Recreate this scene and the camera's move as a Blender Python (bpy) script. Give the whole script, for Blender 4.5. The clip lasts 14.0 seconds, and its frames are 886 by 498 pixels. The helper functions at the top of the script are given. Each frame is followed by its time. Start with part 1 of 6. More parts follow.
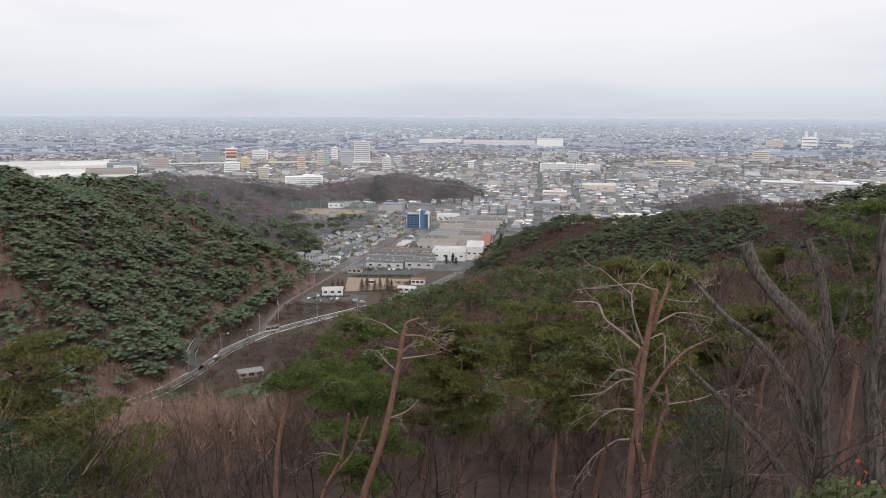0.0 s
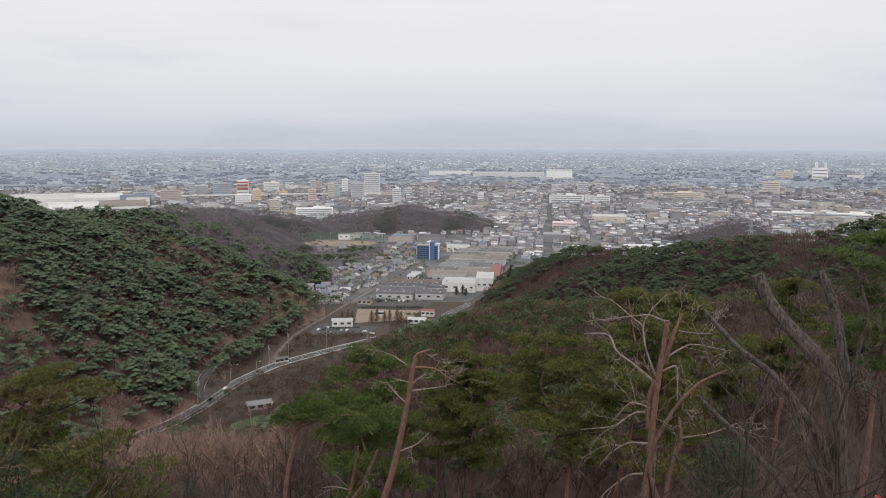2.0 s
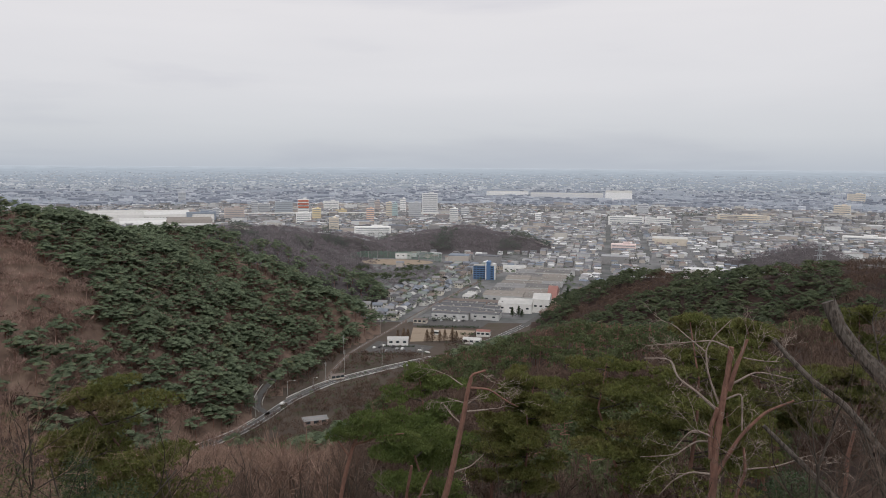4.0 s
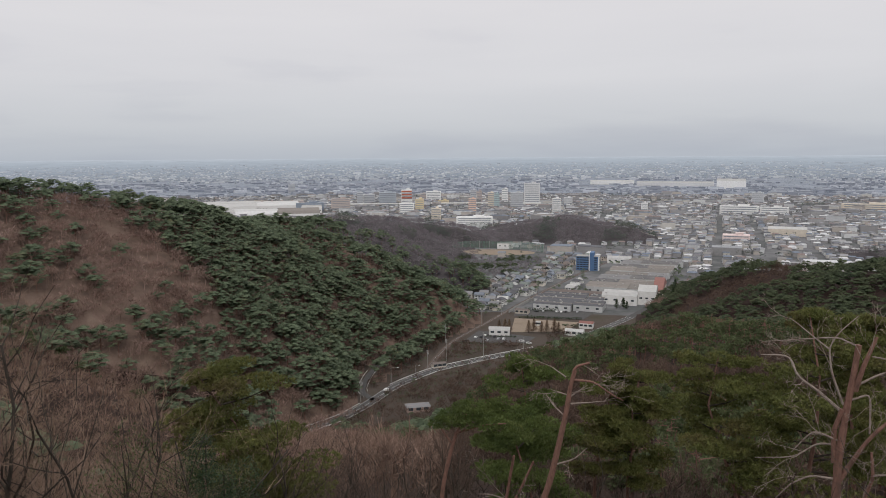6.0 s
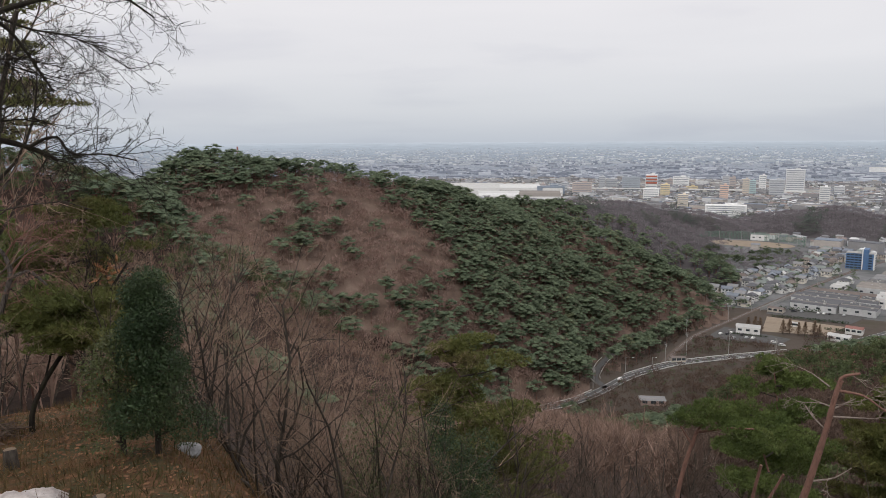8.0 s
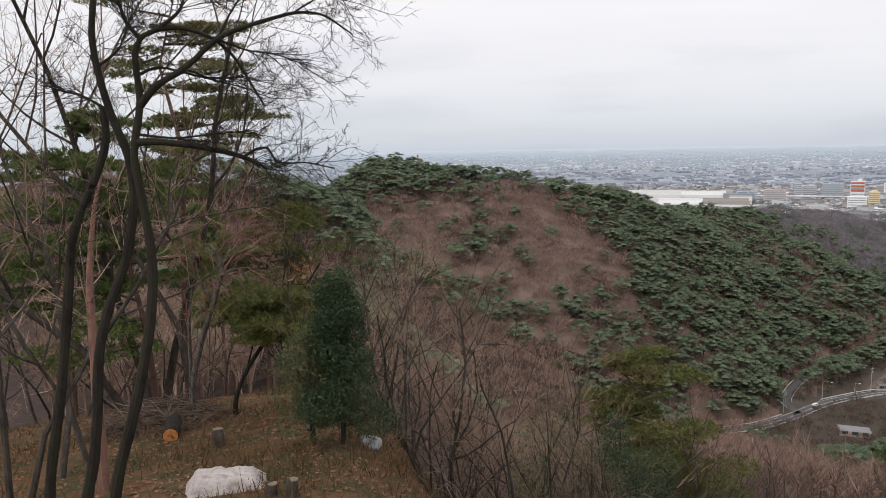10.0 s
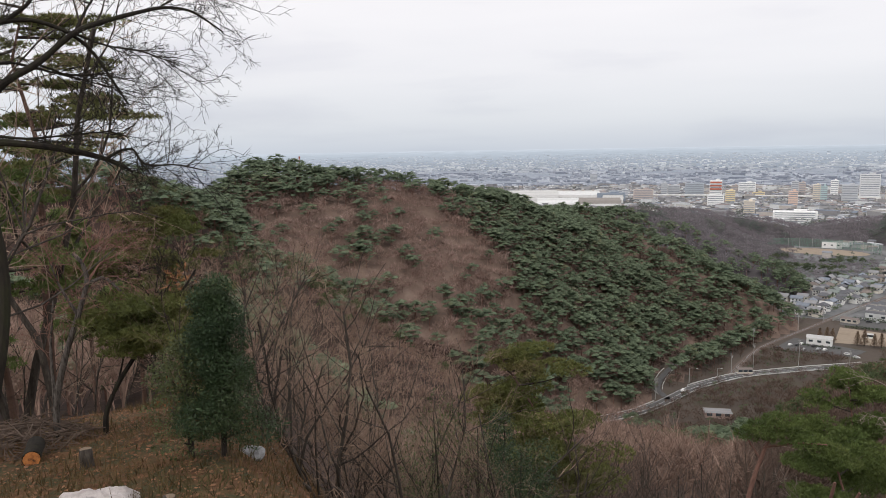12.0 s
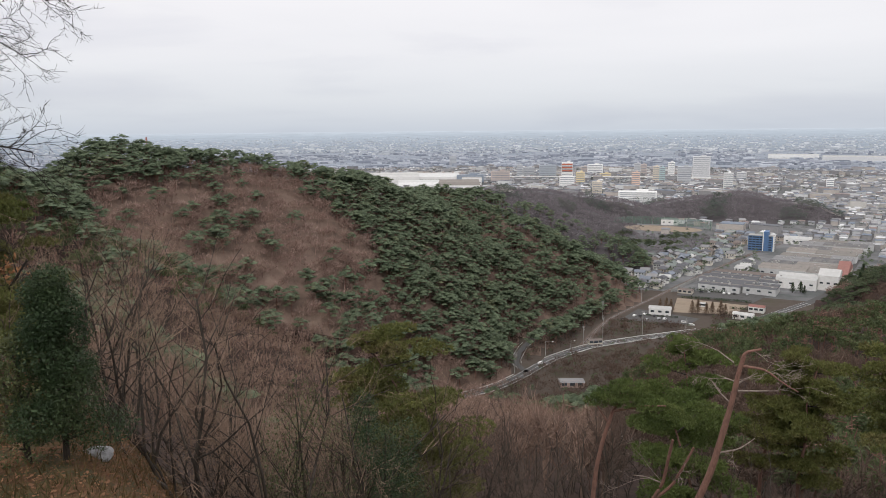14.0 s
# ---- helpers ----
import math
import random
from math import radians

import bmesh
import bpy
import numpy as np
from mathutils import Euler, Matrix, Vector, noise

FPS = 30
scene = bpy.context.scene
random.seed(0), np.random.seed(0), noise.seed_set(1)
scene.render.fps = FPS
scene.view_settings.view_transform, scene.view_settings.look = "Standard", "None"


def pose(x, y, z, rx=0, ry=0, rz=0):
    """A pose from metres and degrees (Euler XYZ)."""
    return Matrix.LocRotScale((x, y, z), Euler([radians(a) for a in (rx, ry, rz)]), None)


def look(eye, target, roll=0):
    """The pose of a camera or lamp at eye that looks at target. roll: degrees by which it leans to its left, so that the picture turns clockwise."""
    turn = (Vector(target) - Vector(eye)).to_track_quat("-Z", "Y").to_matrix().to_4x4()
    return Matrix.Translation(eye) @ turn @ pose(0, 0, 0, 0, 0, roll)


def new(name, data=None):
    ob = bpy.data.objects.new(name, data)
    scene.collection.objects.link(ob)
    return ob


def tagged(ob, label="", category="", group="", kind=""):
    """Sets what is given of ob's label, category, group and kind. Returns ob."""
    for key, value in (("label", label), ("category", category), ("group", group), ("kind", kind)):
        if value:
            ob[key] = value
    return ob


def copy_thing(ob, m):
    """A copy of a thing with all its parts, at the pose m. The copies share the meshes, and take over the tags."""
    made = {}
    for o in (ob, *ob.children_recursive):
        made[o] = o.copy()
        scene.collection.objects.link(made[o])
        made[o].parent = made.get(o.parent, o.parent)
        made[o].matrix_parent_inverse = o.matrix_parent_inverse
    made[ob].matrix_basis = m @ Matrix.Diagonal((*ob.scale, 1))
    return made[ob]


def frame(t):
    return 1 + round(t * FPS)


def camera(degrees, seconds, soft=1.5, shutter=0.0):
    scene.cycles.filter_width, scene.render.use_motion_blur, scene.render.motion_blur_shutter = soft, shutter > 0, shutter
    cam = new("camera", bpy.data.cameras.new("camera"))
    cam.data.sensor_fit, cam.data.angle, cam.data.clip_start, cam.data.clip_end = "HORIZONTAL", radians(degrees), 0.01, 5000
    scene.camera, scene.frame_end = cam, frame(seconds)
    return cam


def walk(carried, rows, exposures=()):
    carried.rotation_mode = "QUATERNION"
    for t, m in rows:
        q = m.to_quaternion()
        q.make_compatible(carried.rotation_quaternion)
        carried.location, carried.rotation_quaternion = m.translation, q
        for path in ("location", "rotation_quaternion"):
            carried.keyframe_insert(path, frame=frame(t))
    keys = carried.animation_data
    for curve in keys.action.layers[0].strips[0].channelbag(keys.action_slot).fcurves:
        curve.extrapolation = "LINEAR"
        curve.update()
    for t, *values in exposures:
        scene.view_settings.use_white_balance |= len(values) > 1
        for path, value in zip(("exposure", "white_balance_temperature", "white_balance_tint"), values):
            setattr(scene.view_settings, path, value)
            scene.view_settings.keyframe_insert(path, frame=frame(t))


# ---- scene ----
# The viewpoint is a hilltop EYE metres over the plain. The eye turns on an arm of REACH metres.
cam = camera(62.90, 14.0, 0.7)
EYE, REACH = 140.0, 0.4
ROWS = [
    (0, -0, -10.58, -0.25),
    (0.5, 1.04, -9.82, 0.64),
    (1, 1.59, -8.62, 0.7),
    (1.5, 0.63, -8.49, 0.17),
    (2, 0.76, -8.11, -0.08),
    (2.2, 1.47, -7.85, -0.35),
    (4.5, 7.22, -6.47, 0.16),
    (5, 9.98, -6.91, 0.52),
    (5.5, 11.53, -7.29, 0.13),
    (6, 13.29, -7.33, 0.39),
    (6.5, 15.71, -7.47, 0.42),
    (7, 20.38, -6.29, -0.72),
    (7.5, 25.14, -7.76, -0.25),
    (8, 32.17, -8.52, 0.31),
    (8.5, 35.54, -8.73, 0.59),
    (9, 38.67, -8.59, -0.1),
    (9.2, 40.52, -8.16, 0.35),
    (10.25, 46.3, -7.9, 0.95),
    (11.3, 43.02, -7.89, 1.29),
    (11.5, 40.84, -8.03, 1.13),
    (12, 36.73, -7.86, 0.93),
    (12.5, 32.98, -8.59, 1.02),
    (13, 30.55, -9.18, 1.14),
    (13.5, 27.98, -9.07, 0.81),
    (14, 25.83, -9.39, 0.5),
]
walk(cam, [(t, pose(-REACH * math.sin(radians(yaw)), REACH * (math.cos(radians(yaw)) - 1), EYE, 90 + pitch, roll, yaw)) for t, yaw, pitch, roll in ROWS],
     [(0, 0.37), (1, 0.32), (2, 0.17), (4.5, 0.0), (5.5, -0.06), (7.5, 0.02), (8.2, 0.2), (9, 0.33), (11.5, 0.33), (14, 0.31)])

# ---- sky and light ----
world = bpy.data.worlds.new("overcast_sky")
scene.world = world
world.use_nodes = True


def node(tree, kind, x=None, **values):
    n = tree.nodes.new(kind)
    for k, val in (x or {}).items():
        n.inputs[k].default_value = val
    if "ramp" in values:
        ramp = n.color_ramp
        stops = values["ramp"]
        while len(ramp.elements) < len(stops):
            ramp.elements.new(0.5)
        for e, (p, c) in zip(ramp.elements, stops):
            e.position, e.color = p, (*c, 1)
    return n


wt = world.node_tree
wt.nodes.clear()
out = wt.nodes.new("ShaderNodeOutputWorld")
bg = wt.nodes.new("ShaderNodeBackground")
sky = wt.nodes.new("ShaderNodeTexSky")
sky.sky_type, sky.sun_disc = "NISHITA", False
sky.sun_elevation, sky.sun_rotation = radians(50), radians(170)
dim = node(wt, "ShaderNodeVectorMath")
dim.operation = "SCALE"
dim.inputs["Scale"].default_value = 0.06
wt.links.new(sky.outputs[0], dim.inputs[0])
co = wt.nodes.new("ShaderNodeTexCoord")
sep = wt.nodes.new("ShaderNodeSeparateXYZ")
wt.links.new(co.outputs["Generated"], sep.inputs[0])
# cloud deck: grey-blue at the horizon, paler above
deck = node(wt, "ShaderNodeValToRGB", ramp=[(0.0, (0.50, 0.545, 0.61)), (0.04, (0.61, 0.637, 0.68)), (0.10, (0.715, 0.72, 0.75)), (0.2, (0.785, 0.775, 0.795)), (1.0, (0.81, 0.795, 0.81))])
wt.links.new(sep.outputs[2], deck.inputs[0])
# streaky cloud relief, flattened towards the horizon
mp = node(wt, "ShaderNodeMapping")
mp.inputs["Scale"].default_value = (1.3, 1.3, 9.0)
wt.links.new(co.outputs["Generated"], mp.inputs[0])
cl = node(wt, "ShaderNodeTexNoise", {"Scale": 1.7, "Detail": 6.0, "Roughness": 0.48, "Distortion": 0.25})
wt.links.new(mp.outputs[0], cl.inputs["Vector"])
cr = node(wt, "ShaderNodeValToRGB", ramp=[(0.30, (0.89, 0.885, 0.915)), (0.47, (1.012, 1.0, 1.0)), (0.70, (1.05, 1.035, 1.03))])
wt.links.new(cl.outputs[0], cr.inputs[0])
mul = node(wt, "ShaderNodeVectorMath")
mul.operation = "MULTIPLY"
wt.links.new(deck.outputs[0], mul.inputs[0])
wt.links.new(cr.outputs[0], mul.inputs[1])
mix = node(wt, "ShaderNodeMix")
mix.data_type = "RGBA"
mix.inputs[0].default_value = 0.92
wt.links.new(dim.outputs[0], mix.inputs[6])
wt.links.new(mul.outputs[0], mix.inputs[7])
wt.links.new(mix.outputs[2], bg.inputs[0])
wt.links.new(bg.outputs[0], out.inputs[0])
bg.inputs[1].default_value = 1.0

sun = new("sun", bpy.data.lights.new("sun", "SUN"))
sun.data.energy, sun.data.angle, sun.data.color = 1.05, radians(35), (1.0, 0.96, 0.9)
sun.matrix_world = look((60, -330, 400), (0, 0, 0))


# ---- materials ----
def material(name, colours, scale=1.0, rough=0.9, bump=0.0, fine=6.0, per="none", spread=0.25, metal=0.0, coords="pos", leafy=0.0, detail=4.0, spec=0.3, stretch=1.0):
    """Noise between the colours at one size and a finer grain over it; per: variation by object or by loose piece."""
    m = bpy.data.materials.new(name)
    m.use_nodes = True
    t = m.node_tree
    b = t.nodes["Principled BSDF"]
    b.inputs["Roughness"].default_value, b.inputs["Metallic"].default_value = rough, metal
    b.inputs["Specular IOR Level"].default_value = spec
    geo = t.nodes.new("ShaderNodeNewGeometry")
    if coords == "pos":
        vec = geo.outputs["Position"]
    else:
        vec = t.nodes.new("ShaderNodeTexCoord").outputs["Object"]
    if stretch != 1.0:
        mp = node(t, "ShaderNodeMapping")
        mp.inputs["Scale"].default_value = (1.0, 1.0, stretch)
        t.links.new(vec, mp.inputs[0])
        vec = mp.outputs[0]
    a = node(t, "ShaderNodeTexNoise", {"Scale": scale, "Detail": detail, "Roughness": 0.6})
    t.links.new(vec, a.inputs["Vector"])
    stops = [(0.3 + 0.4 * i / max(1, len(colours) - 1), c) for i, c in enumerate(colours)]
    ramp = node(t, "ShaderNodeValToRGB", ramp=stops if len(stops) > 1 else stops * 2)
    t.links.new(a.outputs[0], ramp.inputs[0])
    g = node(t, "ShaderNodeTexNoise", {"Scale": scale * fine, "Detail": 3.0, "Roughness": 0.7})
    t.links.new(vec, g.inputs["Vector"])
    span = t.nodes.new("ShaderNodeMapRange")
    span.inputs[1].default_value, span.inputs[2].default_value = 0.25, 0.75
    span.inputs[3].default_value, span.inputs[4].default_value = 1 - spread * 0.6, 1 + spread * 0.6
    t.links.new(g.outputs[0], span.inputs[0])
    value = span.outputs[0]
    if per != "none":
        src = geo.outputs["Random Per Island"] if per == "island" else t.nodes.new("ShaderNodeObjectInfo").outputs["Random"]
        s2 = t.nodes.new("ShaderNodeMapRange")
        s2.inputs[3].default_value, s2.inputs[4].default_value = 1 - spread, 1 + spread
        t.links.new(src, s2.inputs[0])
        mm = t.nodes.new("ShaderNodeMath")
        mm.operation = "MULTIPLY"
        t.links.new(value, mm.inputs[0])
        t.links.new(s2.outputs[0], mm.inputs[1])
        value = mm.outputs[0]
    sc = node(t, "ShaderNodeVectorMath")
    sc.operation = "SCALE"
    t.links.new(ramp.outputs[0], sc.inputs[0])
    t.links.new(value, sc.inputs["Scale"])
    t.links.new(sc.outputs[0], b.inputs["Base Color"])
    if bump:
        bp = node(t, "ShaderNodeBump", {"Strength": bump, "Distance": 0.05 / max(scale, 0.05)})
        t.links.new(g.outputs[0], bp.inputs["Height"])
        t.links.new(bp.outputs[0], b.inputs["Normal"])
    if leafy:
        b.inputs["Subsurface Weight"].default_value = 0.0
        tr = t.nodes.new("ShaderNodeBsdfTranslucent")
        t.links.new(sc.outputs[0], tr.inputs[0])
        ms = t.nodes.new("ShaderNodeMixShader")
        ms.inputs[0].default_value = leafy
        t.links.new(b.outputs[0], ms.inputs[1])
        t.links.new(tr.outputs[0], ms.inputs[2])
        t.links.new(ms.outputs[0], t.nodes["Material Output"].inputs[0])
    return m


def by_piece(name, colours, rough=0.8, spread=0.12):
    """One colour of the list for each loose piece of a mesh."""
    m = bpy.data.materials.new(name)
    m.use_nodes = True
    t = m.node_tree
    b = t.nodes["Principled BSDF"]
    b.inputs["Roughness"].default_value = rough
    geo = t.nodes.new("ShaderNodeNewGeometry")
    ramp = node(t, "ShaderNodeValToRGB", ramp=[(i / len(colours), c) for i, c in enumerate(colours)])
    ramp.color_ramp.interpolation = "CONSTANT"
    t.links.new(geo.outputs["Random Per Island"], ramp.inputs[0])
    g = node(t, "ShaderNodeTexNoise", {"Scale": 0.35, "Detail": 5.0, "Roughness": 0.7})
    t.links.new(geo.outputs["Position"], g.inputs["Vector"])
    span = t.nodes.new("ShaderNodeMapRange")
    span.inputs[1].default_value, span.inputs[2].default_value = 0.25, 0.75
    span.inputs[3].default_value, span.inputs[4].default_value = 1 - spread, 1 + spread
    t.links.new(g.outputs[0], span.inputs[0])
    sc = node(t, "ShaderNodeVectorMath")
    sc.operation = "SCALE"
    t.links.new(ramp.outputs[0], sc.inputs[0])
    t.links.new(span.outputs[0], sc.inputs["Scale"])
    t.links.new(sc.outputs[0], b.inputs["Base Color"])
    return m


# Hillside litter, its colour lifted to hold the haze over the slopes.
M_FLOOR = material("leaf_litter", [(0.1218, 0.087, 0.0696), (0.174, 0.1206, 0.09628), (0.2204, 0.1601, 0.1288)], 0.12, 0.95, 0.4, 9)
# Darker copy of the litter for near slopes, shade put into the colour.
M_FLOOR_NEAR = material("shaded_leaf_litter", [(0.02836, 0.01804, 0.01454), (0.04738, 0.02729, 0.02092), (0.06312, 0.03952, 0.03027)], 0.25, 0.95, 0.4, 8)
M_GRASS = material("dry_grass_slope", [(0.0945, 0.0442, 0.0197), (0.131, 0.068, 0.0303), (0.0495, 0.0493, 0.0197), (0.108, 0.0476, 0.0221)], 0.9, 0.95, 0.5, 8)
M_VALLEY = material("valley_ground", [(0.06692, 0.05171, 0.04118), (0.09126, 0.07301, 0.06053), (0.07301, 0.06388, 0.04368)], 0.05, 0.95, 0.0, 12)
M_PLAIN = material("built_up_plain", [(0.14, 0.142, 0.147), (0.20, 0.202, 0.208), (0.105, 0.112, 0.112), (0.165, 0.165, 0.168)], 0.012, 0.95, 0.0, 14)
# Far plain: blue-grey haze is put into the base colour.
M_FAR = material("hazed_far_plain", [(0.22, 0.25, 0.30), (0.31, 0.345, 0.40), (0.25, 0.285, 0.335), (0.36, 0.395, 0.44)], 0.006, 0.95, 0.0, 10)
# Hillside pines: paler and bluer than needles, with haze in the colour.
M_PINE_FAR = material("hazed_pine_needles", [(0.1159, 0.1595, 0.1048), (0.1722, 0.2159, 0.1333), (0.1406, 0.1845, 0.1162), (0.2196, 0.2346, 0.1347)], 0.07, 0.8, 0, 6, "island", 0.3, leafy=0.45)
M_PINE = material("pine_needles", [(0.07225, 0.1062, 0.0306), (0.1148, 0.153, 0.0442), (0.1403, 0.17, 0.05525)], 0.6, 0.6, 0, 5, "island", 0.3, leafy=0.35)
M_PINE_OLIVE = material("olive_pine_needles", [(0.09446, 0.112, 0.03344), (0.1476, 0.158, 0.04928), (0.1378, 0.118, 0.04752)], 0.5, 0.6, 0, 5, "island", 0.3, leafy=0.35)
# Hillside twigs, lightened the same way for haze.
M_TWIG_FAR = material("hazed_bare_twigs", [(0.2184, 0.146, 0.1235), (0.2839, 0.1919, 0.1613), (0.3377, 0.2476, 0.2117)], 0.05, 0.9, 0, 5, "island", 0.35)
# Near-slope copies without that haze lift.
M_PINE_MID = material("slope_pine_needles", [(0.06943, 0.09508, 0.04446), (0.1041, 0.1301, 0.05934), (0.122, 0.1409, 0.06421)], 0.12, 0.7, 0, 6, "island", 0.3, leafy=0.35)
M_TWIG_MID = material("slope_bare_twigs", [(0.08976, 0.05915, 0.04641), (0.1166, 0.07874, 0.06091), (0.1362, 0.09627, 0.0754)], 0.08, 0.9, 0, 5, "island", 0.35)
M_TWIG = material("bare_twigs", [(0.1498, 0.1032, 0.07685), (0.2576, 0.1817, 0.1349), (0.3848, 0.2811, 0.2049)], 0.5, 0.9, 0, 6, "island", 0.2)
# Shaded copy of the bare twigs, shade put into colour; brush pile uses it too.
M_TWIG_SHADE = material("shaded_bare_twigs", [(0.07, 0.049, 0.039), (0.115, 0.082, 0.064), (0.165, 0.122, 0.096)], 0.5, 0.9, 0, 6, "island", 0.2)
# Same leafless wood left of 13 degrees, that side's brightness put into its colour.
M_TWIG_LEFT = material("left_slope_twigs", [(0.1708, 0.1137, 0.09016), (0.2475, 0.1658, 0.1306), (0.3311, 0.2307, 0.1833)], 0.08, 0.9, 0, 5, "island", 0.35)
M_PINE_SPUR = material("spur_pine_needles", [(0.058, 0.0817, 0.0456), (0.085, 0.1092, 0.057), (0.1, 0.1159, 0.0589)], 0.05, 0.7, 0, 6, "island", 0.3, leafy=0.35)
# Twigs and litter of the far knolls, greyed to carry haze in their colour.
M_TWIG_HAZE = material("hazed_grey_twigs", [(0.169, 0.15, 0.162), (0.209, 0.186, 0.2), (0.24, 0.221, 0.238)], 0.03, 0.9, 0, 5, "island", 0.25)
M_KNOLL = material("hazed_knoll_litter", [(0.0702, 0.0629, 0.0671), (0.0998, 0.0911, 0.0953)], 0.05, 0.95, 0, 8)
# Far town in two steps of distance, haze painted paler into each colour set.
M_ROOF_FAR = by_piece("hazed_far_roofs", [(0.2309, 0.2574, 0.3124), (0.2999, 0.3276, 0.3828), (0.3597, 0.3888, 0.4479), (0.2052, 0.2313, 0.2842), (0.4278, 0.4581, 0.513), (0.5308, 0.5589, 0.616), (0.2742, 0.297, 0.345)], 0.8)
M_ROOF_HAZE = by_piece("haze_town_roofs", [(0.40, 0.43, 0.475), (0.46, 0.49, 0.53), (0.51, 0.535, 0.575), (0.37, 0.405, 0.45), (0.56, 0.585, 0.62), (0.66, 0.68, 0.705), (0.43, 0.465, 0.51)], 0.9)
M_RUSTTWIG = material("rusty_twigs", [(0.16, 0.112, 0.078), (0.22, 0.155, 0.108)], 0.3, 0.9, 0, 5, "island", 0.3)
# Trees of the town and far hill ends, bluish haze mixed into the green.
M_TOWNTREE = material("hazed_tree_leaves", [(0.06, 0.082, 0.072), (0.09, 0.108, 0.09), (0.11, 0.10, 0.088)], 0.02, 0.9, 0, 6, "island", 0.2)
M_BARK = material("grey_brown_bark", [(0.026, 0.021, 0.017), (0.055, 0.045, 0.037), (0.095, 0.08, 0.068)], 6.0, 0.95, 0.8, 4, stretch=0.3)

M_REDBARK = material("red_pine_bark", [(0.15, 0.082, 0.064), (0.235, 0.13, 0.10), (0.13, 0.078, 0.063)], 6.0, 0.9, 0.8, 4, stretch=0.4)
M_DULLBARK = material("dull_pine_bark", [(0.06, 0.038, 0.030), (0.12, 0.07, 0.052), (0.09, 0.06, 0.048)], 3.0, 0.95, 0.8, 5)
M_EVERGREEN = material("evergreen_leaves", [(0.0266, 0.04928, 0.0225), (0.0437, 0.07216, 0.0315), (0.0627, 0.088, 0.0375)], 0.7, 0.5, 0, 5, "island", 0.35, leafy=0.25)
M_BROADLEAF = material("broadleaf_leaves", [(0.066, 0.085, 0.032), (0.11, 0.125, 0.052), (0.072, 0.092, 0.036)], 0.8, 0.45, 0, 5, "island", 0.4, leafy=0.25)
M_ORANGE = material("withered_needles", [(0.26, 0.12, 0.055), (0.36, 0.18, 0.08)], 0.8, 0.8, 0, 5, "island", 0.35)
M_GREYBARK = material("grey_furrowed_bark", [(0.026, 0.022, 0.019), (0.062, 0.052, 0.045), (0.135, 0.118, 0.104), (0.045, 0.038, 0.032)], 22.0, 0.95, 1.0, 3, stretch=0.2)
M_DARKBARK = material("dark_mossy_bark", [(0.012, 0.010, 0.008), (0.026, 0.021, 0.016), (0.027, 0.028, 0.014)], 6.0, 0.95, 0.8, 4, stretch=0.3)
M_DEADWOOD = material("dead_pale_wood", [(0.20, 0.155, 0.13), (0.30, 0.25, 0.215), (0.16, 0.11, 0.095)], 4.0, 0.9, 0.4, 4)
M_ROOF = by_piece("town_roofs", [(0.1634, 0.172, 0.1935), (0.2322, 0.2408, 0.2623), (0.3354, 0.344, 0.3655), (0.1204, 0.1273, 0.1445), (0.258, 0.2021, 0.1892), (0.4214, 0.43, 0.4472), (0.1806, 0.215, 0.2666), (0.1419, 0.1462, 0.1591), (0.2752, 0.2666, 0.258), (0.6364, 0.645, 0.6536), (0.344, 0.344, 0.3526), (0.1978, 0.1935, 0.2021)], 0.7)
M_WALL = by_piece("town_walls", [(0.516, 0.5246, 0.5418), (0.3612, 0.3612, 0.3698), (0.645, 0.6536, 0.6622), (0.2924, 0.2881, 0.2924), (0.473, 0.4343, 0.4042), (0.5504, 0.5332, 0.5074), (0.2494, 0.2451, 0.2537)], 0.85)
M_ASPHALT = material("asphalt", [(0.078, 0.077, 0.077), (0.105, 0.103, 0.102), (0.09, 0.088, 0.087)], 0.2, 0.9, 0.2, 20)
M_BALLAST = material("rusty_ballast", [(0.10, 0.078, 0.066), (0.145, 0.108, 0.09), (0.12, 0.098, 0.086)], 0.4, 0.95, 0.3, 12)
M_BAMBOO = material("yellowing_bamboo_leaves", [(0.20, 0.175, 0.06), (0.27, 0.23, 0.085)], 0.5, 0.7, 0, 5, "island", 0.3, leafy=0.3)
M_WHITE = material("white_paint", [(0.72, 0.72, 0.71), (0.8, 0.8, 0.79)], 0.5, 0.5, 0, 6, spread=0.1)
M_SAND = material("yard_sand", [(0.248, 0.194, 0.142), (0.304, 0.247, 0.189), (0.267, 0.213, 0.163)], 0.08, 0.95, 0, 10, spread=0.12)
M_TARP = material("dirty_white_sheet", [(0.3696, 0.3248, 0.3066), (0.518, 0.469, 0.4522), (0.2716, 0.2226, 0.1988)], 2.0, 0.5, 0.3, 5, coords="obj")
M_SAWN = material("sawn_wood", [(0.16, 0.115, 0.08), (0.25, 0.19, 0.14)], 5.0, 0.9, 0.2)
M_ORANGEWOOD = material("orange_sawn_wood", [(0.06, 0.03, 0.02), (0.50, 0.19, 0.06), (0.58, 0.25, 0.08)], 9.0, 0.8, 0.2)
M_ROCK = material("pale_rock", [(0.22, 0.22, 0.22), (0.33, 0.33, 0.33), (0.16, 0.16, 0.155)], 4.0, 0.95, 0.6)
M_BLADE = material("dry_blades", [(0.0705, 0.0689, 0.0288), (0.129, 0.0882, 0.04), (0.163, 0.0966, 0.0464)], 0.5, 0.9, 0, 5, "island", 0.35, leafy=0.25)
M_DRYLEAF = material("dry_leaves", [(0.135, 0.066, 0.035), (0.21, 0.113, 0.063)], 0.6, 0.9, 0, 5, "island", 0.4)
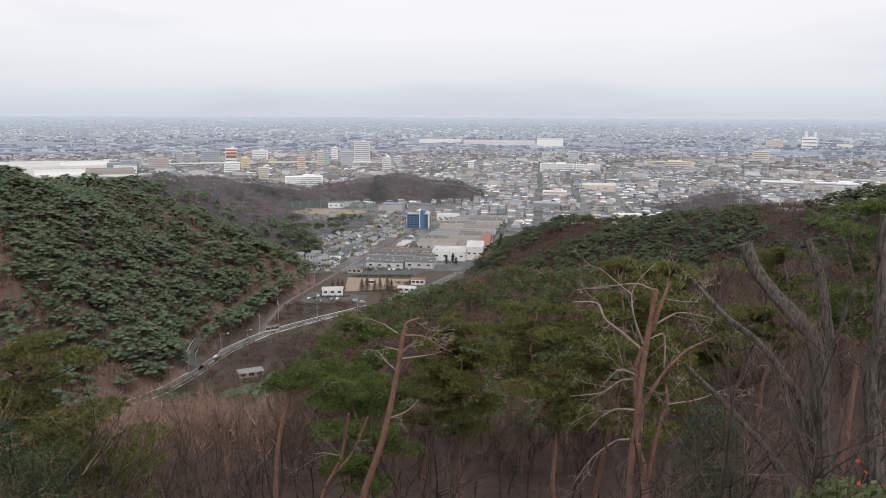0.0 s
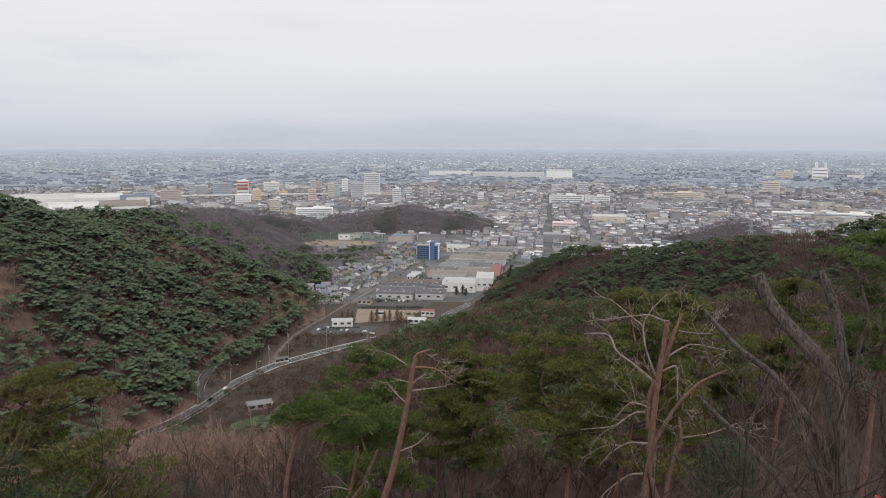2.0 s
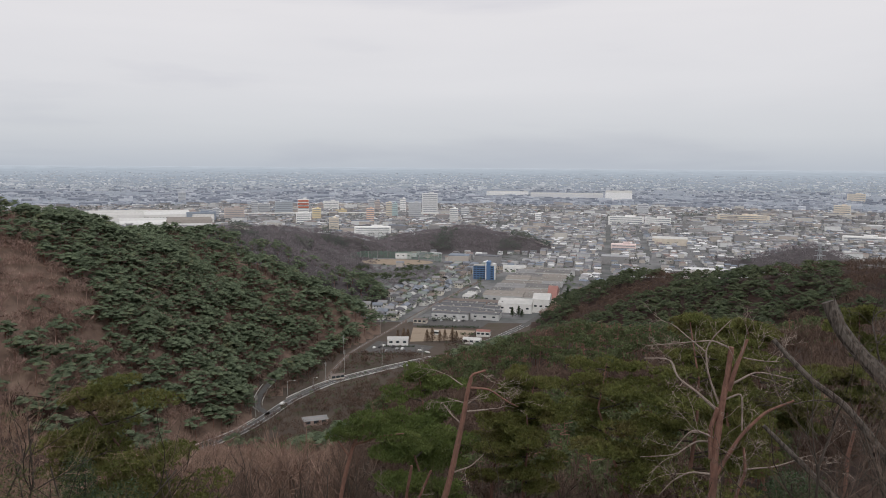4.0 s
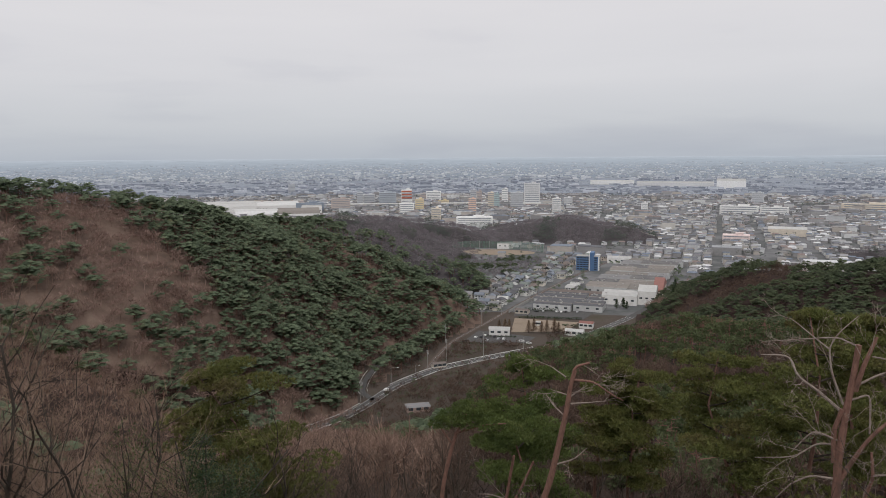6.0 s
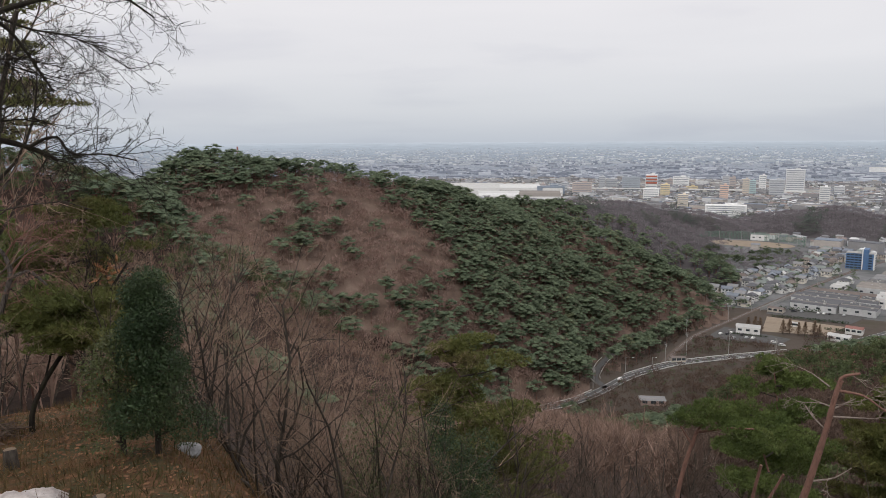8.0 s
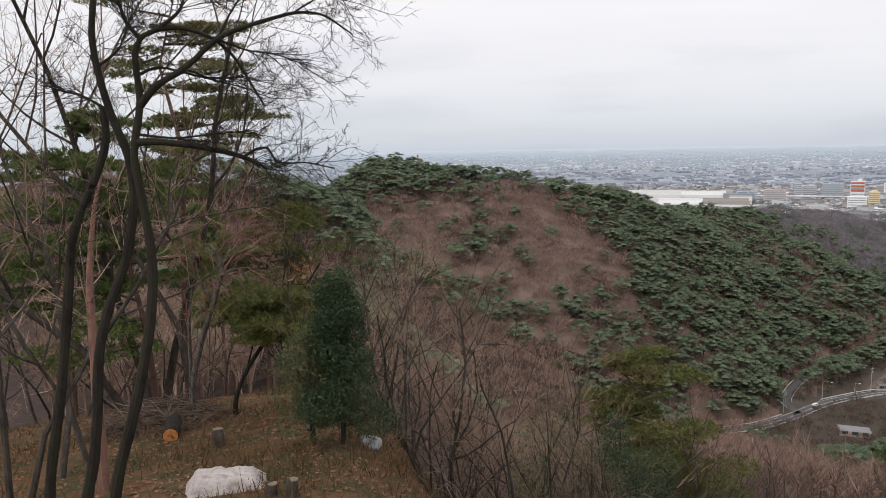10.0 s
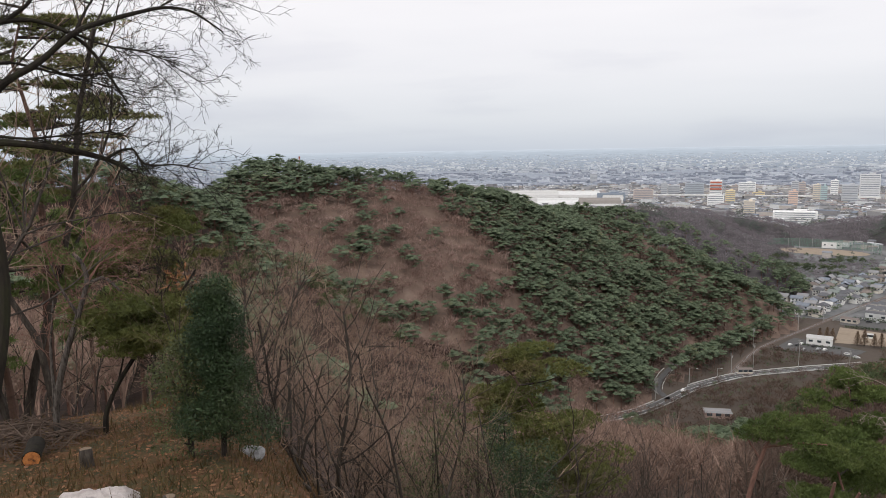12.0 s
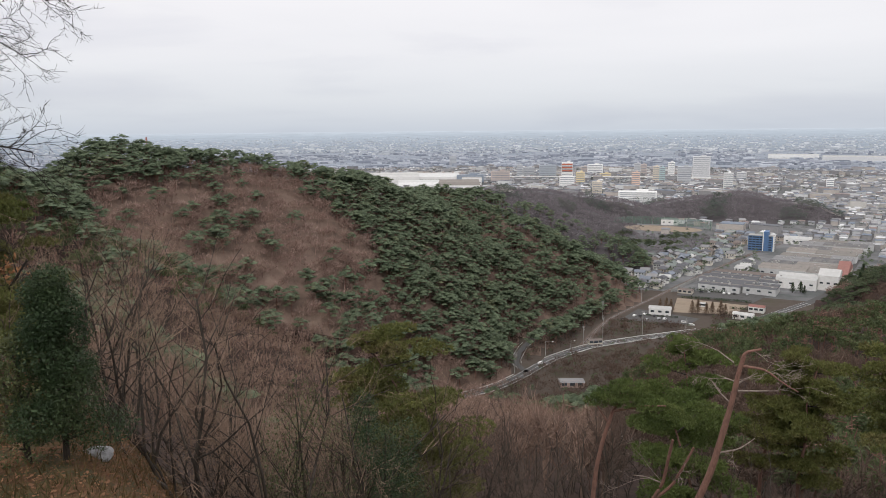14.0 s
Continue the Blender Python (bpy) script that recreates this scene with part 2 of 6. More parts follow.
M_FLOWER = material("red_petals", [(0.50, 0.06, 0.06), (0.58, 0.10, 0.09)], 3.0, 0.6)
M_LAWN = material("green_lawn", [(0.12, 0.19, 0.06), (0.16, 0.23, 0.08)], 0.3, 0.95)
M_CONCRETE = material("concrete", [(0.33, 0.325, 0.315), (0.42, 0.415, 0.40)], 0.6, 0.9, 0, 8, spread=0.15)
M_STEEL = material("galvanised_steel", [(0.34, 0.36, 0.38), (0.42, 0.44, 0.46)], 0.8, 0.5, metal=0.4)
M_NET = material("green_net", [(0.12, 0.24, 0.18), (0.16, 0.28, 0.21)], 0.5, 0.8)
M_GLASS = material("window_glass", [(0.035, 0.045, 0.055), (0.06, 0.07, 0.08)], 0.3, 0.15, 0, 4, spread=0.15, spec=0.6)
M_GLASS_FAR = material("window_band_glass", [(0.24, 0.26, 0.29), (0.30, 0.325, 0.355)], 0.05, 0.3, 0, 6, spread=0.2)
M_BLUE = material("blue_cladding", [(0.085, 0.165, 0.31), (0.105, 0.19, 0.35)], 0.4, 0.5, 0, 6, spread=0.12)
M_WHITEWALL = material("white_render", [(0.70, 0.695, 0.68), (0.78, 0.775, 0.765), (0.66, 0.65, 0.63)], 0.15, 0.85, 0, 10, spread=0.1)
M_REDSIGN = material("red_paint", [(0.42, 0.13, 0.085), (0.50, 0.17, 0.11)], 0.3, 0.6, spread=0.1)
M_CARDARK = material("black_rubber_and_paint", [(0.03, 0.03, 0.033), (0.05, 0.05, 0.053)], 1.0, 0.4)
M_CARSILVER = material("silver_paint", [(0.40, 0.41, 0.42), (0.48, 0.49, 0.5)], 1.0, 0.35, metal=0.5, spread=0.08)


def plain_set(prefix, colours, rough):
    return [material(prefix + "_finish", [tuple(c * 0.9 for c in col), tuple(min(0.85, c * 1.08) for c in col)], 0.25, rough, 0, 8, "object", 0.1) for col in colours]


M_W = plain_set("house_wall", [(0.74, 0.735, 0.715), (0.68, 0.64, 0.57), (0.56, 0.51, 0.45), (0.54, 0.545, 0.55), (0.52, 0.45, 0.39), (0.33, 0.25, 0.225)], 0.9)
M_R = plain_set("house_roof", [(0.125, 0.127, 0.138), (0.25, 0.25, 0.255), (0.19, 0.16, 0.145), (0.20, 0.225, 0.265), (0.50, 0.50, 0.49), (0.22, 0.25, 0.235), (0.235, 0.22, 0.205), (0.30, 0.15, 0.13), (0.60, 0.605, 0.60), (0.26, 0.24, 0.222), (0.225, 0.217, 0.21)], 0.75)
BLOCK = dict(zip(("pale", "white", "yellow", "beige", "grey", "dark", "brown", "green", "salmon", "pink", "navy"), plain_set("block", [(0.66, 0.665, 0.68), (0.79, 0.79, 0.785), (0.72, 0.61, 0.40), (0.72, 0.65, 0.56), (0.53, 0.545, 0.575), (0.42, 0.46, 0.51), (0.50, 0.435, 0.41), (0.42, 0.53, 0.54), (0.72, 0.53, 0.44), (0.72, 0.60, 0.585), (0.27, 0.315, 0.38)], 0.8)))
HEAD = (0.132, 0.991)


# ---- mesh tools ----
def mesh_np(name, verts, tris, mat, smooth=False, idx=None):
    """A mesh from arrays of corners and triangles."""
    me = bpy.data.meshes.new(name)
    verts, tris = np.asarray(verts, np.float32), np.asarray(tris, np.int32)
    me.vertices.add(len(verts))
    me.vertices.foreach_set("co", verts.ravel())
    k = tris.shape[1]
    me.loops.add(tris.size)
    me.loops.foreach_set("vertex_index", tris.ravel())
    me.polygons.add(len(tris))
    me.polygons.foreach_set("loop_start", np.arange(0, tris.size, k, dtype=np.int32))
    me.polygons.foreach_set("use_smooth", np.full(len(tris), smooth))
    for m in mat if isinstance(mat, (list, tuple)) else [mat]:
        me.materials.append(m)
    if idx is not None:
        me.polygons.foreach_set("material_index", np.asarray(idx, np.int32))
    me.update(calc_edges=True)
    return me


class Heap:
    """Corners and triangles gathered piece by piece."""

    def __init__(self):
        self.v, self.f, self.n = [], [], 0

    def add(self, v, f):
        v = np.asarray(v, float).reshape(-1, 3)
        self.v.append(v)
        self.f.append(np.asarray(f, int) + self.n)
        self.n += len(v)
        return self

    def mesh(self, name, mat, smooth=False):
        return mesh_np(name, np.concatenate(self.v), np.concatenate(self.f), mat, smooth)


BOX_V = np.array([(x, y, z) for z in (0, 1) for y in (-0.5, 0.5) for x in (-0.5, 0.5)], float)
BOX_F = np.array([(0, 2, 1), (1, 2, 3), (4, 5, 6), (5, 7, 6), (0, 1, 4), (1, 5, 4), (2, 6, 3), (3, 6, 7), (0, 4, 2), (2, 4, 6), (1, 3, 5), (3, 7, 5)])


def box(heap, x, y, z, w, d, h, turn=0.0):
    """A box on its base centre."""
    v = BOX_V * (w, d, h)
    c, s = math.cos(turn), math.sin(turn)
    v = np.stack([v[:, 0] * c - v[:, 1] * s + x, v[:, 0] * s + v[:, 1] * c + y, v[:, 2] + z], 1)
    return heap.add(v, BOX_F)


def tube(heap, pts, radii, sides=5):
    """A tapered tube along a line of points."""
    pts, radii = np.asarray(pts, float), np.asarray(radii, float)
    n = len(pts)
    d = np.gradient(pts, axis=0)
    d /= np.linalg.norm(d, axis=1)[:, None] + 1e-9
    ref = np.where(np.abs(d[:, 2:3]) > 0.9, (1.0, 0, 0), (0, 0, 1.0))
    a = np.cross(d, ref)
    a /= np.linalg.norm(a, axis=1)[:, None] + 1e-9
    b = np.cross(d, a)
    ang = np.arange(sides) * 2 * math.pi / sides
    ring = a[:, None] * np.cos(ang)[None, :, None] + b[:, None] * np.sin(ang)[None, :, None]
    v = (pts[:, None] + ring * radii[:, None, None]).reshape(-1, 3)
    i, j = np.meshgrid(np.arange(n - 1), np.arange(sides), indexing="ij")
    p, q = i * sides + j, i * sides + (j + 1) % sides
    f = np.concatenate([np.stack([p, q, q + sides], -1).reshape(-1, 3), np.stack([p, q + sides, p + sides], -1).reshape(-1, 3)])
    cap = np.array([((n - 1) * sides, (n - 1) * sides + k, (n - 1) * sides + k + 1) for k in range(1, sides - 1)])
    return heap.add(v, np.concatenate([f, cap]))


def part(name, me, parent=None, label="", at=None):
    ob = new(name, me)
    if parent:
        ob.parent = parent
    if at is not None:
        ob.matrix_basis = at
    if label:
        tagged(ob, label)
    return ob


def thing(name, label, category, at=None, group="", kind=""):
    ob = new(name)
    if at is not None:
        ob.matrix_basis = at
    return tagged(ob, label, category, group, kind)


# ---- the lie of the land ----
def polar(az, r):
    """Plan place at az degrees left of straight ahead, r metres from the viewpoint."""
    return -r * math.sin(radians(az)), r * math.cos(radians(az))


# ridge lines: (degrees left, metres off, height), slope of the sides, roundness of the crest
RIDGES = [
    ([(75, 280, 133), (62.9, 300, 128), (58, 340, 113), (54.4, 420, 104), (49.3, 450, 126), (44, 458, 119), (39.7, 470, 112), (33.5, 520, 98), (31.4, 540, 94), (27.7, 640, 77), (23.4, 720, 69), (18, 770, 47), (13.5, 745, 25), (11, 725, 5)], 0.78, 25),
    ([(26, 650, 76), (20, 630, 55), (15, 605, 26)], 0.7, 20),
    ([(27, 930, 56), (20.6, 1000, 54), (17, 1050, 48), (14.6, 1080, 42), (11.5, 1170, 20)], 0.5, 35),
    ([(7.3, 1250, 19), (3.7, 1250, 33), (0.2, 1240, 20)], 0.42, 45),
    ([(-7.9, 700, 25), (-10.2, 640, 42), (-15.2, 560, 59), (-20.1, 500, 74), (-25.8, 440, 88), (-31.5, 400, 100), (-45, 330, 118), (-70, 250, 130)], 0.62, 25),
    ([(-15.8, 1120, 4), (-18.5, 1120, 13), (-20.6, 1120, 28), (-21.8, 1110, 33), (-23, 1100, 24), (-24, 1090, 8)], 0.6, 12),
]
MAIN = [(-156, 325), (-140, 353), (-134, 377), (-129, 411), (-114, 448), (-86, 481), (-62, 506), (-34, 536), (-6, 590), (20, 645), (37, 693), (60, 840), (83, 989), (135, 1426), (200, 1920), (285, 2560)]
BACK = [(-118, 446), (-119, 490), (-117, 529), (-102, 594), (-88, 660), (-70, 740), (-40, 860), (-10, 960), (30, 1040)]
SIDE = [(-133, 384), (-146, 398), (-152, 430), (-153, 478), (-146, 520), (-130, 560)]
FRONT = ([0, 3, 10, 30, 70, 150, 250, 320, 420], [138.3, 137.8, 132.5, 119, 103, 72, 34, 8, -20])
LEFT = ([0, 3, 10, 16, 20, 25, 45, 100, 200, 400, 620, 700], [138.3, 137, 134.8, 133.6, 132.9, 131.8, 124, 108, 97, 60, 5, -20])
RIGHT = ([0, 3, 10, 25, 50, 100, 200, 400, 620, 700], [138.3, 137.8, 134, 126, 117, 108, 98, 60, 5, -20])
NEAR_FLAT = 2600.0


def step(a, b, x):
    t = np.clip((x - a) / (b - a), 0, 1)
    return t * t * (3 - 2 * t)


def ground(x, y):
    """Height of the land, for arrays or single places."""
    x, y = np.asarray(x, float), np.asarray(y, float)
    r, az = np.hypot(x, y), np.degrees(np.arctan2(-x, y))
    foot = 1 + 0.46 * step(15, 5, az) + 0.36 * step(4, -6, az)
    near = np.where(r < 60, np.interp(r, *FRONT), np.interp(r / (1 + (foot - 1) * step(60, 250, r)), *FRONT))
    wl, wr = step(38, 56, az), step(-8, -32, az)
    h = near * (1 - wl) * (1 - wr) + np.interp(r, *LEFT) * wl + np.interp(r, *RIGHT) * wr
    back = step(95, 140, np.abs(az))
    h = h * (1 - back) + (138.3 - 0.1 * r) * back
    flat = np.zeros_like(h)
    s = np.clip((r - NEAR_FLAT) / 2350, 0, 1)
    flat = np.where(r > NEAR_FLAT, EYE - r * (EYE / NEAR_FLAT) * (1 - 0.95 * s), 0.0)
    h = np.where(r > 1500, -20, h)
    for nodes, k, w in RIDGES:
        p = np.array([polar(a, q) for a, q, _ in nodes])
        z = np.array([n[2] for n in nodes], float)
        best = np.full(h.shape, -1e3)
        for i in range(len(p) - 1):
            e = p[i + 1] - p[i]
            u = np.clip(((x - p[i, 0]) * e[0] + (y - p[i, 1]) * e[1]) / (e @ e), 0, 1)
            d = np.hypot(x - p[i, 0] - u * e[0], y - p[i, 1] - u * e[1])
            best = np.maximum(best, z[i] + u * (z[i + 1] - z[i]) - k * (np.sqrt(d * d + w * w) - w))
        h = np.maximum(h, best) + 6 * np.exp(-np.abs(h - best) / 6) * 0.3
    # cuttings for the roads along the valley
    for line in (MAIN, SIDE, BACK):
        p = np.array(line, float)
        near_road = np.full(h.shape, 1e3)
        for i in range(min(len(p) - 1, 8)):
            e = p[i + 1] - p[i]
            u = np.clip(((x - p[i, 0]) * e[0] + (y - p[i, 1]) * e[1]) / (e @ e), 0, 1)
            near_road = np.minimum(near_road, np.hypot(x - p[i, 0] - u * e[0], y - p[i, 1] - u * e[1]))
        h = np.minimum(h, np.maximum(0, near_road - 6) * 0.95)
    # the levelled ball field below the knoll
    h = np.minimum(h, np.maximum(0, np.hypot((x + 165) / 1.3, y - 1036) - 50) * 0.8 + 50 * step(1200, 1300, r))
    hill = h - flat
    bumps = (np.sin(x * 0.031 + 1.3) * np.sin(y * 0.027) + 0.6 * np.sin(x * 0.071 + y * 0.05)) * 2.2 * step(40, 150, r)
    hill = hill + bumps * step(2, 25, hill)
    return flat + np.where(hill > 0, hill, 0) + 0


def height(x, y):
    return float(ground(x, y))


# ---- the land as one sheet ----
def patch(x, y, s, seed):
    return noise.noise(Vector((x / s + seed * 17.3, y / s - seed * 9.1, seed)))


def build_land():
    az = np.concatenate([np.arange(-180, -48, 4.0), np.arange(-48, 88, 0.6), np.arange(88, 180, 4.0)])
    r = np.concatenate([[0.001, 0.5], np.geomspace(1.2, 320, 90), np.arange(327, 840, 7.0), np.geomspace(850, 1500, 30), np.linspace(1530, 3900, 40)])
    A, Rr = np.meshgrid(np.radians(az), r, indexing="ij")
    X, Y = -Rr * np.sin(A), Rr * np.cos(A)
    Z = ground(X, Y)
    n, m = X.shape
    i, j = np.meshgrid(np.arange(n), np.arange(m - 1), indexing="ij")
    a, b = i * m + j, ((i + 1) % n) * m + j
    quads = np.stack([a, b, b + 1, a + 1], -1).reshape(-1, 4)[:, ::-1]
    v = np.stack([X, Y, Z], -1).reshape(-1, 3)
    c = v[quads].mean(1)
    cr, ca = np.hypot(c[:, 0], c[:, 1]), np.degrees(np.arctan2(-c[:, 0], c[:, 1]))
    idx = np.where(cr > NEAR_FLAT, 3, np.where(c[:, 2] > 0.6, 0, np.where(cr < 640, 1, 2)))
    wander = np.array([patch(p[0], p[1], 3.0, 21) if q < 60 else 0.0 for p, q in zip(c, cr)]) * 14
    # litter by distance: shaded copy near, hazed copy on the far knolls
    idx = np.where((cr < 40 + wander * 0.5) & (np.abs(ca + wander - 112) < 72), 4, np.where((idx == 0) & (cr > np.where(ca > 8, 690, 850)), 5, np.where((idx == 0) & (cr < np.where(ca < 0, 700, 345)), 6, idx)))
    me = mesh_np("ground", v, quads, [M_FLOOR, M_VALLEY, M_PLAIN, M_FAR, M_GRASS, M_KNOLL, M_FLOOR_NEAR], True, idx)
    return tagged(new("ground", me), "wooded hills of brown leaf litter above a wide built-up plain", "ground", kind="structure")


build_land()


# ---- woods on the far slopes ----
rng = np.random.default_rng(7)


def pad_dome(crown, g, x, y, z, s, rings, k, flat=0.55):
    """A lumpy cushion of foliage: domed above, hollow below."""
    pts = [(x, y, z + flat * s)]
    for i in range(1, rings + 1):
        u = i / rings
        for j in range(k):
            a = 6.283 * (j + 0.5 * (i % 2)) / k
            q = s * u * g.uniform(0.8, 1.18)
            pts.append((x + q * math.cos(a), y + q * math.sin(a), z + flat * s * (1 - u ** 2.2) * g.uniform(0.75, 1.25) - 0.05 * s))
    pts.append((x, y, z - 0.02 * s))
    f = [(0, 1 + j, 1 + (j + 1) % k) for j in range(k)]
    for i in range(rings - 1):
        b = 1 + i * k
        for j in range(k):
            n = (j + 1) % k
            f += [(b + j, b + k + j, b + n), (b + n, b + k + j, b + k + n)]
    b, e = 1 + (rings - 1) * k, len(pts) - 1
    f += [(b + (j + 1) % k, b + j, e) for j in range(k)]
    crown.add(pts, f)


def far_pine(seed, tufts, size, most=11, k=5, rings=2):
    """Red pine about 1 high: layered cushions of needles over a forked stem."""
    g = np.random.default_rng(seed)
    crown, stem = Heap(), Heap()
    lean = g.normal(0, 0.06, 2)
    tube(stem, [(0, 0, 0), (lean[0] * 0.5, lean[1] * 0.5, 0.4), (lean[0], lean[1], 0.85)], [0.024, 0.018, 0.008], 4)
    pads = [(lean[0], lean[1], 0.9, 0.15)]
    count = g.integers(most - 2, most + 1)
    for i in range(count):
        a, q = i * 2.4 + g.normal(0, 0.5), 0.34 * math.sqrt((i + g.uniform(0.3, 1)) / count) * g.uniform(0.8, 1.15)
        pads.append((lean[0] + q * math.cos(a), lean[1] + q * math.sin(a), 0.88 - 1.7 * q * q + g.normal(0, 0.06), g.uniform(0.12, 0.21)))
        tube(stem, [(lean[0] * 0.6, lean[1] * 0.6, g.uniform(0.4, 0.6)), pads[-1][:3]], [0.009, 0.004], 3)
    for i in range(count // 3):
        a, q = g.uniform(0, 6.28), g.uniform(0.12, 0.27)
        pads.append((lean[0] * 0.6 + q * math.cos(a), lean[1] * 0.6 + q * math.sin(a), g.uniform(0.42, 0.62), g.uniform(0.1, 0.17)))
    n = max(3, tufts // len(pads))
    for x, y, z, s in pads:
        pad_dome(crown, g, x, y, z, s * 0.8, rings, k, 0.45)
        a, q = g.uniform(0, 6.28, n), s * np.sqrt(g.uniform(0.1, 1.15, n))
        c = np.stack([x + q * np.cos(a), y + q * np.sin(a), z + 0.5 * s * np.clip(1 - (q / s) ** 2.2, -0.1, 1)], 1)
        up = np.stack([np.cos(a) * 0.7, np.sin(a) * 0.7, np.full(n, 0.75)], 1) * size * g.uniform(0.5, 1.1, (n, 1))
        side = np.cross(up, g.normal(0, 1, (n, 3)))
        side *= 0.5 * size / (np.linalg.norm(side, axis=1)[:, None] + 1e-9)
        crown.add(np.stack([c - side, c + side, c + up], 1).reshape(-1, 3), np.arange(3 * n).reshape(-1, 3))
    return crown, stem


def slope_pine(seed):
    """A pine of the nearer slope about 1 high: boughs with tufts of thin needles."""
    g = np.random.default_rng(seed)
    crown, stem = Heap(), Heap()
    tube(stem, [(0, 0, 0), (g.normal(0, 0.03), g.normal(0, 0.03), 0.45), (g.normal(0, 0.05), g.normal(0, 0.05), 0.95)], [0.02, 0.015, 0.005], 5)
    for i in range(13):
        u = g.uniform(0.45, 0.98)
        a, q = g.uniform(0, 6.28), g.uniform(0.12, 0.36) * (1.25 - u * 0.6)
        e = np.array((q * math.cos(a), q * math.sin(a), u + 0.2 * q))
        tube(stem, [(0, 0, u), e], [0.008, 0.003], 3)
        n, s = 44, g.uniform(0.09, 0.16)
        b, w = g.uniform(0, 6.28, n), s * np.sqrt(g.uniform(0, 1, n))
        c = e * 0.85 + np.column_stack([w * np.cos(b), w * np.sin(b), 0.045 * (1 - (w / s) ** 2) + g.normal(0, 0.02, n)])
        d = g.normal(0, 0.026, (n, 3)) + (0, 0, 0.018)
        side = g.normal(0, 0.018, (n, 3))
        crown.add(np.stack([c - side, c + side, c + d], 1).reshape(-1, 3), np.arange(3 * n).reshape(-1, 3))
    return crown, stem


def far_bare(seed, twigs, width):
    """Leafless broad tree about 1 high: stem, forks and a haze of upright twigs."""
    g = np.random.default_rng(seed)
    h = Heap()
    tube(h, [(0, 0, 0), (g.normal(0, 0.03), g.normal(0, 0.03), 0.5)], [0.014, 0.008], 3)
    for i in range(8):
        a, q = g.uniform(0, 6.28), g.uniform(0.1, 0.36)
        e = np.array((q * math.cos(a), q * math.sin(a), g.uniform(0.55, 0.92)))
        s = np.array((0, 0, g.uniform(0.15, 0.5)))
        tube(h, [s, (s + e) / 2 + g.normal(0, 0.03, 3), e], [0.008, 0.005, 0.0015], 3)
        k = twigs // 8
        p = s + (e - s) * g.uniform(0.3, 1.0, (k, 1))
        d = g.normal(0, 0.085, (k, 3)) + (0, 0, 0.11)
        w = g.normal(0, 1, (k, 3)) * width
        h.add(np.stack([p - w, p + w, p + d], 1).reshape(-1, 3), np.arange(3 * k).reshape(-1, 3))
    return h


def far_bare_light(seed, twigs=90, width=0.010):
    """The same tree for the distance: a forked stem and a rounded haze of twigs."""
    g = np.random.default_rng(seed)
    h = Heap()
    tube(h, [(0, 0, 0), (g.normal(0, 0.03), g.normal(0, 0.03), 0.6)], [0.016, 0.007], 3)
    for i in range(3):
        a = i * 2.1 + g.uniform(0, 1)
        tube(h, [(0, 0, 0.35), (0.22 * math.cos(a), 0.22 * math.sin(a), g.uniform(0.65, 0.85))], [0.009, 0.003], 3)
    a, q = g.uniform(0, 6.28, twigs), 0.38 * np.sqrt(g.uniform(0, 1, twigs))
    p = np.column_stack([q * np.cos(a), q * np.sin(a), 0.42 + (0.4 - 1.6 * q * q) * g.uniform(0, 1, twigs)])
    d = np.column_stack([0.3 * np.cos(a) * q, 0.3 * np.sin(a) * q, g.uniform(0.06, 0.17, twigs)]) + g.normal(0, 0.05, (twigs, 3))
    w = g.normal(0, 1, (twigs, 3)) * width
    h.add(np.stack([p - w, p + w, p + d], 1).reshape(-1, 3), np.arange(3 * twigs).reshape(-1, 3))
    return stack(h)


def stack(heap):
    return np.concatenate(heap.v), np.concatenate(heap.f)


def scatter(name, templates, places, sizes, mat, label, category):
    """All trees of one kind on the far slopes as one mesh."""
    vs, fs, n = [], [], 0
    base = ground(*np.array(places).T)
    for k, (x, y) in enumerate(places):
        v, f = templates[k % len(templates)]
        a, s = rng.uniform(0, 6.28), sizes[k]
        c, q = math.cos(a) * s, math.sin(a) * s
        w = np.stack([v[:, 0] * c - v[:, 1] * q + x, v[:, 0] * q + v[:, 1] * c + y, v[:, 2] * s * rng.uniform(0.85, 1.1)], 1)
        w[:, 2] += base[k] - 0.2
        vs.append(w)
        fs.append(f + n)
        n += len(v)
    me = mesh_np(name, np.concatenate(vs), np.concatenate(fs), mat)
    return tagged(new(name, me), label, category, kind="stuff")


SIDE_PTS = np.array([np.array(p) + (np.array(q) - p) * u for p, q in zip(SIDE, SIDE[1:]) for u in np.linspace(0, 1, 12)])


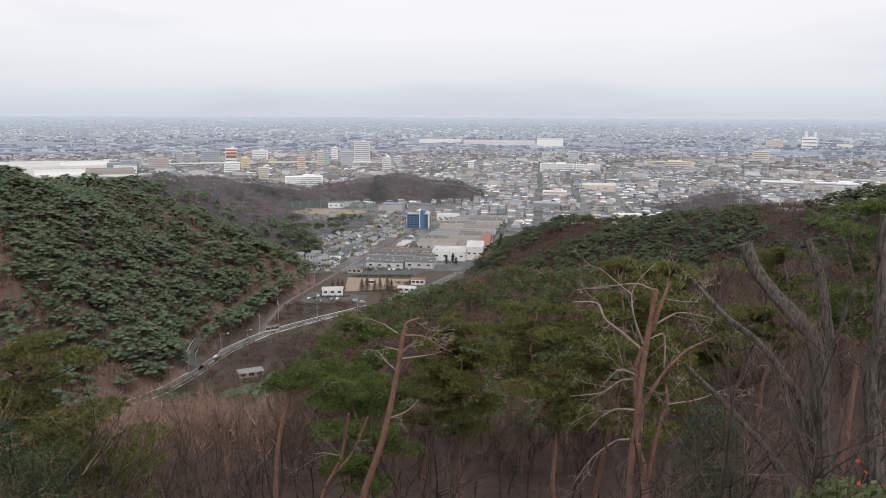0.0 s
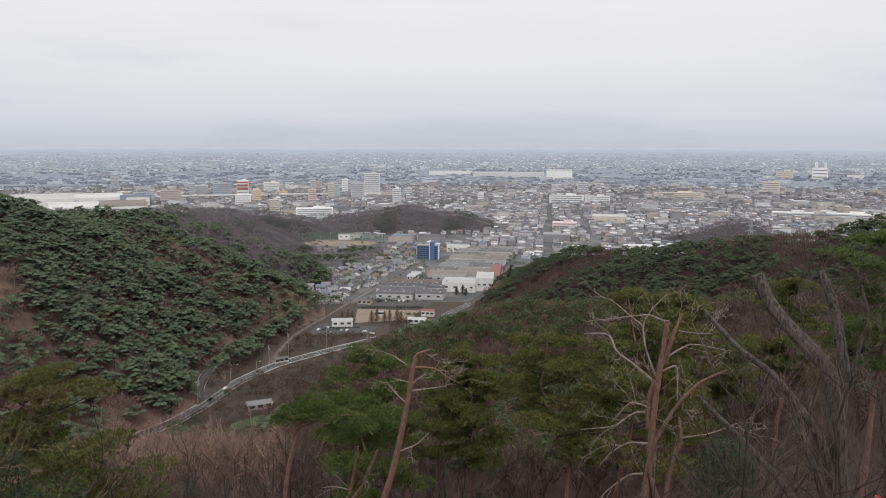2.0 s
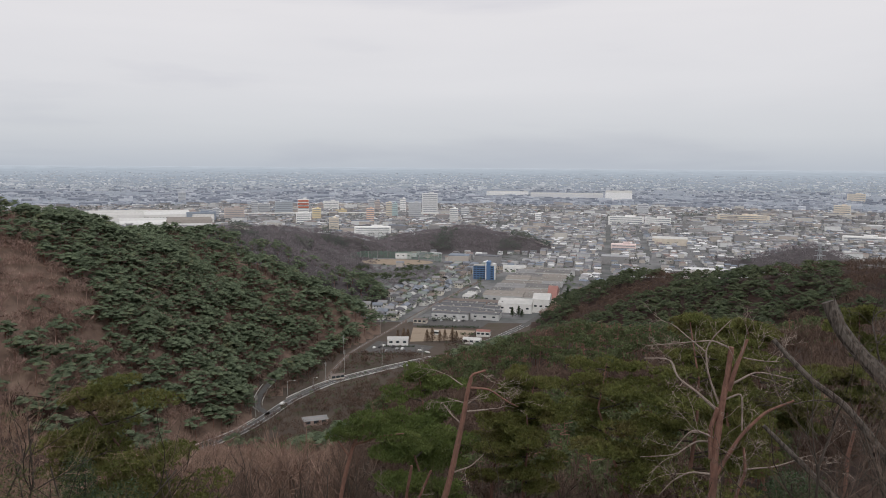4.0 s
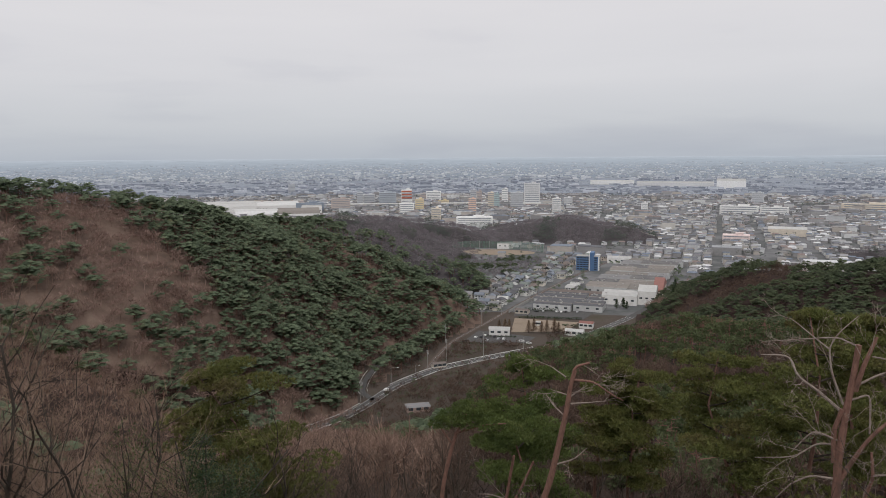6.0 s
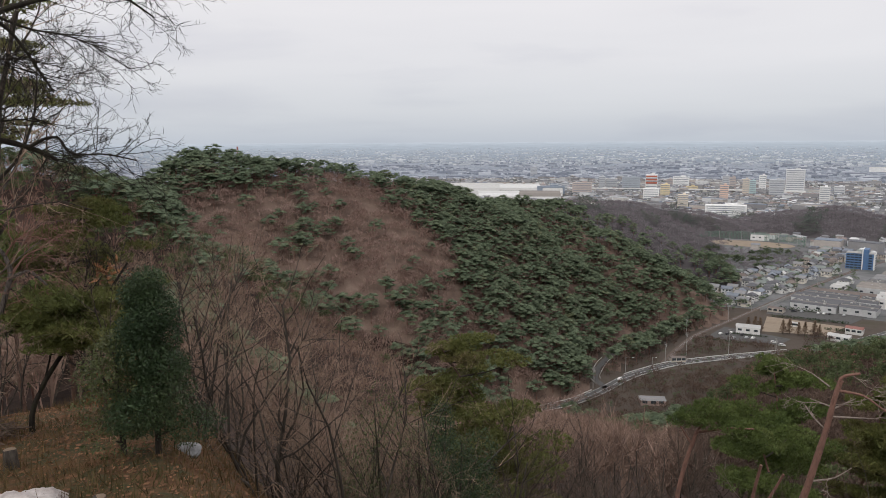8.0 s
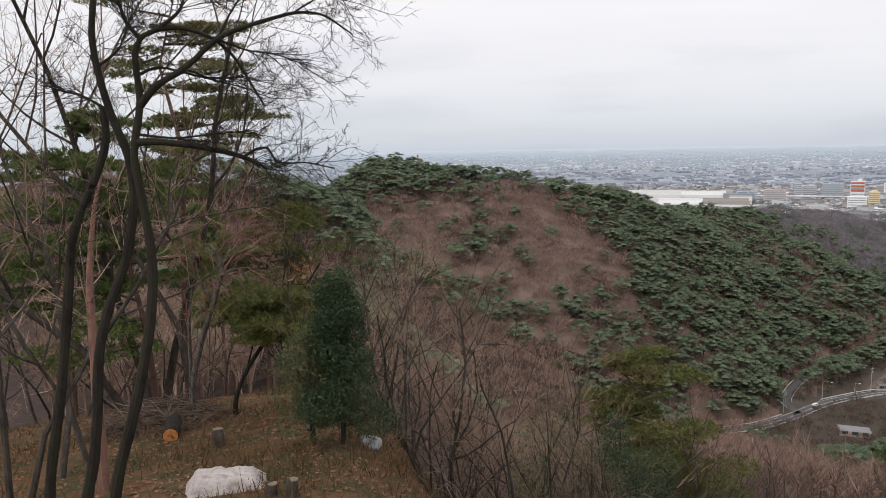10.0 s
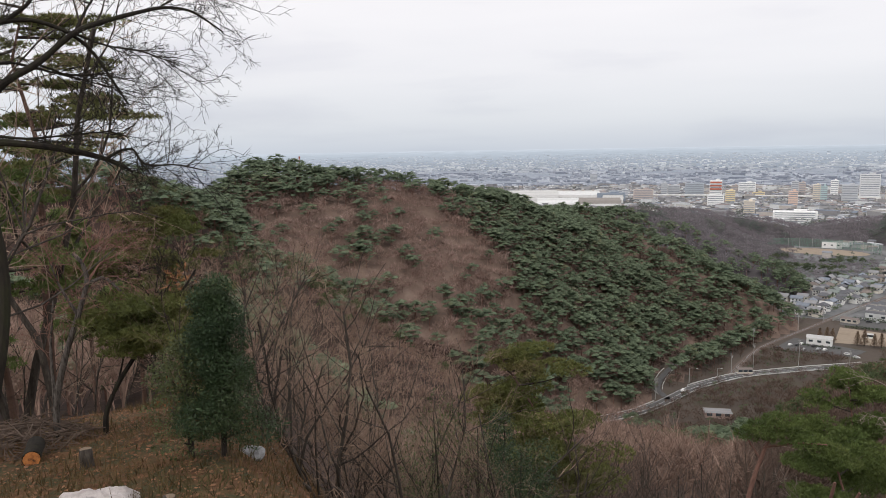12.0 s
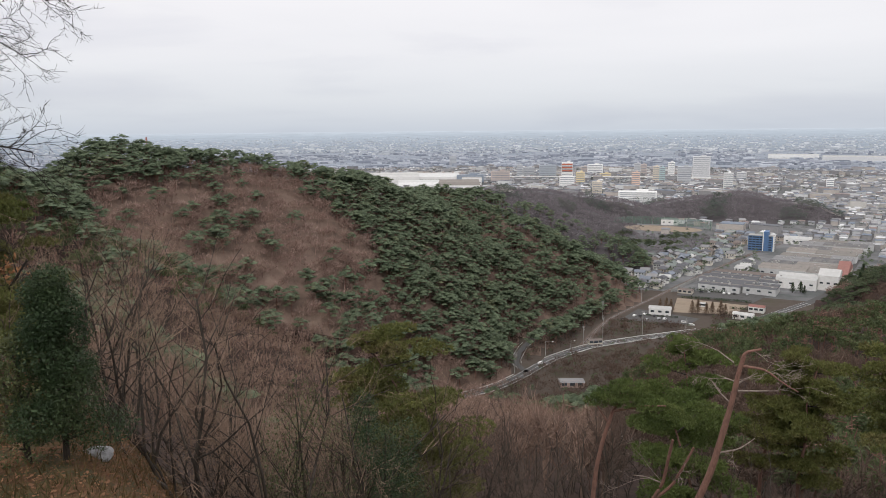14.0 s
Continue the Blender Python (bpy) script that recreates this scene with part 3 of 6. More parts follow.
def woods():
    """Where pines and where leafless trees stand."""
    pines, bares = [], []
    n = 110000
    az, rr = rng.uniform(-42, 76, n), np.sqrt(rng.uniform(62 ** 2, 1350 ** 2, n))
    x, y = -rr * np.sin(np.radians(az)), rr * np.cos(np.radians(az))
    h = ground(x, y)
    seen = {}
    for k in range(n):
        a, r = az[k], rr[k]
        if h[k] < 0.7 and 12 < a < 25 and 400 < r < 720:
            # the flat foot of the hill between the side road and the railway
            if x[k] > np.interp(y[k], [446, 617, 686, 753], [-118, -99, -85, -60]) - 14 or np.min(np.hypot(SIDE_PTS[:, 0] - x[k], SIDE_PTS[:, 1] - y[k])) < 9 or y[k] < 440:
                continue
        elif h[k] < (0.7 if 10 < a < 26 else 2.0):
            continue
        p = patch(x[k], y[k], 60, 1) + 0.5 * patch(x[k], y[k], 22, 2)
        if r > 860:
            green = 0.12 + 0.16 * (a < -14)
        elif a > 12 and r > (385 if a < 27 else 330) or a > 8 and r > 520 or a > 33 and r > 270:
            low = float(step(70, 30, h[k]))
            green = 1.2 - 1.3 * float(step(25, 42, a + 2.0 * low)) + 0.3 * rng.normal() + 0.55 * float(step(112, 121, h[k]))
            if 13.5 < a < 24 and r > 650:
                green = 0.46 + 0.2 * rng.normal()
            if a > 52:
                green = 0.35 + 0.4 * float(step(95, 110, h[k]))
        elif a < 4 and r > 210:
            green = 0.62 + 0.3 * (rng.uniform() - 0.5)
        else:
            green = 0.12 if a < 14 else 0.2
        pine = p * 1.1 + 0.5 < green or (a > 33 and r > 270 and rng.uniform() < 0.045) or (a > 45.5 and a < 52.5 and h[k] > 109 and r > 270)
        gap = (4.9 if pine else 3.9 if r < 240 else 3.7) if r < 700 else 6.0
        key = (int(x[k] // gap), int(y[k] // gap), pine)
        if key in seen:
            continue
        seen[key] = 1
        (pines if pine else bares).append((x[k], y[k]))
    return pines, bares


def in_sight(places, over=9.0):
    """Which places can be seen from the viewpoint over the hills between."""
    p = np.array(places)
    top = ground(p[:, 0], p[:, 1]) + over
    ok = np.ones(len(p), bool)
    for u in np.linspace(0.25, 0.97, 26):
        ok &= ground(p[:, 0] * u, p[:, 1] * u) < EYE + (top - EYE) * u
    return ok


def split(places, test):
    return [p for p, t in zip(places, test) if t], [p for p, t in zip(places, test) if not t]


PINES, BARES = woods()
PINES, hidden_p = split(PINES, in_sight(PINES))
BARES, hidden_b = split(BARES, in_sight(BARES))
near_p, rest = split(PINES, [math.hypot(*p) < 440 and math.degrees(math.atan2(-p[0], p[1])) > 12 for p in PINES])
rest, near_p = rest + near_p[240:], near_p[:240]
close_p, rest = split(rest, [math.hypot(*p) < 330 for p in rest])
mid_p, far_p = split(rest, [math.hypot(*p) < 860 for p in rest])
far_p += hidden_p[::2]
side_p, mid_p = split(mid_p, [p[0] > 0 for p in mid_p])
PINE_T = [far_pine(s, 200, 0.034, 13, 6) for s in range(8)]
PINE_M = [slope_pine(s) for s in range(12, 17)]
PINE_L = [far_pine(s, 24, 0.07, 6, 5, 1) for s in range(20, 24)]
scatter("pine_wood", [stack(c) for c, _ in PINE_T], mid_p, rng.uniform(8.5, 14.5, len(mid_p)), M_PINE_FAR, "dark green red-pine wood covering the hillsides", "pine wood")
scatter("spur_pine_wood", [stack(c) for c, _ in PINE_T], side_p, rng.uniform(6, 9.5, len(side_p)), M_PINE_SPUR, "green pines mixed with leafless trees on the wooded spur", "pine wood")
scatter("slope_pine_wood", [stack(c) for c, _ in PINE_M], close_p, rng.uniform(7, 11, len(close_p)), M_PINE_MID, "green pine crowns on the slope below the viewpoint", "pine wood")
scatter("slope_pine_stems", [stack(c) for _, c in PINE_M], close_p, np.full(len(close_p), 9.0), M_REDBARK, "reddish pine stems on the slope below the viewpoint", "pine stems")
scatter("pine_wood_stems", [stack(c) for _, c in PINE_L], mid_p, np.full(len(mid_p), 9.5), M_REDBARK, "reddish stems standing among the hillside pines", "pine stems")
scatter("far_pine_wood", [stack(c) for c, _ in PINE_L], far_p, rng.uniform(8, 12, len(far_p)), M_TOWNTREE, "dark green pine wood on the far hill ends", "pine wood")
near_b, far_b = split(BARES, [math.hypot(*p) < 190 for p in BARES])
def left_side(p):
    return math.degrees(math.atan2(-p[0], p[1])) > 13


left_b, near_b = split(near_b, [left_side(p) for p in near_b])
BARE_T = [stack(far_bare(s, 320, 0.0032)) for s in range(30, 36)]
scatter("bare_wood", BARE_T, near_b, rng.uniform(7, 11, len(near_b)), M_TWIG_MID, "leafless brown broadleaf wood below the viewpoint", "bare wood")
scatter("oak_wood", BARE_T, left_b, rng.uniform(7, 11, len(left_b)), M_TWIG_LEFT, "leafless brown wood on the left slope below the viewpoint", "bare wood")
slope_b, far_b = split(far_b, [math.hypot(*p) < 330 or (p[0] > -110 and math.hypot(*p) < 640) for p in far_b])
left_b, slope_b = split(slope_b, [left_side(p) for p in slope_b])
scatter("slope_oak_wood", [far_bare_light(s, 90, 0.009) for s in range(40, 46)], left_b, rng.uniform(6, 9, len(left_b)), M_TWIG_LEFT, "leafless brown wood on the lower left slopes", "bare wood")
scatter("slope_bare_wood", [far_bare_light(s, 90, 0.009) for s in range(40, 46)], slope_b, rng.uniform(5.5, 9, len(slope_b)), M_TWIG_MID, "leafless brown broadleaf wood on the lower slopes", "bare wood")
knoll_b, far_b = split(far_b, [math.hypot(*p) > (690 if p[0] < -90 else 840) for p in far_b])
scatter("knoll_wood", [far_bare_light(s, 48, 0.014) for s in range(6)], knoll_b, rng.uniform(8, 11, len(knoll_b)), M_TWIG_HAZE, "leafless wood on the far knolls in grey-brown haze colour", "bare wood")
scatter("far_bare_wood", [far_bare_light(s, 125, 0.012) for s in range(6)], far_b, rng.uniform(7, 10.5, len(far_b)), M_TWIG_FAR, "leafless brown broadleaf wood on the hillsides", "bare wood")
scatter("hidden_bare_wood", [far_bare_light(s, 24, 0.02) for s in range(3)], hidden_b[::3], rng.uniform(7, 10, len(hidden_b[::3])), M_TWIG_FAR, "leafless brown wood on the far sides of the hills", "bare wood")

pine_kinds = []
for k, (crown, stem) in enumerate(PINE_T):
    ob = thing("pine_tree", "dark green umbrella-crowned red pine on the hillside", "tree", group="hillside pines")
    part("trunk", stem.mesh("pine_trunk", M_REDBARK), ob, "slender reddish trunk")
    part("crown", crown.mesh("pine_crown", M_PINE_FAR), ob)
    pine_kinds.append(ob)
for k, (x, y) in enumerate(near_p):
    s = rng.uniform(9, 13)
    m = pose(x, y, height(x, y) - 0.2, 0, 0, rng.uniform(0, 360))
    if k < len(pine_kinds):
        pine_kinds[k].matrix_basis = m @ Matrix.Diagonal((s, s, s, 1))
    else:
        ob = copy_thing(pine_kinds[k % len(pine_kinds)], m)
        ob.scale = (s, s, s)


# ---- trees close to the viewpoint ----
def grow(heap, start, way, length, radius, level, g, sides, bend=0.25, rise=0.12, twigs=None, kids=(9, 7, 6), least=0.004):
    """A branch with its side branches; the finest go to the twig heap."""
    n = 5 if level < 2 else 3
    pts, p, d = [np.array(start, float)], np.array(start, float), np.array(way, float)
    for i in range(n):
        d = d + g.normal(0, bend, 3) + (0, 0, rise)
        d /= np.linalg.norm(d)
        p = p + d * length / n
        pts.append(p)
    target = heap if level < 2 or twigs is None else twigs
    tube(target, pts, np.linspace(radius, radius * (0.35 if level < 2 else 0.3), n + 1), sides[level])
    if level >= len(kids):
        return
    for k in range(kids[level]):
        u = g.uniform(0.3 if level == 0 else 0.2, 1.0)
        i = min(int(u * n), n - 1)
        q = pts[i] + (pts[i + 1] - pts[i]) * (u * n - i)
        a = pts[i + 1] - pts[i]
        a /= np.linalg.norm(a)
        side = np.cross(a, g.normal(0, 1, 3))
        side /= np.linalg.norm(side) + 1e-9
        b = a * g.uniform(0.45, 0.9) + side * g.uniform(0.5, 0.9)
        b /= np.linalg.norm(b)
        grow(heap, q, b, length * g.uniform(0.34, 0.6) * (1.1 - 0.45 * u), max(radius * (1 - 0.6 * u) * 0.55, least), level + 1, g, sides, bend, rise, twigs, kids, least)


def bare_tree(seed, height_m=9.0, radius=0.1, stems=1):
    g = np.random.default_rng(seed)
    wood, twigs = Heap(), Heap()
    for s in range(stems):
        lean = g.normal(0, 0.09 if stems == 1 else 0.2, 2)
        grow(wood, (g.normal(0, 0.12), g.normal(0, 0.12), -0.3), (lean[0], lean[1], 1), height_m * g.uniform(0.75, 1), radius * g.uniform(0.7, 1), 0, g, (7, 5, 3, 3), 0.15, 0.08, twigs, (9, 7, 5))
    return wood, twigs


def bare_set(seed, twig_mat, look_of):
    kinds = []
    for k in range(8):
        wood, twigs = bare_tree(seed + k, 9.0, 0.075 + 0.01 * (k % 4), 1 + (k % 4 == 1))
        ob = thing("bare_tree", "leafless broadleaf tree with fine %s twigs on the slope" % look_of, "tree", group="bare trees below the viewpoint")
        part("trunk", wood.mesh("bare_trunk", M_BARK), ob)
        part("crown", twigs.mesh("bare_twigs", twig_mat), ob, "fine %s twigs" % look_of)
        kinds.append(ob)
    return kinds


def top_at(r, el):
    return EYE + r * math.tan(radians(el))


def plant(kinds, spots):
    for k, (a, r, s) in enumerate(spots):
        x, y = polar(a, r)
        m = pose(x, y, height(x, y), 0, 0, rng.uniform(0, 360))
        if 30 < a < 63:
            # crowns of the sloping wood stay under the skyline
            s = max(0.3, min(s, (top_at(r, -6.5) - height(x, y)) / 9.3))
        src = kinds[k % len(kinds)]
        ob = src if k < len(kinds) else copy_thing(src, m)
        ob.matrix_basis = m
        ob.scale = (s, s, s)


spots = []
for count, a0, a1, r0, r1, s0, s1 in ((30, 36, 55, 19, 36, 0.8, 1.05), (16, 38, 57, 36, 66, 0.85, 1.15), (18, 20, 37, 30, 66, 0.7, 1.0), (40, -8, 26, 34, 80, 0.75, 1.05), (20, -42, -8, 22, 66, 0.6, 0.95), (18, 56, 80, 26, 60, 0.8, 1.1), (34, 24, 40, 21, 44, 0.65, 0.9), (22, 36, 50, 20, 36, 0.5, 0.75), (54, -38, -16, 9, 34, 0.22, 0.5), (16, 8, 30, 40, 80, 0.8, 1.0)):
    for k in range(count):
        spots.append((a0 + (a1 - a0) * (k + rng.uniform(0.1, 0.9)) / count, rng.uniform(r0, r1), rng.uniform(s0, s1)))
spots += [(66.0, 25, 1.75), (68.5, 27, 1.9), (71, 24, 1.8), (73.5, 17, 0.9), (76, 16, 1.05), (78.5, 15, 1.0), (2.4, 30, 0.95), (-0.6, 31, 1.05), (-3.2, 33, 0.95), (0.8, 27, 0.8), (-6.0, 30, 0.9), (14, 33, 0.8), (18, 30, 0.75), (21, 29, 0.75), (24, 31, 0.8)]
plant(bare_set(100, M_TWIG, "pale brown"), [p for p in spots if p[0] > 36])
# trees right of 36 degrees take the twig copy with shade in its colour
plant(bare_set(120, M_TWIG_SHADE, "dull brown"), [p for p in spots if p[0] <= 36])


def tufts(heap, centre, rx, rz, n, g, reach=0.17, blades=13, width=0.011):
    """A pad of needle tufts."""
    a, q = g.uniform(0, 6.28, n), np.sqrt(g.uniform(0, 1, n))
    c = np.stack([rx * q * np.cos(a), rx * q * np.sin(a), rz * (1 - q * q) * g.uniform(-0.4, 1, n)], 1) + centre
    d = g.normal(0, 1, (n, blades, 3)) + (0, 0, 0.75)
    d /= np.linalg.norm(d, axis=2)[:, :, None]
    d *= reach * g.uniform(0.7, 1.15, (n, blades, 1))
    w = g.normal(0, width, (n, blades, 3))
    o = c[:, None] + d * 0.12
    v = np.stack([o - w, o + w, c[:, None] + d], 2).reshape(-1, 3)
    heap.add(v, np.arange(len(v)).reshape(-1, 3))


def near_pine(name, label, a, r, top, spread, seed, needles, share=0.55, density=1.0, bark=None):
    """A pine whose top stands at the given height over the plain; the crown fills the upper share."""
    g = np.random.default_rng(seed)
    x, y = polar(a, r)
    z = height(x, y)
    h = top - z
    wood = Heap()
    n = 7
    bend = np.cumsum(g.normal(0, 0.035 * h, (n, 2)), 0) * np.linspace(0, 1, n)[:, None]
    tr = np.column_stack([bend, np.linspace(-0.3, h * 0.97, n)])
    tube(wood, tr, np.linspace(0.012 * h, 0.025, n), 8)
    limbs = []
    for k in range(int(15 * density) + 3):
        u = 1 - share * (k + g.uniform(0, 1)) / (15 * density + 3)
        p = np.array([np.interp(u, np.linspace(0, 1, n), tr[:, i]) for i in range(3)])
        b = g.uniform(0, 6.28)
        reach = spread * 0.56 * g.uniform(0.45, 1.0) * (0.35 + 0.65 * math.sin(min(1, (1 - u) / share * 1.3 + 0.15) * 1.57))
        e = p + (reach * math.cos(b), reach * math.sin(b), reach * g.uniform(0.0, 0.35))
        limb, leaf = Heap(), Heap()
        tube(limb, [p, (p + e) / 2 + (0, 0, -0.05 * reach), e], [0.035 + 0.01 * reach, 0.03, 0.012], 5)
        limbs.append((limb, leaf))
        for j in range(3):
            q = e + (p - e) * j * 0.27 + g.normal(0, 0.12 * reach + 0.05, 3) * (1, 1, 0.6)
            wide = 0.27 * reach + 0.34
            tufts(leaf, q, wide, 0.26, int(66 * (0.6 + reach * 0.35)), g, max(0.17, r * 0.0055), 10, max(0.012, r * 0.00055))
    tip = Heap()
    tufts(tip, tr[-1], 0.6, 0.35, 60, g, 0.17, 11, 0.012)
    ob = thing(name, label, "tree", pose(x, y, z))
    part("trunk", wood.mesh(name + "_trunk", bark or M_REDBARK), ob)
    for limb, leaf in limbs:
        bough = part("bough", limb.mesh(name + "_bough", M_BARK), ob)
        part("needle_pad", leaf.mesh(name + "_needles", needles), bough)
    part("tip_needle_pad", tip.mesh(name + "_tip", needles), ob)
    return ob


for k, (a, r, el, sp, sh, mat) in enumerate(((69.0, 26, 3.5, 5.5, 0.75, 0), (27.5, 36, -15.2, 7.0, 0.75, 1), (7.6, 44, -15.8, 5.5, 0.6, 0), (5.0, 36, -19.3, 5.0, 0.7, 0), (-1.8, 47, -16.2, 6.0, 0.65, 1), (1.8, 50, -15.6, 5.0, 0.6, 1), (-13.0, 40, -10.3, 6.5, 0.65, 1), (-9.6, 37, -14.5, 5.0, 0.6, 1), (-17.5, 46, -11.0, 6.0, 0.6, 1), (-20.5, 52, -10.6, 6.0, 0.6, 1), (-30.6, 38, -5.2, 6.0, 0.55, 0), (-25.0, 60, -9.5, 6.0, 0.6, 1), (60.5, 38, -3.6, 6.5, 0.5, 1), (74.5, 28, 0.5, 6.0, 0.6, 0), (66.5, 31, 12.5, 8.0, 0.5, 1), (58.8, 20, -10.5, 3.0, 0.35, 1), (63.5, 55, -3.5, 7.0, 0.6, 0), (-35.5, 48, -7.0, 6.0, 0.6, 1))):
    near_pine("red_pine", "red pine with %s needle pads on the slope" % ("dull olive" if mat else "deep green"), a, r, top_at(r, el), sp, 300 + k, M_PINE_OLIVE if mat else M_PINE, sh * (0.8 if a < 10 else 1.0), 2.3 if a == 27.5 else 1.0, M_DULLBARK if a > 50 or a == 27.5 else M_REDBARK)


class FeatureTree:
    """A tree of given stems: each a line of (metres to the right, metres over the eye) in the plane across its distance."""

    def __init__(self, name, label, category, az, off, bark, dead, twigs):
        self.name, self.az, self.off, self.bark, self.dead, self.twigs = name, az, off, bark, dead, twigs
        x, y = polar(az, off)
        self.base = np.array((x, y, height(x, y)))
        self.ob = thing(name, label, category, pose(*self.base))
        self.trunk, self.fine, self.count = Heap(), Heap(), 0
        self.g = np.random.default_rng(int(off * 100 + az))

    def stem(self, line, r0, r1):
        c, s = math.cos(radians(self.az)), math.sin(radians(self.az))
        g = self.g
        p = np.array([(u * c, u * s, EYE + w - self.base[2]) for u, w in line])
        depth = np.cumsum(g.normal(0, 0.1, len(p))) * (0 if self.count == 0 else 1)
        p[:, 0] -= s * (depth - depth[0])
        p[:, 1] += c * (depth - depth[0])
        if self.count == 0:
            foot = p[0].copy()
            foot[2] = -0.3
            if p[0, 2] > 0.2:
                p = np.vstack([foot, p])
        # smooth line
        m = max(6, 4 * len(p))
        t0, t1 = np.linspace(0, 1, len(p)), np.linspace(0, 1, m)
        q = np.stack([np.interp(t1, t0, p[:, i]) for i in range(3)], 1)
        for _ in range(2):
            q[1:-1] = (q[:-2] + q[1:-1] * 2 + q[2:]) / 4
        radii = np.linspace(r0, r1, m) * g.uniform(0.93, 1.07, m) * (0.8 if r0 >= 0.055 else 0.68)
        if r0 >= 0.055:
            tube(self.trunk, q, radii, 9)
        else:
            h = Heap()
            tube(h, q, radii, 6)
            part("branch", h.mesh(self.name + "_branch", self.dead), self.ob)
        self.count += 1
        for k in range(self.twigs):
            i = g.integers(m // 3, m - 1)
            d = q[i + 1] - q[i]
            d = d / np.linalg.norm(d) + g.normal(0, 0.6, 3)
            d /= np.linalg.norm(d)
            grow(self.fine, q[i], d, g.uniform(0.45, 1.3) * self.off / 14, 0.007 * self.off / 14, 1, g, (5, 4, 3, 3), 0.19, 0.03, None, (0, 5, 4), 0.0003 * self.off)

    def pad(self, u, w, rx, n, mat):
        """A needle pad at a place of the same plane."""
        c, s = math.cos(radians(self.az)), math.sin(radians(self.az))
        h = Heap()
        tufts(h, np.array((u * c, u * s, EYE + w - self.base[2])), rx, 0.3, n, self.g)
        part("needle_pad", h.mesh(self.name + "_pad", mat), self.ob)

    def done(self):
        part("trunk", self.trunk.mesh(self.name + "_trunk", self.bark), self.ob)
        if self.twigs:
            part("crown", self.fine.mesh(self.name + "_twigs", self.dead), self.ob)
        return self.ob


t = FeatureTree("bare_red_pine", "topped red-barked pine with forked trunk and dead pale branches", "tree", -16, 17, M_REDBARK, M_DEADWOOD, 2)
t.stem([(-0.1, -9.26), (-0.15, -8.79), (-0.07, -8.11), (0.02, -7.3), (0.01, -6.58), (0.05, -6.01), (0.11, -5.31), (0.19, -4.68), (0.25, -3.96)], 0.146, 0.073)
t.stem([(0.3, -9.2), (0.24, -8.51), (0.02, -7.88)], 0.106, 0.106)
t.stem([(0.01, -7.08), (0.26, -6.55), (0.55, -5.96), (1.02, -5.39), (1.58, -5.07)], 0.073, 0.027)
t.stem([(0.33, -8.72), (0.5, -7.41), (0.68, -6.79), (0.61, -6.26)], 0.06, 0.033)
t.stem([(0.67, -6.73), (1.28, -6.52), (1.82, -6.29)], 0.033, 0.013)
t.stem([(0.24, -4.95), (0.35, -4.4), (0.56, -3.75)], 0.073, 0.04)
t.stem([(-0.07, -6.59), (-0.11, -5.89), (0.03, -5.38)], 0.073, 0.06)
t.stem([(0.02, -5.45), (-0.46, -5.08), (-0.87, -4.77), (-1.04, -4.38), (-1.61, -4.4)], 0.053, 0.02)
t.stem([(0.04, -5.29), (-0.21, -4.65), (-0.3, -4.11), (-0.12, -3.78), (0.22, -3.4)], 0.04, 0.013)
t.stem([(-0.04, -6.19), (-0.4, -6.27), (-0.85, -6.65), (-1.62, -6.77)], 0.04, 0.013)
t.stem([(-0.02, -6.09), (-0.49, -5.86), (-0.9, -6.51)], 0.04, 0.013)
t.stem([(-0.04, -6.96), (-0.5, -6.96), (-0.87, -7.19), (-1.15, -7.59)], 0.04, 0.013)
t.stem([(-0.04, -7.71), (-0.46, -7.8), (-1.05, -8.4), (-1.5, -9.33)], 0.04, 0.013)
t.stem([(0.22, -3.99), (-0.14, -3.85), (-0.64, -3.93), (-1.55, -4.13)], 0.033, 0.013)
t.stem([(0.29, -4.81), (0.78, -4.47), (1.54, -4.58)], 0.04, 0.013)
t.stem([(0.19, -5.16), (0.53, -4.99), (0.55, -5.82)], 0.033, 0.027)
t.stem([(-0.3, -4.11), (-0.65, -3.86), (-0.97, -3.64)], 0.027, 0.013)
t.stem([(0.51, -4.18), (0.88, -4.18), (1.2, -4.13)], 0.027, 0.013)
t.done()

t = FeatureTree("snapped_pine", "leaning red pine with snapped pale tip and bare side branches", "tree", 3.2, 26, M_REDBARK, M_DEADWOOD, 1)
t.stem([(-1.65, -14.69), (-1.19, -13.47), (-0.74, -12.08), (-0.41, -10.49), (-0.19, -9.37), (-0.03, -8.26), (0.1, -7.78)], 0.183, 0.091)
t.stem([(0.06, -7.78), (0.18, -7.61), (0.62, -7.46)], 0.071, 0.051)
t.stem([(-0.03, -8.75), (0.56, -8.34)], 0.051, 0.02)
t.stem([(-0.29, -9.48), (-0.67, -9.14), (-0.96, -8.78)], 0.041, 0.02)
t.stem([(-0.04, -9.04), (0.66, -8.96), (1.24, -8.9)], 0.051, 0.02)
t.stem([(0.03, -8.13), (0.77, -8.12), (1.41, -8.55), (1.83, -8.78)], 0.061, 0.02)
t.stem([(-0.52, -11.4), (0.12, -11.18), (0.6, -10.69)], 0.051, 0.02)
t.stem([(-0.22, -8.04), (-0.8, -7.66)], 0.041, 0.02)
t.stem([(-0.08, -8.73), (-0.75, -8.54)], 0.041, 0.02)
t.done()

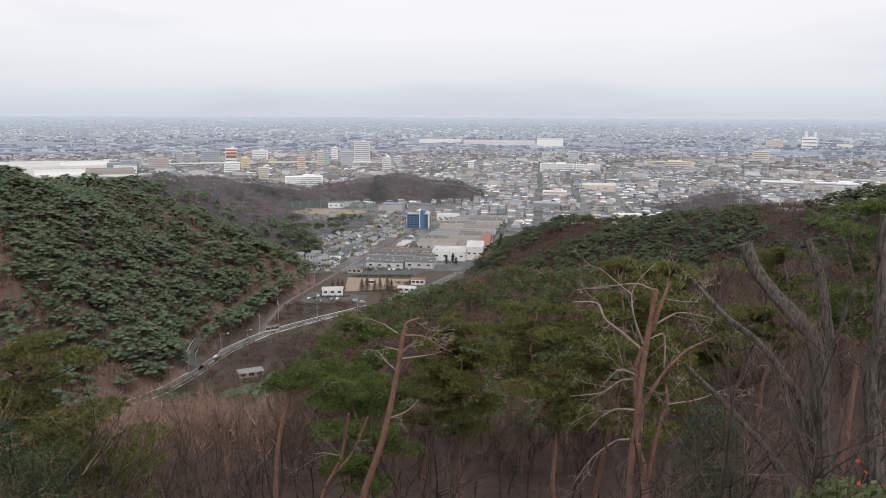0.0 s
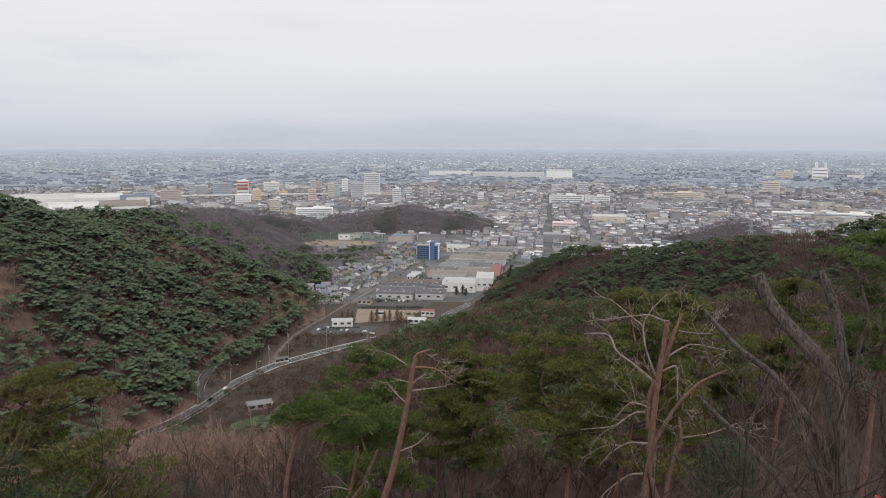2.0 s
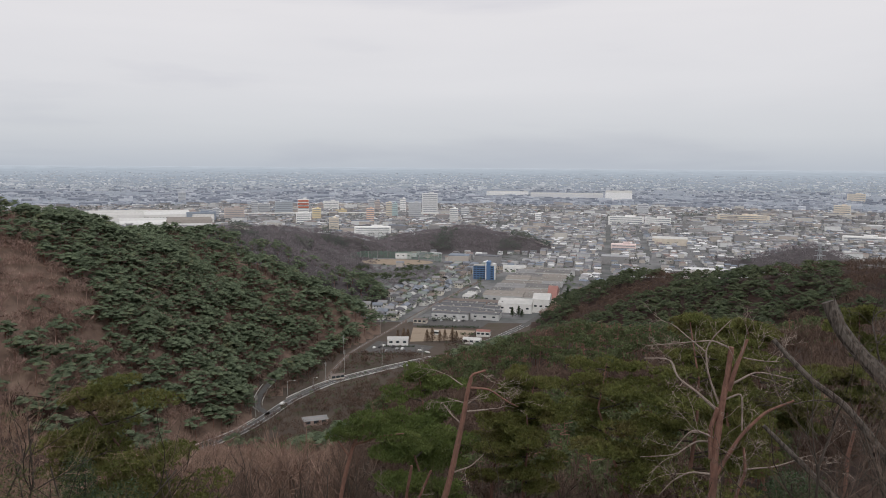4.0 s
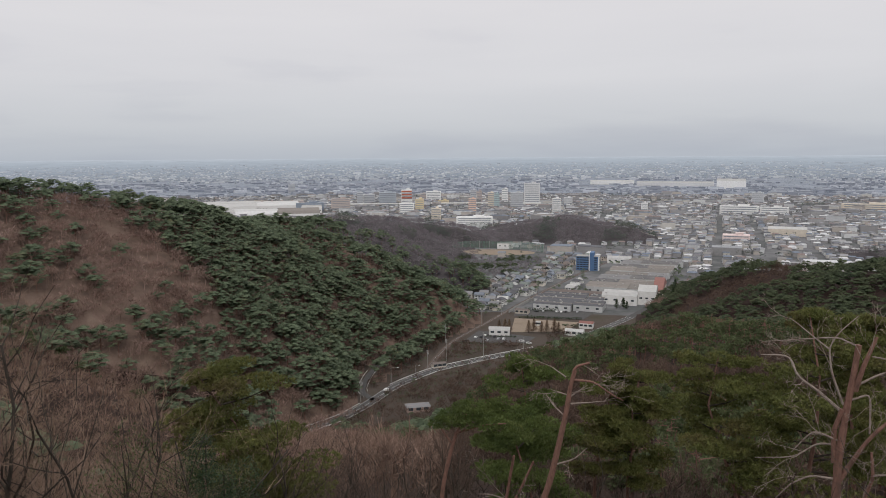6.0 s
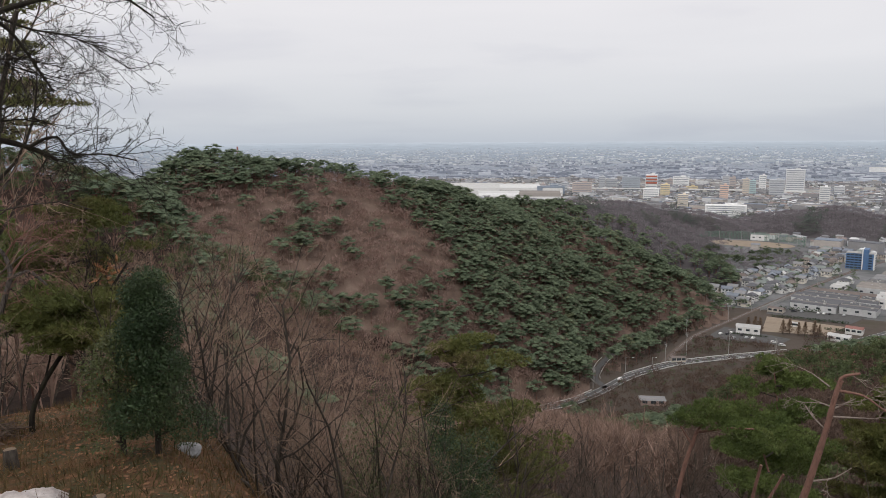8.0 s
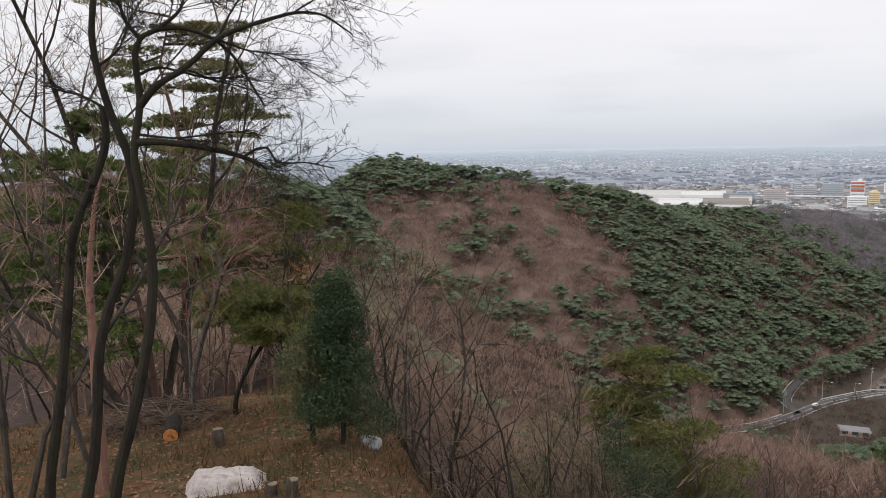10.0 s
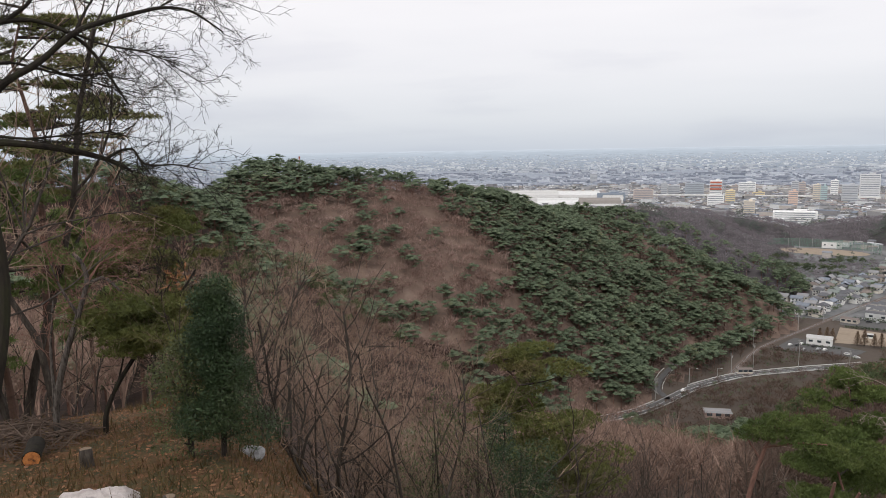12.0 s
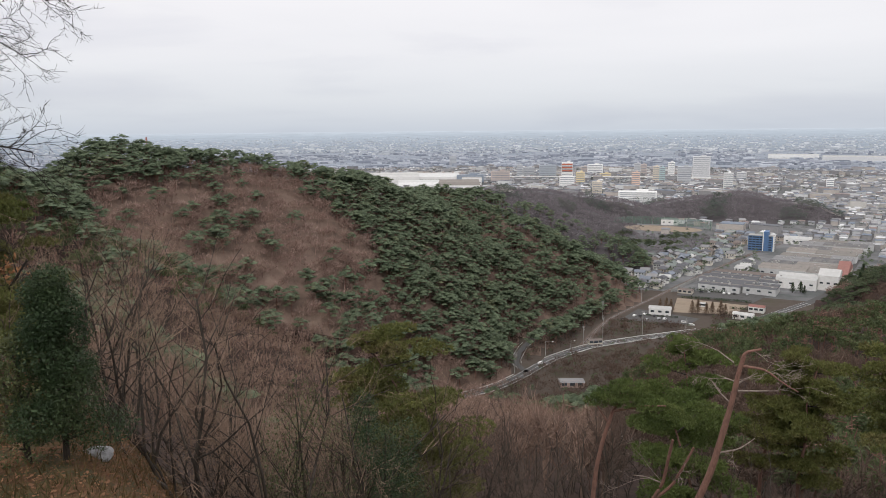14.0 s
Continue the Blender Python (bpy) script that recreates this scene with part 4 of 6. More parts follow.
t = FeatureTree("young_red_pine", "slender red pine with a bright green flat crown", "tree", 10.5, 28, M_REDBARK, M_REDBARK, 0)
t.stem([(-1.72, -15.47), (-1.57, -13.45), (-1.3, -12.13), (-1.0, -11.08)], 0.142, 0.087)
t.stem([(-1.0, -11.08), (0.08, -10.67), (0.98, -10.49)], 0.066, 0.033)
t.stem([(-1.17, -11.54), (-1.69, -10.79)], 0.055, 0.033)
t.stem([(-1.0, -11.08), (-0.58, -10.27)], 0.066, 0.033)
for u, w, rx, n in ((-0.9, -10.4, 0.9, 190), (0.0, -10.6, 1.0, 210), (0.9, -10.9, 0.8, 140), (-1.5, -10.7, 0.6, 100), (-0.5, -10.0, 0.7, 120), (0.4, -11.4, 0.8, 110), (1.5, -11.2, 0.6, 80)):
    t.pad(u, w, rx, n, M_PINE)
t.done()

t = FeatureTree("forked_pine", "low forked pine stems with pale peeling bark", "tree", 6.5, 30, M_REDBARK, M_DEADWOOD, 1)
t.stem([(-2.04, -16.8), (-1.39, -15.64), (-1.0, -14.91), (-0.8, -13.59), (-0.67, -12.86)], 0.117, 0.07)
t.stem([(-1.44, -15.75), (-0.63, -14.93), (-0.17, -13.89), (0.16, -13.06)], 0.094, 0.059)
t.stem([(-0.98, -14.86), (-1.74, -14.74), (-2.23, -14.77)], 0.047, 0.023)
t.done()

t = FeatureTree("pollarded_tree", "grey furrowed tree with several sawn-off leaning stems", "tree", -28, 13, M_GREYBARK, M_GREYBARK, 5)
t.stem([(0.44, -6.55), (0.38, -6.05), (0.25, -5.16), (0.17, -4.18), (0.01, -3.58), (-0.3, -3.26), (-0.7, -2.87), (-0.95, -2.56), (-1.14, -2.13)], 0.213, 0.132)
t.stem([(0.21, -4.57), (0.27, -3.78), (0.17, -3.22), (0.02, -2.57), (-0.21, -2.03)], 0.132, 0.081)
t.stem([(-0.06, -6.64), (-0.17, -6.19), (-0.58, -5.68), (-1.16, -5.07), (-1.98, -4.35)], 0.112, 0.041)
t.stem([(0.21, -5.58), (0.03, -4.81), (-0.25, -4.36), (-0.78, -3.76), (-1.3, -3.42), (-1.89, -2.82)], 0.101, 0.046)
t.stem([(0.08, -4.1), (0.35, -3.57), (0.52, -2.61), (0.38, -2.16)], 0.046, 0.015)
t.stem([(0.27, -6.39), (0.07, -5.61), (-0.26, -4.76), (-0.36, -4.23)], 0.101, 0.041)
t.stem([(-0.78, -3.76), (-1.19, -3.71), (-1.53, -3.86)], 0.025, 0.01)
t.stem([(-0.43, -2.72), (-0.54, -2.35), (-0.34, -2.14)], 0.02, 0.01)
t.stem([(-0.3, -3.26), (-0.45, -2.72), (-0.25, -2.41)], 0.025, 0.01)
t.stem([(0.22, -3.98), (0.53, -3.74), (0.86, -3.87)], 0.025, 0.01)
t.done()

t = FeatureTree("ivy_tree", "grey furrowed trunk with dark ivy on its lower half", "tree", -34, 12, M_GREYBARK, M_GREYBARK, 6)
t.stem([(-0.16, -5.83), (-0.25, -5.21), (-0.35, -4.43), (-0.46, -3.79), (-0.39, -3.21), (-0.48, -1.96), (-0.5, -1.38)], 0.197, 0.075)
t.stem([(-0.35, -4.43), (-0.26, -3.53), (-0.12, -2.82)], 0.084, 0.037)
t.stem([(-0.46, -3.79), (-0.65, -3.6), (-0.92, -3.48)], 0.033, 0.014)
t.stem([(-0.42, -2.87), (-0.64, -2.56), (-0.82, -2.5)], 0.023, 0.009)
t.done()

t = FeatureTree("crooked_bare_tree", "tall dark leafless tree with a long low crooked branch", "tree", 62, 10, M_DARKBARK, M_DARKBARK, 24)
t.stem([(-1.96, -4.41), (-1.81, -3.86), (-1.63, -3.29), (-1.48, -2.71), (-1.36, -2.14), (-1.29, -1.57), (-1.29, -1.14), (-1.36, -0.5), (-1.42, -0.05), (-1.37, 0.25), (-1.31, 0.52), (-1.29, 0.73), (-1.31, 0.99), (-1.32, 1.24), (-1.24, 1.43), (-1.02, 1.53), (-0.74, 1.56), (-0.39, 1.44), (-0.15, 1.23), (0.05, 0.87), (0.2, 0.6)], 0.101, 0.016)
t.stem([(-1.38, 0.15), (-1.13, 0.16), (-0.75, 0.11), (-0.29, 0.01), (-0.05, -0.07), (0.1, -0.15), (0.19, -0.22)], 0.062, 0.02)
t.stem([(-0.09, -0.05), (0.06, 0.05), (0.22, 0.07), (0.29, -0.1), (0.4, -0.15), (0.68, -0.13), (1.02, -0.22)], 0.031, 0.012)
t.stem([(-1.31, 0.59), (-1.08, 0.85), (-0.74, 1.05), (-0.32, 1.45), (0.16, 1.63), (0.65, 1.8), (1.0, 1.79), (1.37, 1.52)], 0.062, 0.012)
t.stem([(-1.32, 0.96), (-1.06, 1.08), (-0.68, 1.0), (-0.23, 0.87), (0.38, 0.73)], 0.031, 0.008)
t.stem([(-1.02, 1.53), (-0.75, 1.74), (-0.67, 2.07)], 0.039, 0.02)
t.stem([(-1.37, 0.25), (-0.93, 0.19), (-0.47, 0.24), (0.07, 0.29)], 0.031, 0.008)
t.stem([(-1.23, 1.39), (-1.39, 1.58), (-1.48, 1.97)], 0.047, 0.023)
t.stem([(-0.74, 1.05), (-0.42, 0.93), (-0.02, 0.97)], 0.023, 0.008)
t.stem([(-0.32, 1.45), (-0.17, 1.76), (0.05, 2.11)], 0.027, 0.012)
t.stem([(0.65, 1.8), (1.01, 2.01), (1.3, 1.92)], 0.02, 0.008)
t.stem([(-0.39, 1.44), (-0.0, 1.29), (0.41, 1.26), (0.82, 1.09)], 0.023, 0.008)
t.done()

t = FeatureTree("mossy_tree", "dark mossy leaning trunk with few branches", "tree", 66, 11, M_DARKBARK, M_DARKBARK, 22)
t.stem([(-1.7, -4.77), (-1.57, -4.3), (-1.47, -3.59), (-1.4, -2.73), (-1.24, -2.12), (-1.04, -1.67), (-0.89, -1.22), (-0.78, -0.54), (-0.81, -0.02), (-0.97, 0.43), (-1.01, 0.58), (-1.07, 0.83), (-1.13, 1.15), (-1.17, 1.57), (-1.07, 2.27)], 0.103, 0.051)
t.stem([(-1.01, 0.58), (-1.33, 0.79), (-1.64, 0.86)], 0.034, 0.013)
t.stem([(-1.13, 1.15), (-0.83, 1.37), (-0.66, 1.81)], 0.03, 0.013)
t.done()

t = FeatureTree("dark_pine_trunk", "dark bent pine trunk on the grassy slope", "tree", 70, 12, M_DARKBARK, M_DARKBARK, 16)
t.stem([(-1.48, -5.04), (-1.42, -4.62), (-1.18, -3.38), (-1.02, -2.24), (-0.9, -1.27), (-0.74, -0.8), (-0.53, -0.4), (-0.31, 0.19), (-0.33, 0.7)], 0.103, 0.066)
t.done()

t = FeatureTree("broken_pine_trunk", "snapped pine trunk with peeling pink bark", "tree", 68, 14, M_REDBARK, M_REDBARK, 2)
t.stem([(-1.31, -4.27), (-1.29, -3.46), (-1.29, -2.67), (-1.27, -2.09), (-1.2, -1.51), (-1.1, -0.85), (-0.93, -0.24)], 0.131, 0.033)
t.done()

t = FeatureTree("dead_pine", "dead pine with twisted reddish branches", "tree", 58.5, 20, M_GREYBARK, M_REDBARK, 10)
t.stem([(-2.84, -6.12), (-2.46, -4.78), (-2.15, -3.97), (-1.86, -3.09), (-1.96, -2.64), (-2.16, -2.4)], 0.109, 0.055)
t.stem([(-1.91, -3.19), (-1.5, -3.04), (-1.21, -3.36), (-0.91, -3.77)], 0.07, 0.031)
t.stem([(-1.86, -3.09), (-1.55, -2.66), (-1.04, -2.47)], 0.047, 0.016)
t.stem([(-2.15, -3.97), (-2.49, -3.27), (-2.68, -2.52)], 0.055, 0.016)
t.stem([(-2.84, -6.12), (-2.85, -4.74), (-2.68, -3.56)], 0.062, 0.023)
t.stem([(-1.96, -2.64), (-1.73, -2.28), (-1.44, -2.15)], 0.039, 0.016)
t.done()

t = FeatureTree("leaning_tree", "thin dark leaning leafless tree", "tree", 56, 20, M_DARKBARK, M_DARKBARK, 12)
t.stem([(-2.62, -6.63), (-2.25, -5.84), (-1.64, -4.95), (-1.22, -4.44), (-0.68, -3.77), (-0.19, -3.03)], 0.094, 0.031)
t.stem([(-1.64, -4.95), (-1.19, -4.83), (-0.58, -4.72)], 0.039, 0.016)
t.stem([(-1.22, -4.44), (-1.27, -3.73), (-1.09, -3.13)], 0.039, 0.016)
t.stem([(-2.25, -5.84), (-2.0, -4.92), (-2.03, -4.3)], 0.047, 0.016)
t.done()


# ---- evergreen bushes and the conifer ----
def leaves(heap, centre, size, n, g, leaf=0.06):
    """Leaf blades on the shell of a lobed mound."""
    d = g.normal(0, 1, (n, 3))
    d /= np.linalg.norm(d, axis=1)[:, None]
    c = np.asarray(centre) + d * np.asarray(size) * g.uniform(0.6, 1.05, (n, 1))
    a = g.normal(0, 1, (n, 3)) * leaf
    b = np.cross(a, d + g.normal(0, 0.5, (n, 3)))
    b *= 0.4 / (np.linalg.norm(b, axis=1)[:, None] + 1e-9) * np.linalg.norm(a, axis=1)[:, None]
    v = np.stack([c - a, c + b, c + a, c - b], 1).reshape(-1, 3)
    i = np.arange(n)[:, None] * 4
    heap.add(v, np.concatenate([i + (0, 1, 2), i + (0, 2, 3)]))


def bush(name, label, a, r, top, width, seed, mat, lobes=9, leaf=0.06, tall=1.0, density=420):
    g = np.random.default_rng(seed)
    x, y = polar(a, r)
    z = height(x, y)
    h = top - z
    wood, lobed = Heap(), []
    tube(wood, [(0, 0, -0.3), (g.normal(0, 0.1), g.normal(0, 0.1), h * 0.5), (0, 0, h * 0.9)], [0.07, 0.05, 0.015], 6)
    for k in range(lobes):
        u = (k + 0.5) / lobes
        wide = width * 0.5 * (1 - tall * u * 0.8)
        b, q = g.uniform(0, 6.28), wide * g.uniform(0.25, 0.75)
        c = (q * math.cos(b), q * math.sin(b), h * (0.12 + 0.78 * u))
        twig, leaf_heap = Heap(), Heap()
        tube(twig, [(0, 0, c[2] * 0.7), c], [0.03, 0.01], 4)
        lobed.append((twig, leaf_heap))
        leaves(leaf_heap, c, (wide * 0.6 + 0.2, wide * 0.6 + 0.2, h * 0.55 / lobes ** 0.6), density, g, leaf)
    ob = thing(name, label, "tree" if h > 3 else "bush", pose(x, y, z))
    part("trunk", wood.mesh(name + "_trunk", M_BARK), ob)
    for twig, leaf_heap in lobed:
        branch = part("branch", twig.mesh(name + "_branch", M_BARK), ob)
        part("foliage", leaf_heap.mesh(name + "_foliage", mat), branch)
    return ob


bush("dark_conifer", "dense dark green conifer standing on the grassy slope", 55.5, 15.2, top_at(15.2, -8.6), 1.8, 1, M_EVERGREEN, 18, 0.016, 0.85, 2600)
bush("broadleaf_tree", "light green broadleaf evergreen with small shiny leaves", 57.8, 15.5, top_at(15.5, -12.8), 1.6, 2, M_BROADLEAF, 14, 0.018, 0.5, 620)
bush("evergreen_bush", "dark glossy evergreen bush among the bare trees", -21.4, 19, top_at(19, -20.5), 3.0, 3, M_EVERGREEN, 12, 0.02, 0.6, 1700)
bush("evergreen_bush", "dark glossy evergreen bush low on the slope", 31.3, 22, top_at(22, -22.0), 3.0, 4, M_EVERGREEN, 12, 0.02, 0.6, 1700)
bush("evergreen_bush", "dark evergreen bush beside the olive pine", 32.5, 27, top_at(27, -19.5), 3.2, 5, M_EVERGREEN, 13, 0.021, 0.7, 1700)
bush("broadleaf_tree", "pale olive broadleaf tree with sparse shiny leaves", 38.5, 23, top_at(23, -18.5), 3.0, 6, M_BROADLEAF, 12, 0.022, 0.5, 620)
bush("broadleaf_tree", "pale olive broadleaf tree in the undergrowth", 34.8, 25, top_at(25, -20.0), 2.6, 7, M_BROADLEAF, 10, 0.022, 0.5, 620)
bush("camellia_bush", "green leafy camellia bush with small red flowers", -33.2, 8, top_at(8, -24.6), 1.5, 8, M_BROADLEAF, 9, 0.035, 0.5, 260)
bush("orange_branch", "withered pine bough with orange-brown needles", 57.0, 21, top_at(21, -8.4), 1.6, 9, M_ORANGE, 6, 0.05, 0.3, 150)


# ---- the far haze past the plain ----
def haze_band():
    az = np.arange(-180, 180, 3.0)
    r = np.linspace(3700, 4950, 18)
    A, Rr = np.meshgrid(np.radians(az), r, indexing="ij")
    X, Y = -Rr * np.sin(A), Rr * np.cos(A)
    v = np.stack([X, Y, ground(X, Y) + 0.5], -1).reshape(-1, 3)
    n, m = X.shape
    i, j = np.meshgrid(np.arange(n), np.arange(m - 1), indexing="ij")
    a, b = i * m + j, ((i + 1) % n) * m + j
    f = np.stack([a, a + 1, b + 1, b], -1).reshape(-1, 4)
    # unlit emission: haze painted as glow, paler towards the horizon
    mat = bpy.data.materials.new("glowing_haze")
    mat.use_nodes = True
    t = mat.node_tree
    t.nodes.clear()
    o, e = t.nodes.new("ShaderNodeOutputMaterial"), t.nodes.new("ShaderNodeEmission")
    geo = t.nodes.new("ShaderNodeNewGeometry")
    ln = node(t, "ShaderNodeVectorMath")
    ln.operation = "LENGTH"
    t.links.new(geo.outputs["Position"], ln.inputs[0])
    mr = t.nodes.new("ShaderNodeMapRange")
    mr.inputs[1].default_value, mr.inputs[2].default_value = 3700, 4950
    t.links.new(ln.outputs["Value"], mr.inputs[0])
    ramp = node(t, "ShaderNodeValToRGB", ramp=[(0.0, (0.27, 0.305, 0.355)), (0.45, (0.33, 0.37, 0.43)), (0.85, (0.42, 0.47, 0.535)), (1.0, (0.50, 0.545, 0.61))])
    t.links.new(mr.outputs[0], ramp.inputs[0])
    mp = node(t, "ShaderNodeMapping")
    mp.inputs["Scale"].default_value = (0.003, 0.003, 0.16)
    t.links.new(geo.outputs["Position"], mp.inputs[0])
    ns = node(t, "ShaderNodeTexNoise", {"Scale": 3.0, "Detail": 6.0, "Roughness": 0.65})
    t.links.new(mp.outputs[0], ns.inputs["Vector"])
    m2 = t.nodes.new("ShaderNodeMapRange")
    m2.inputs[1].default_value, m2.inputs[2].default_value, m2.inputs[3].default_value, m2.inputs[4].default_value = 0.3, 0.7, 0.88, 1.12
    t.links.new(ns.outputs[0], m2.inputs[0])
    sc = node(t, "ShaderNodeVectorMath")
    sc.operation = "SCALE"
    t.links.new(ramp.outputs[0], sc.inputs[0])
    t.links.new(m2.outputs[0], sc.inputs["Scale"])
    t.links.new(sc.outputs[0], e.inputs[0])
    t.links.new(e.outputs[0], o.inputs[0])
    return tagged(new("backdrop", mesh_np("backdrop", v, f, mat, True)), "glowing backdrop sheet of pale blue-grey haze fading into the horizon", "distance", kind="structure")


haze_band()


# ---- the grassy shoulder beside the viewpoint ----
def place(az, r, dz=0.0, turn=0.0):
    x, y = polar(az, r)
    return pose(x, y, height(x, y) + dz, 0, 0, turn)


def tarp():
    """A white sheet thrown over a heap, sagging between its humps."""
    n, m = 44, 30
    g = np.random.default_rng(3)
    u, v = np.meshgrid(np.linspace(-1, 1, n), np.linspace(-1, 1, m), indexing="ij")
    x, y = u * 1.0, v * 0.75
    top = np.minimum(1.0, np.minimum(2.3 * (1 - np.abs(u) ** 1.4), 2.0 * (1 - np.abs(v) ** 1.4)))
    h = np.clip(top, 0, None) * (0.56 - 0.1 * u + 0.06 * np.abs(v - 0.2))
    crease = np.array([[abs(noise.noise(Vector((a * 2.6, b * 2.2, 3.0)))) + 0.5 * abs(noise.noise(Vector((a * 6, b * 6, 8.0)))) for a, b in zip(p, q)] for p, q in zip(u, v)])
    z = h + (0.16 * crease - 0.05) * (h > 0.03) + g.normal(0, 0.004, h.shape)
    ver = np.stack([x, y, z], -1).reshape(-1, 3)
    i, j = np.meshgrid(np.arange(n - 1), np.arange(m - 1), indexing="ij")
    a = i * m + j
    f = np.stack([a, a + m, a + m + 1, a + 1], -1).reshape(-1, 4)
    me = mesh_np("tarpaulin", ver, f, M_TARP, True)
    ob = part("tarpaulin", me, None, "", place(64.9, 12.6, -0.02, 62))
    ob.scale = (0.68, 0.6, 0.5)
    return tagged(ob, "crumpled dirty white tarpaulin over a heap on the grass", "tarpaulin")


tarp()


def stump(az, r, rad, h, seed):
    g = np.random.default_rng(seed)
    ob = thing("tree_stump", "weathered grey tree stump with a flat sawn top", "stump", place(az, r, -0.1, g.uniform(0, 360)), group="stumps on the slope")
    s = Heap()
    tube(s, [(0, 0, 0), (0.01, 0, 0.12), (0.0, 0.01, h * 0.6), (0.02, 0, h)], [rad * 1.45, rad * 1.12, rad, rad * 0.97], 14)
    part("trunk", s.mesh("stump_wood", M_BARK, True), ob)
    c = Heap()
    tube(c, [(0.02, 0, h - 0.01), (0.02, 0, h + 0.006)], [rad * 0.9, rad * 0.88], 14)
    part("sawn_face", c.mesh("stump_face", M_SAWN), ob, "pale sawn wood face")


stump(65.0, 16.4, 0.13, 0.5, 1)
stump(60.0, 11.5, 0.10, 0.38, 2)
stump(61.6, 11.6, 0.09, 0.34, 3)


def log():
    ob = thing("cut_log", "short cut log with a bright orange sawn end", "log", place(68.2, 18.3, 0.2, 150))
    s = Heap()
    tube(s, [(-0.45, 0, 0), (0.0, 0.02, 0.0), (0.45, 0, 0.02)], [0.19, 0.18, 0.19], 14)
    part("bark", s.mesh("log_bark", M_DARKBARK, True), ob)
    for x in (-0.47, 0.47):
        c = Heap()
        tube(c, [(x * 0.98, 0, 0.0), (x, 0, 0.0)], [0.175, 0.17], 14)
        part("sawn_face", c.mesh("log_face", M_ORANGEWOOD), ob, "orange sawn end with dark cracks")


log()


def rock():
    g = np.random.default_rng(8)
    bm = bmesh.new()
    bmesh.ops.create_icosphere(bm, subdivisions=3, radius=1.0)
    for v in bm.verts:
        k = 1 + 0.22 * noise.noise(v.co * 1.6) + 0.08 * noise.noise(v.co * 5)
        v.co = Vector((v.co.x * 0.36 * k, v.co.y * 0.28 * k, v.co.z * 0.17 * k))
    me = bpy.data.meshes.new("pale_rock")
    bm.to_mesh(me)
    bm.free()
    me.materials.append(M_ROCK)
    ob = part("pale_rock", me, None, "", place(53.4, 16.2, 0.04, 30))
    return tagged(ob, "pale grey-white boulder at the edge of the slope", "rock")


rock()


def sticks(name, label, category, az, r, w, h, n, seed, mat):
    """A heap of cut branches and dry leaves."""
    g = np.random.default_rng(seed)
    s = Heap()
    for k in range(n):
        a, q = g.uniform(0, 6.28), w * 0.5 * math.sqrt(g.uniform(0, 1))
        c = np.array((q * math.cos(a), q * math.sin(a), h * g.uniform(0, 1) * (1 - (2 * q / w) ** 2)))
        d = g.normal(0, 1, 3) * (1, 1, 0.25)
        d *= g.uniform(0.2, 0.8) / np.linalg.norm(d)
        tube(s, [c - d, c + g.normal(0, 0.03, 3), c + d], [0.016, 0.013, 0.006], 4)
    return tagged(part(name, s.mesh(name, mat), None, "", place(az, r)), label, category, kind="stuff")


sticks("brush_pile", "brown heap of cut branches and dry leaves", "brush pile", 69.0, 20.0, 3.4, 0.7, 420, 4, M_TWIG_SHADE)


def undergrowth():
    """Dry grass, bamboo-grass blades and fallen leaves on the shoulder and slope."""
    g = np.random.default_rng(12)
    n = 60000
    az = g.uniform(44, 84, n)
    r = np.sqrt(g.uniform(6 ** 2, 34 ** 2, n))
    x, y = -r * np.sin(np.radians(az)), r * np.cos(np.radians(az))
    thick = np.array([patch(a, b, 2.2, 14) for a, b in zip(x, y)])
    k = thick > -0.12 + 0.3 * g.uniform(-1, 1, n)
    x, y, r = x[k], y[k], r[k]
    n = len(x)
    z = ground(x, y)
    p = np.column_stack([x, y, z - 0.02])
    tall = g.uniform(0.05, 0.24, (n, 1)) * (1 + 0.6 * np.clip(thick[k], 0, 1))[:, None]
    d = g.normal(0, 0.55, (n, 3)) * tall + np.column_stack([0 * x, 0 * x, np.ones(n)]) * tall
    w = np.column_stack([g.normal(0, 0.008, n), g.normal(0, 0.008, n), 0 * x])
    v = np.stack([p - w, p + w, p + d], 1).reshape(-1, 3)
    f = np.arange(len(v)).reshape(-1, 3)
    tagged(new("dry_grass", mesh_np("dry_grass", v, f, M_BLADE)), "tangled dry grass and bamboo grass on the slope", "grass", kind="stuff")
    n = 56000
    az = np.where(g.uniform(0, 1, n) < 0.62, g.uniform(44, 84, n), g.uniform(-40, -14, n))
    r = np.sqrt(g.uniform(6 ** 2, 34 ** 2, n))
    x, y = -r * np.sin(np.radians(az)), r * np.cos(np.radians(az))
    c = np.column_stack([x, y, ground(x, y) + 0.03])
    a = g.normal(0, 0.024, (n, 3)) * (1, 1, 0.3)
    b = np.cross(a, (0, 0, 1)) * 0.6 + g.normal(0, 0.007, (n, 3))
    v = np.stack([c - a, c + b, c + a, c - b], 1).reshape(-1, 3)
    i = np.arange(n)[:, None] * 4
    tagged(new("fallen_leaves", mesh_np("fallen_leaves", v, np.concatenate([i + (0, 1, 2), i + (0, 2, 3)]), M_DRYLEAF)), "brown fallen leaves scattered on the slope", "leaves", kind="stuff")


undergrowth()


def flowers():
    g = np.random.default_rng(5)
    x, y = polar(-33.2, 8)
    for k in range(7):
        h = Heap()
        c = np.array((x, y, top_at(8, -24.9))) + g.normal(0, 1, 3) * (0.35, 0.3, 0.1)
        leaves(h, (0, 0, 0), (0.02, 0.02, 0.02), 10, g, 0.012)
        tagged(part("camellia_flower", h.mesh("camellia_flower", M_FLOWER), None, "", pose(*c)), "small red camellia flower on the bush", "flower", "camellia flowers")


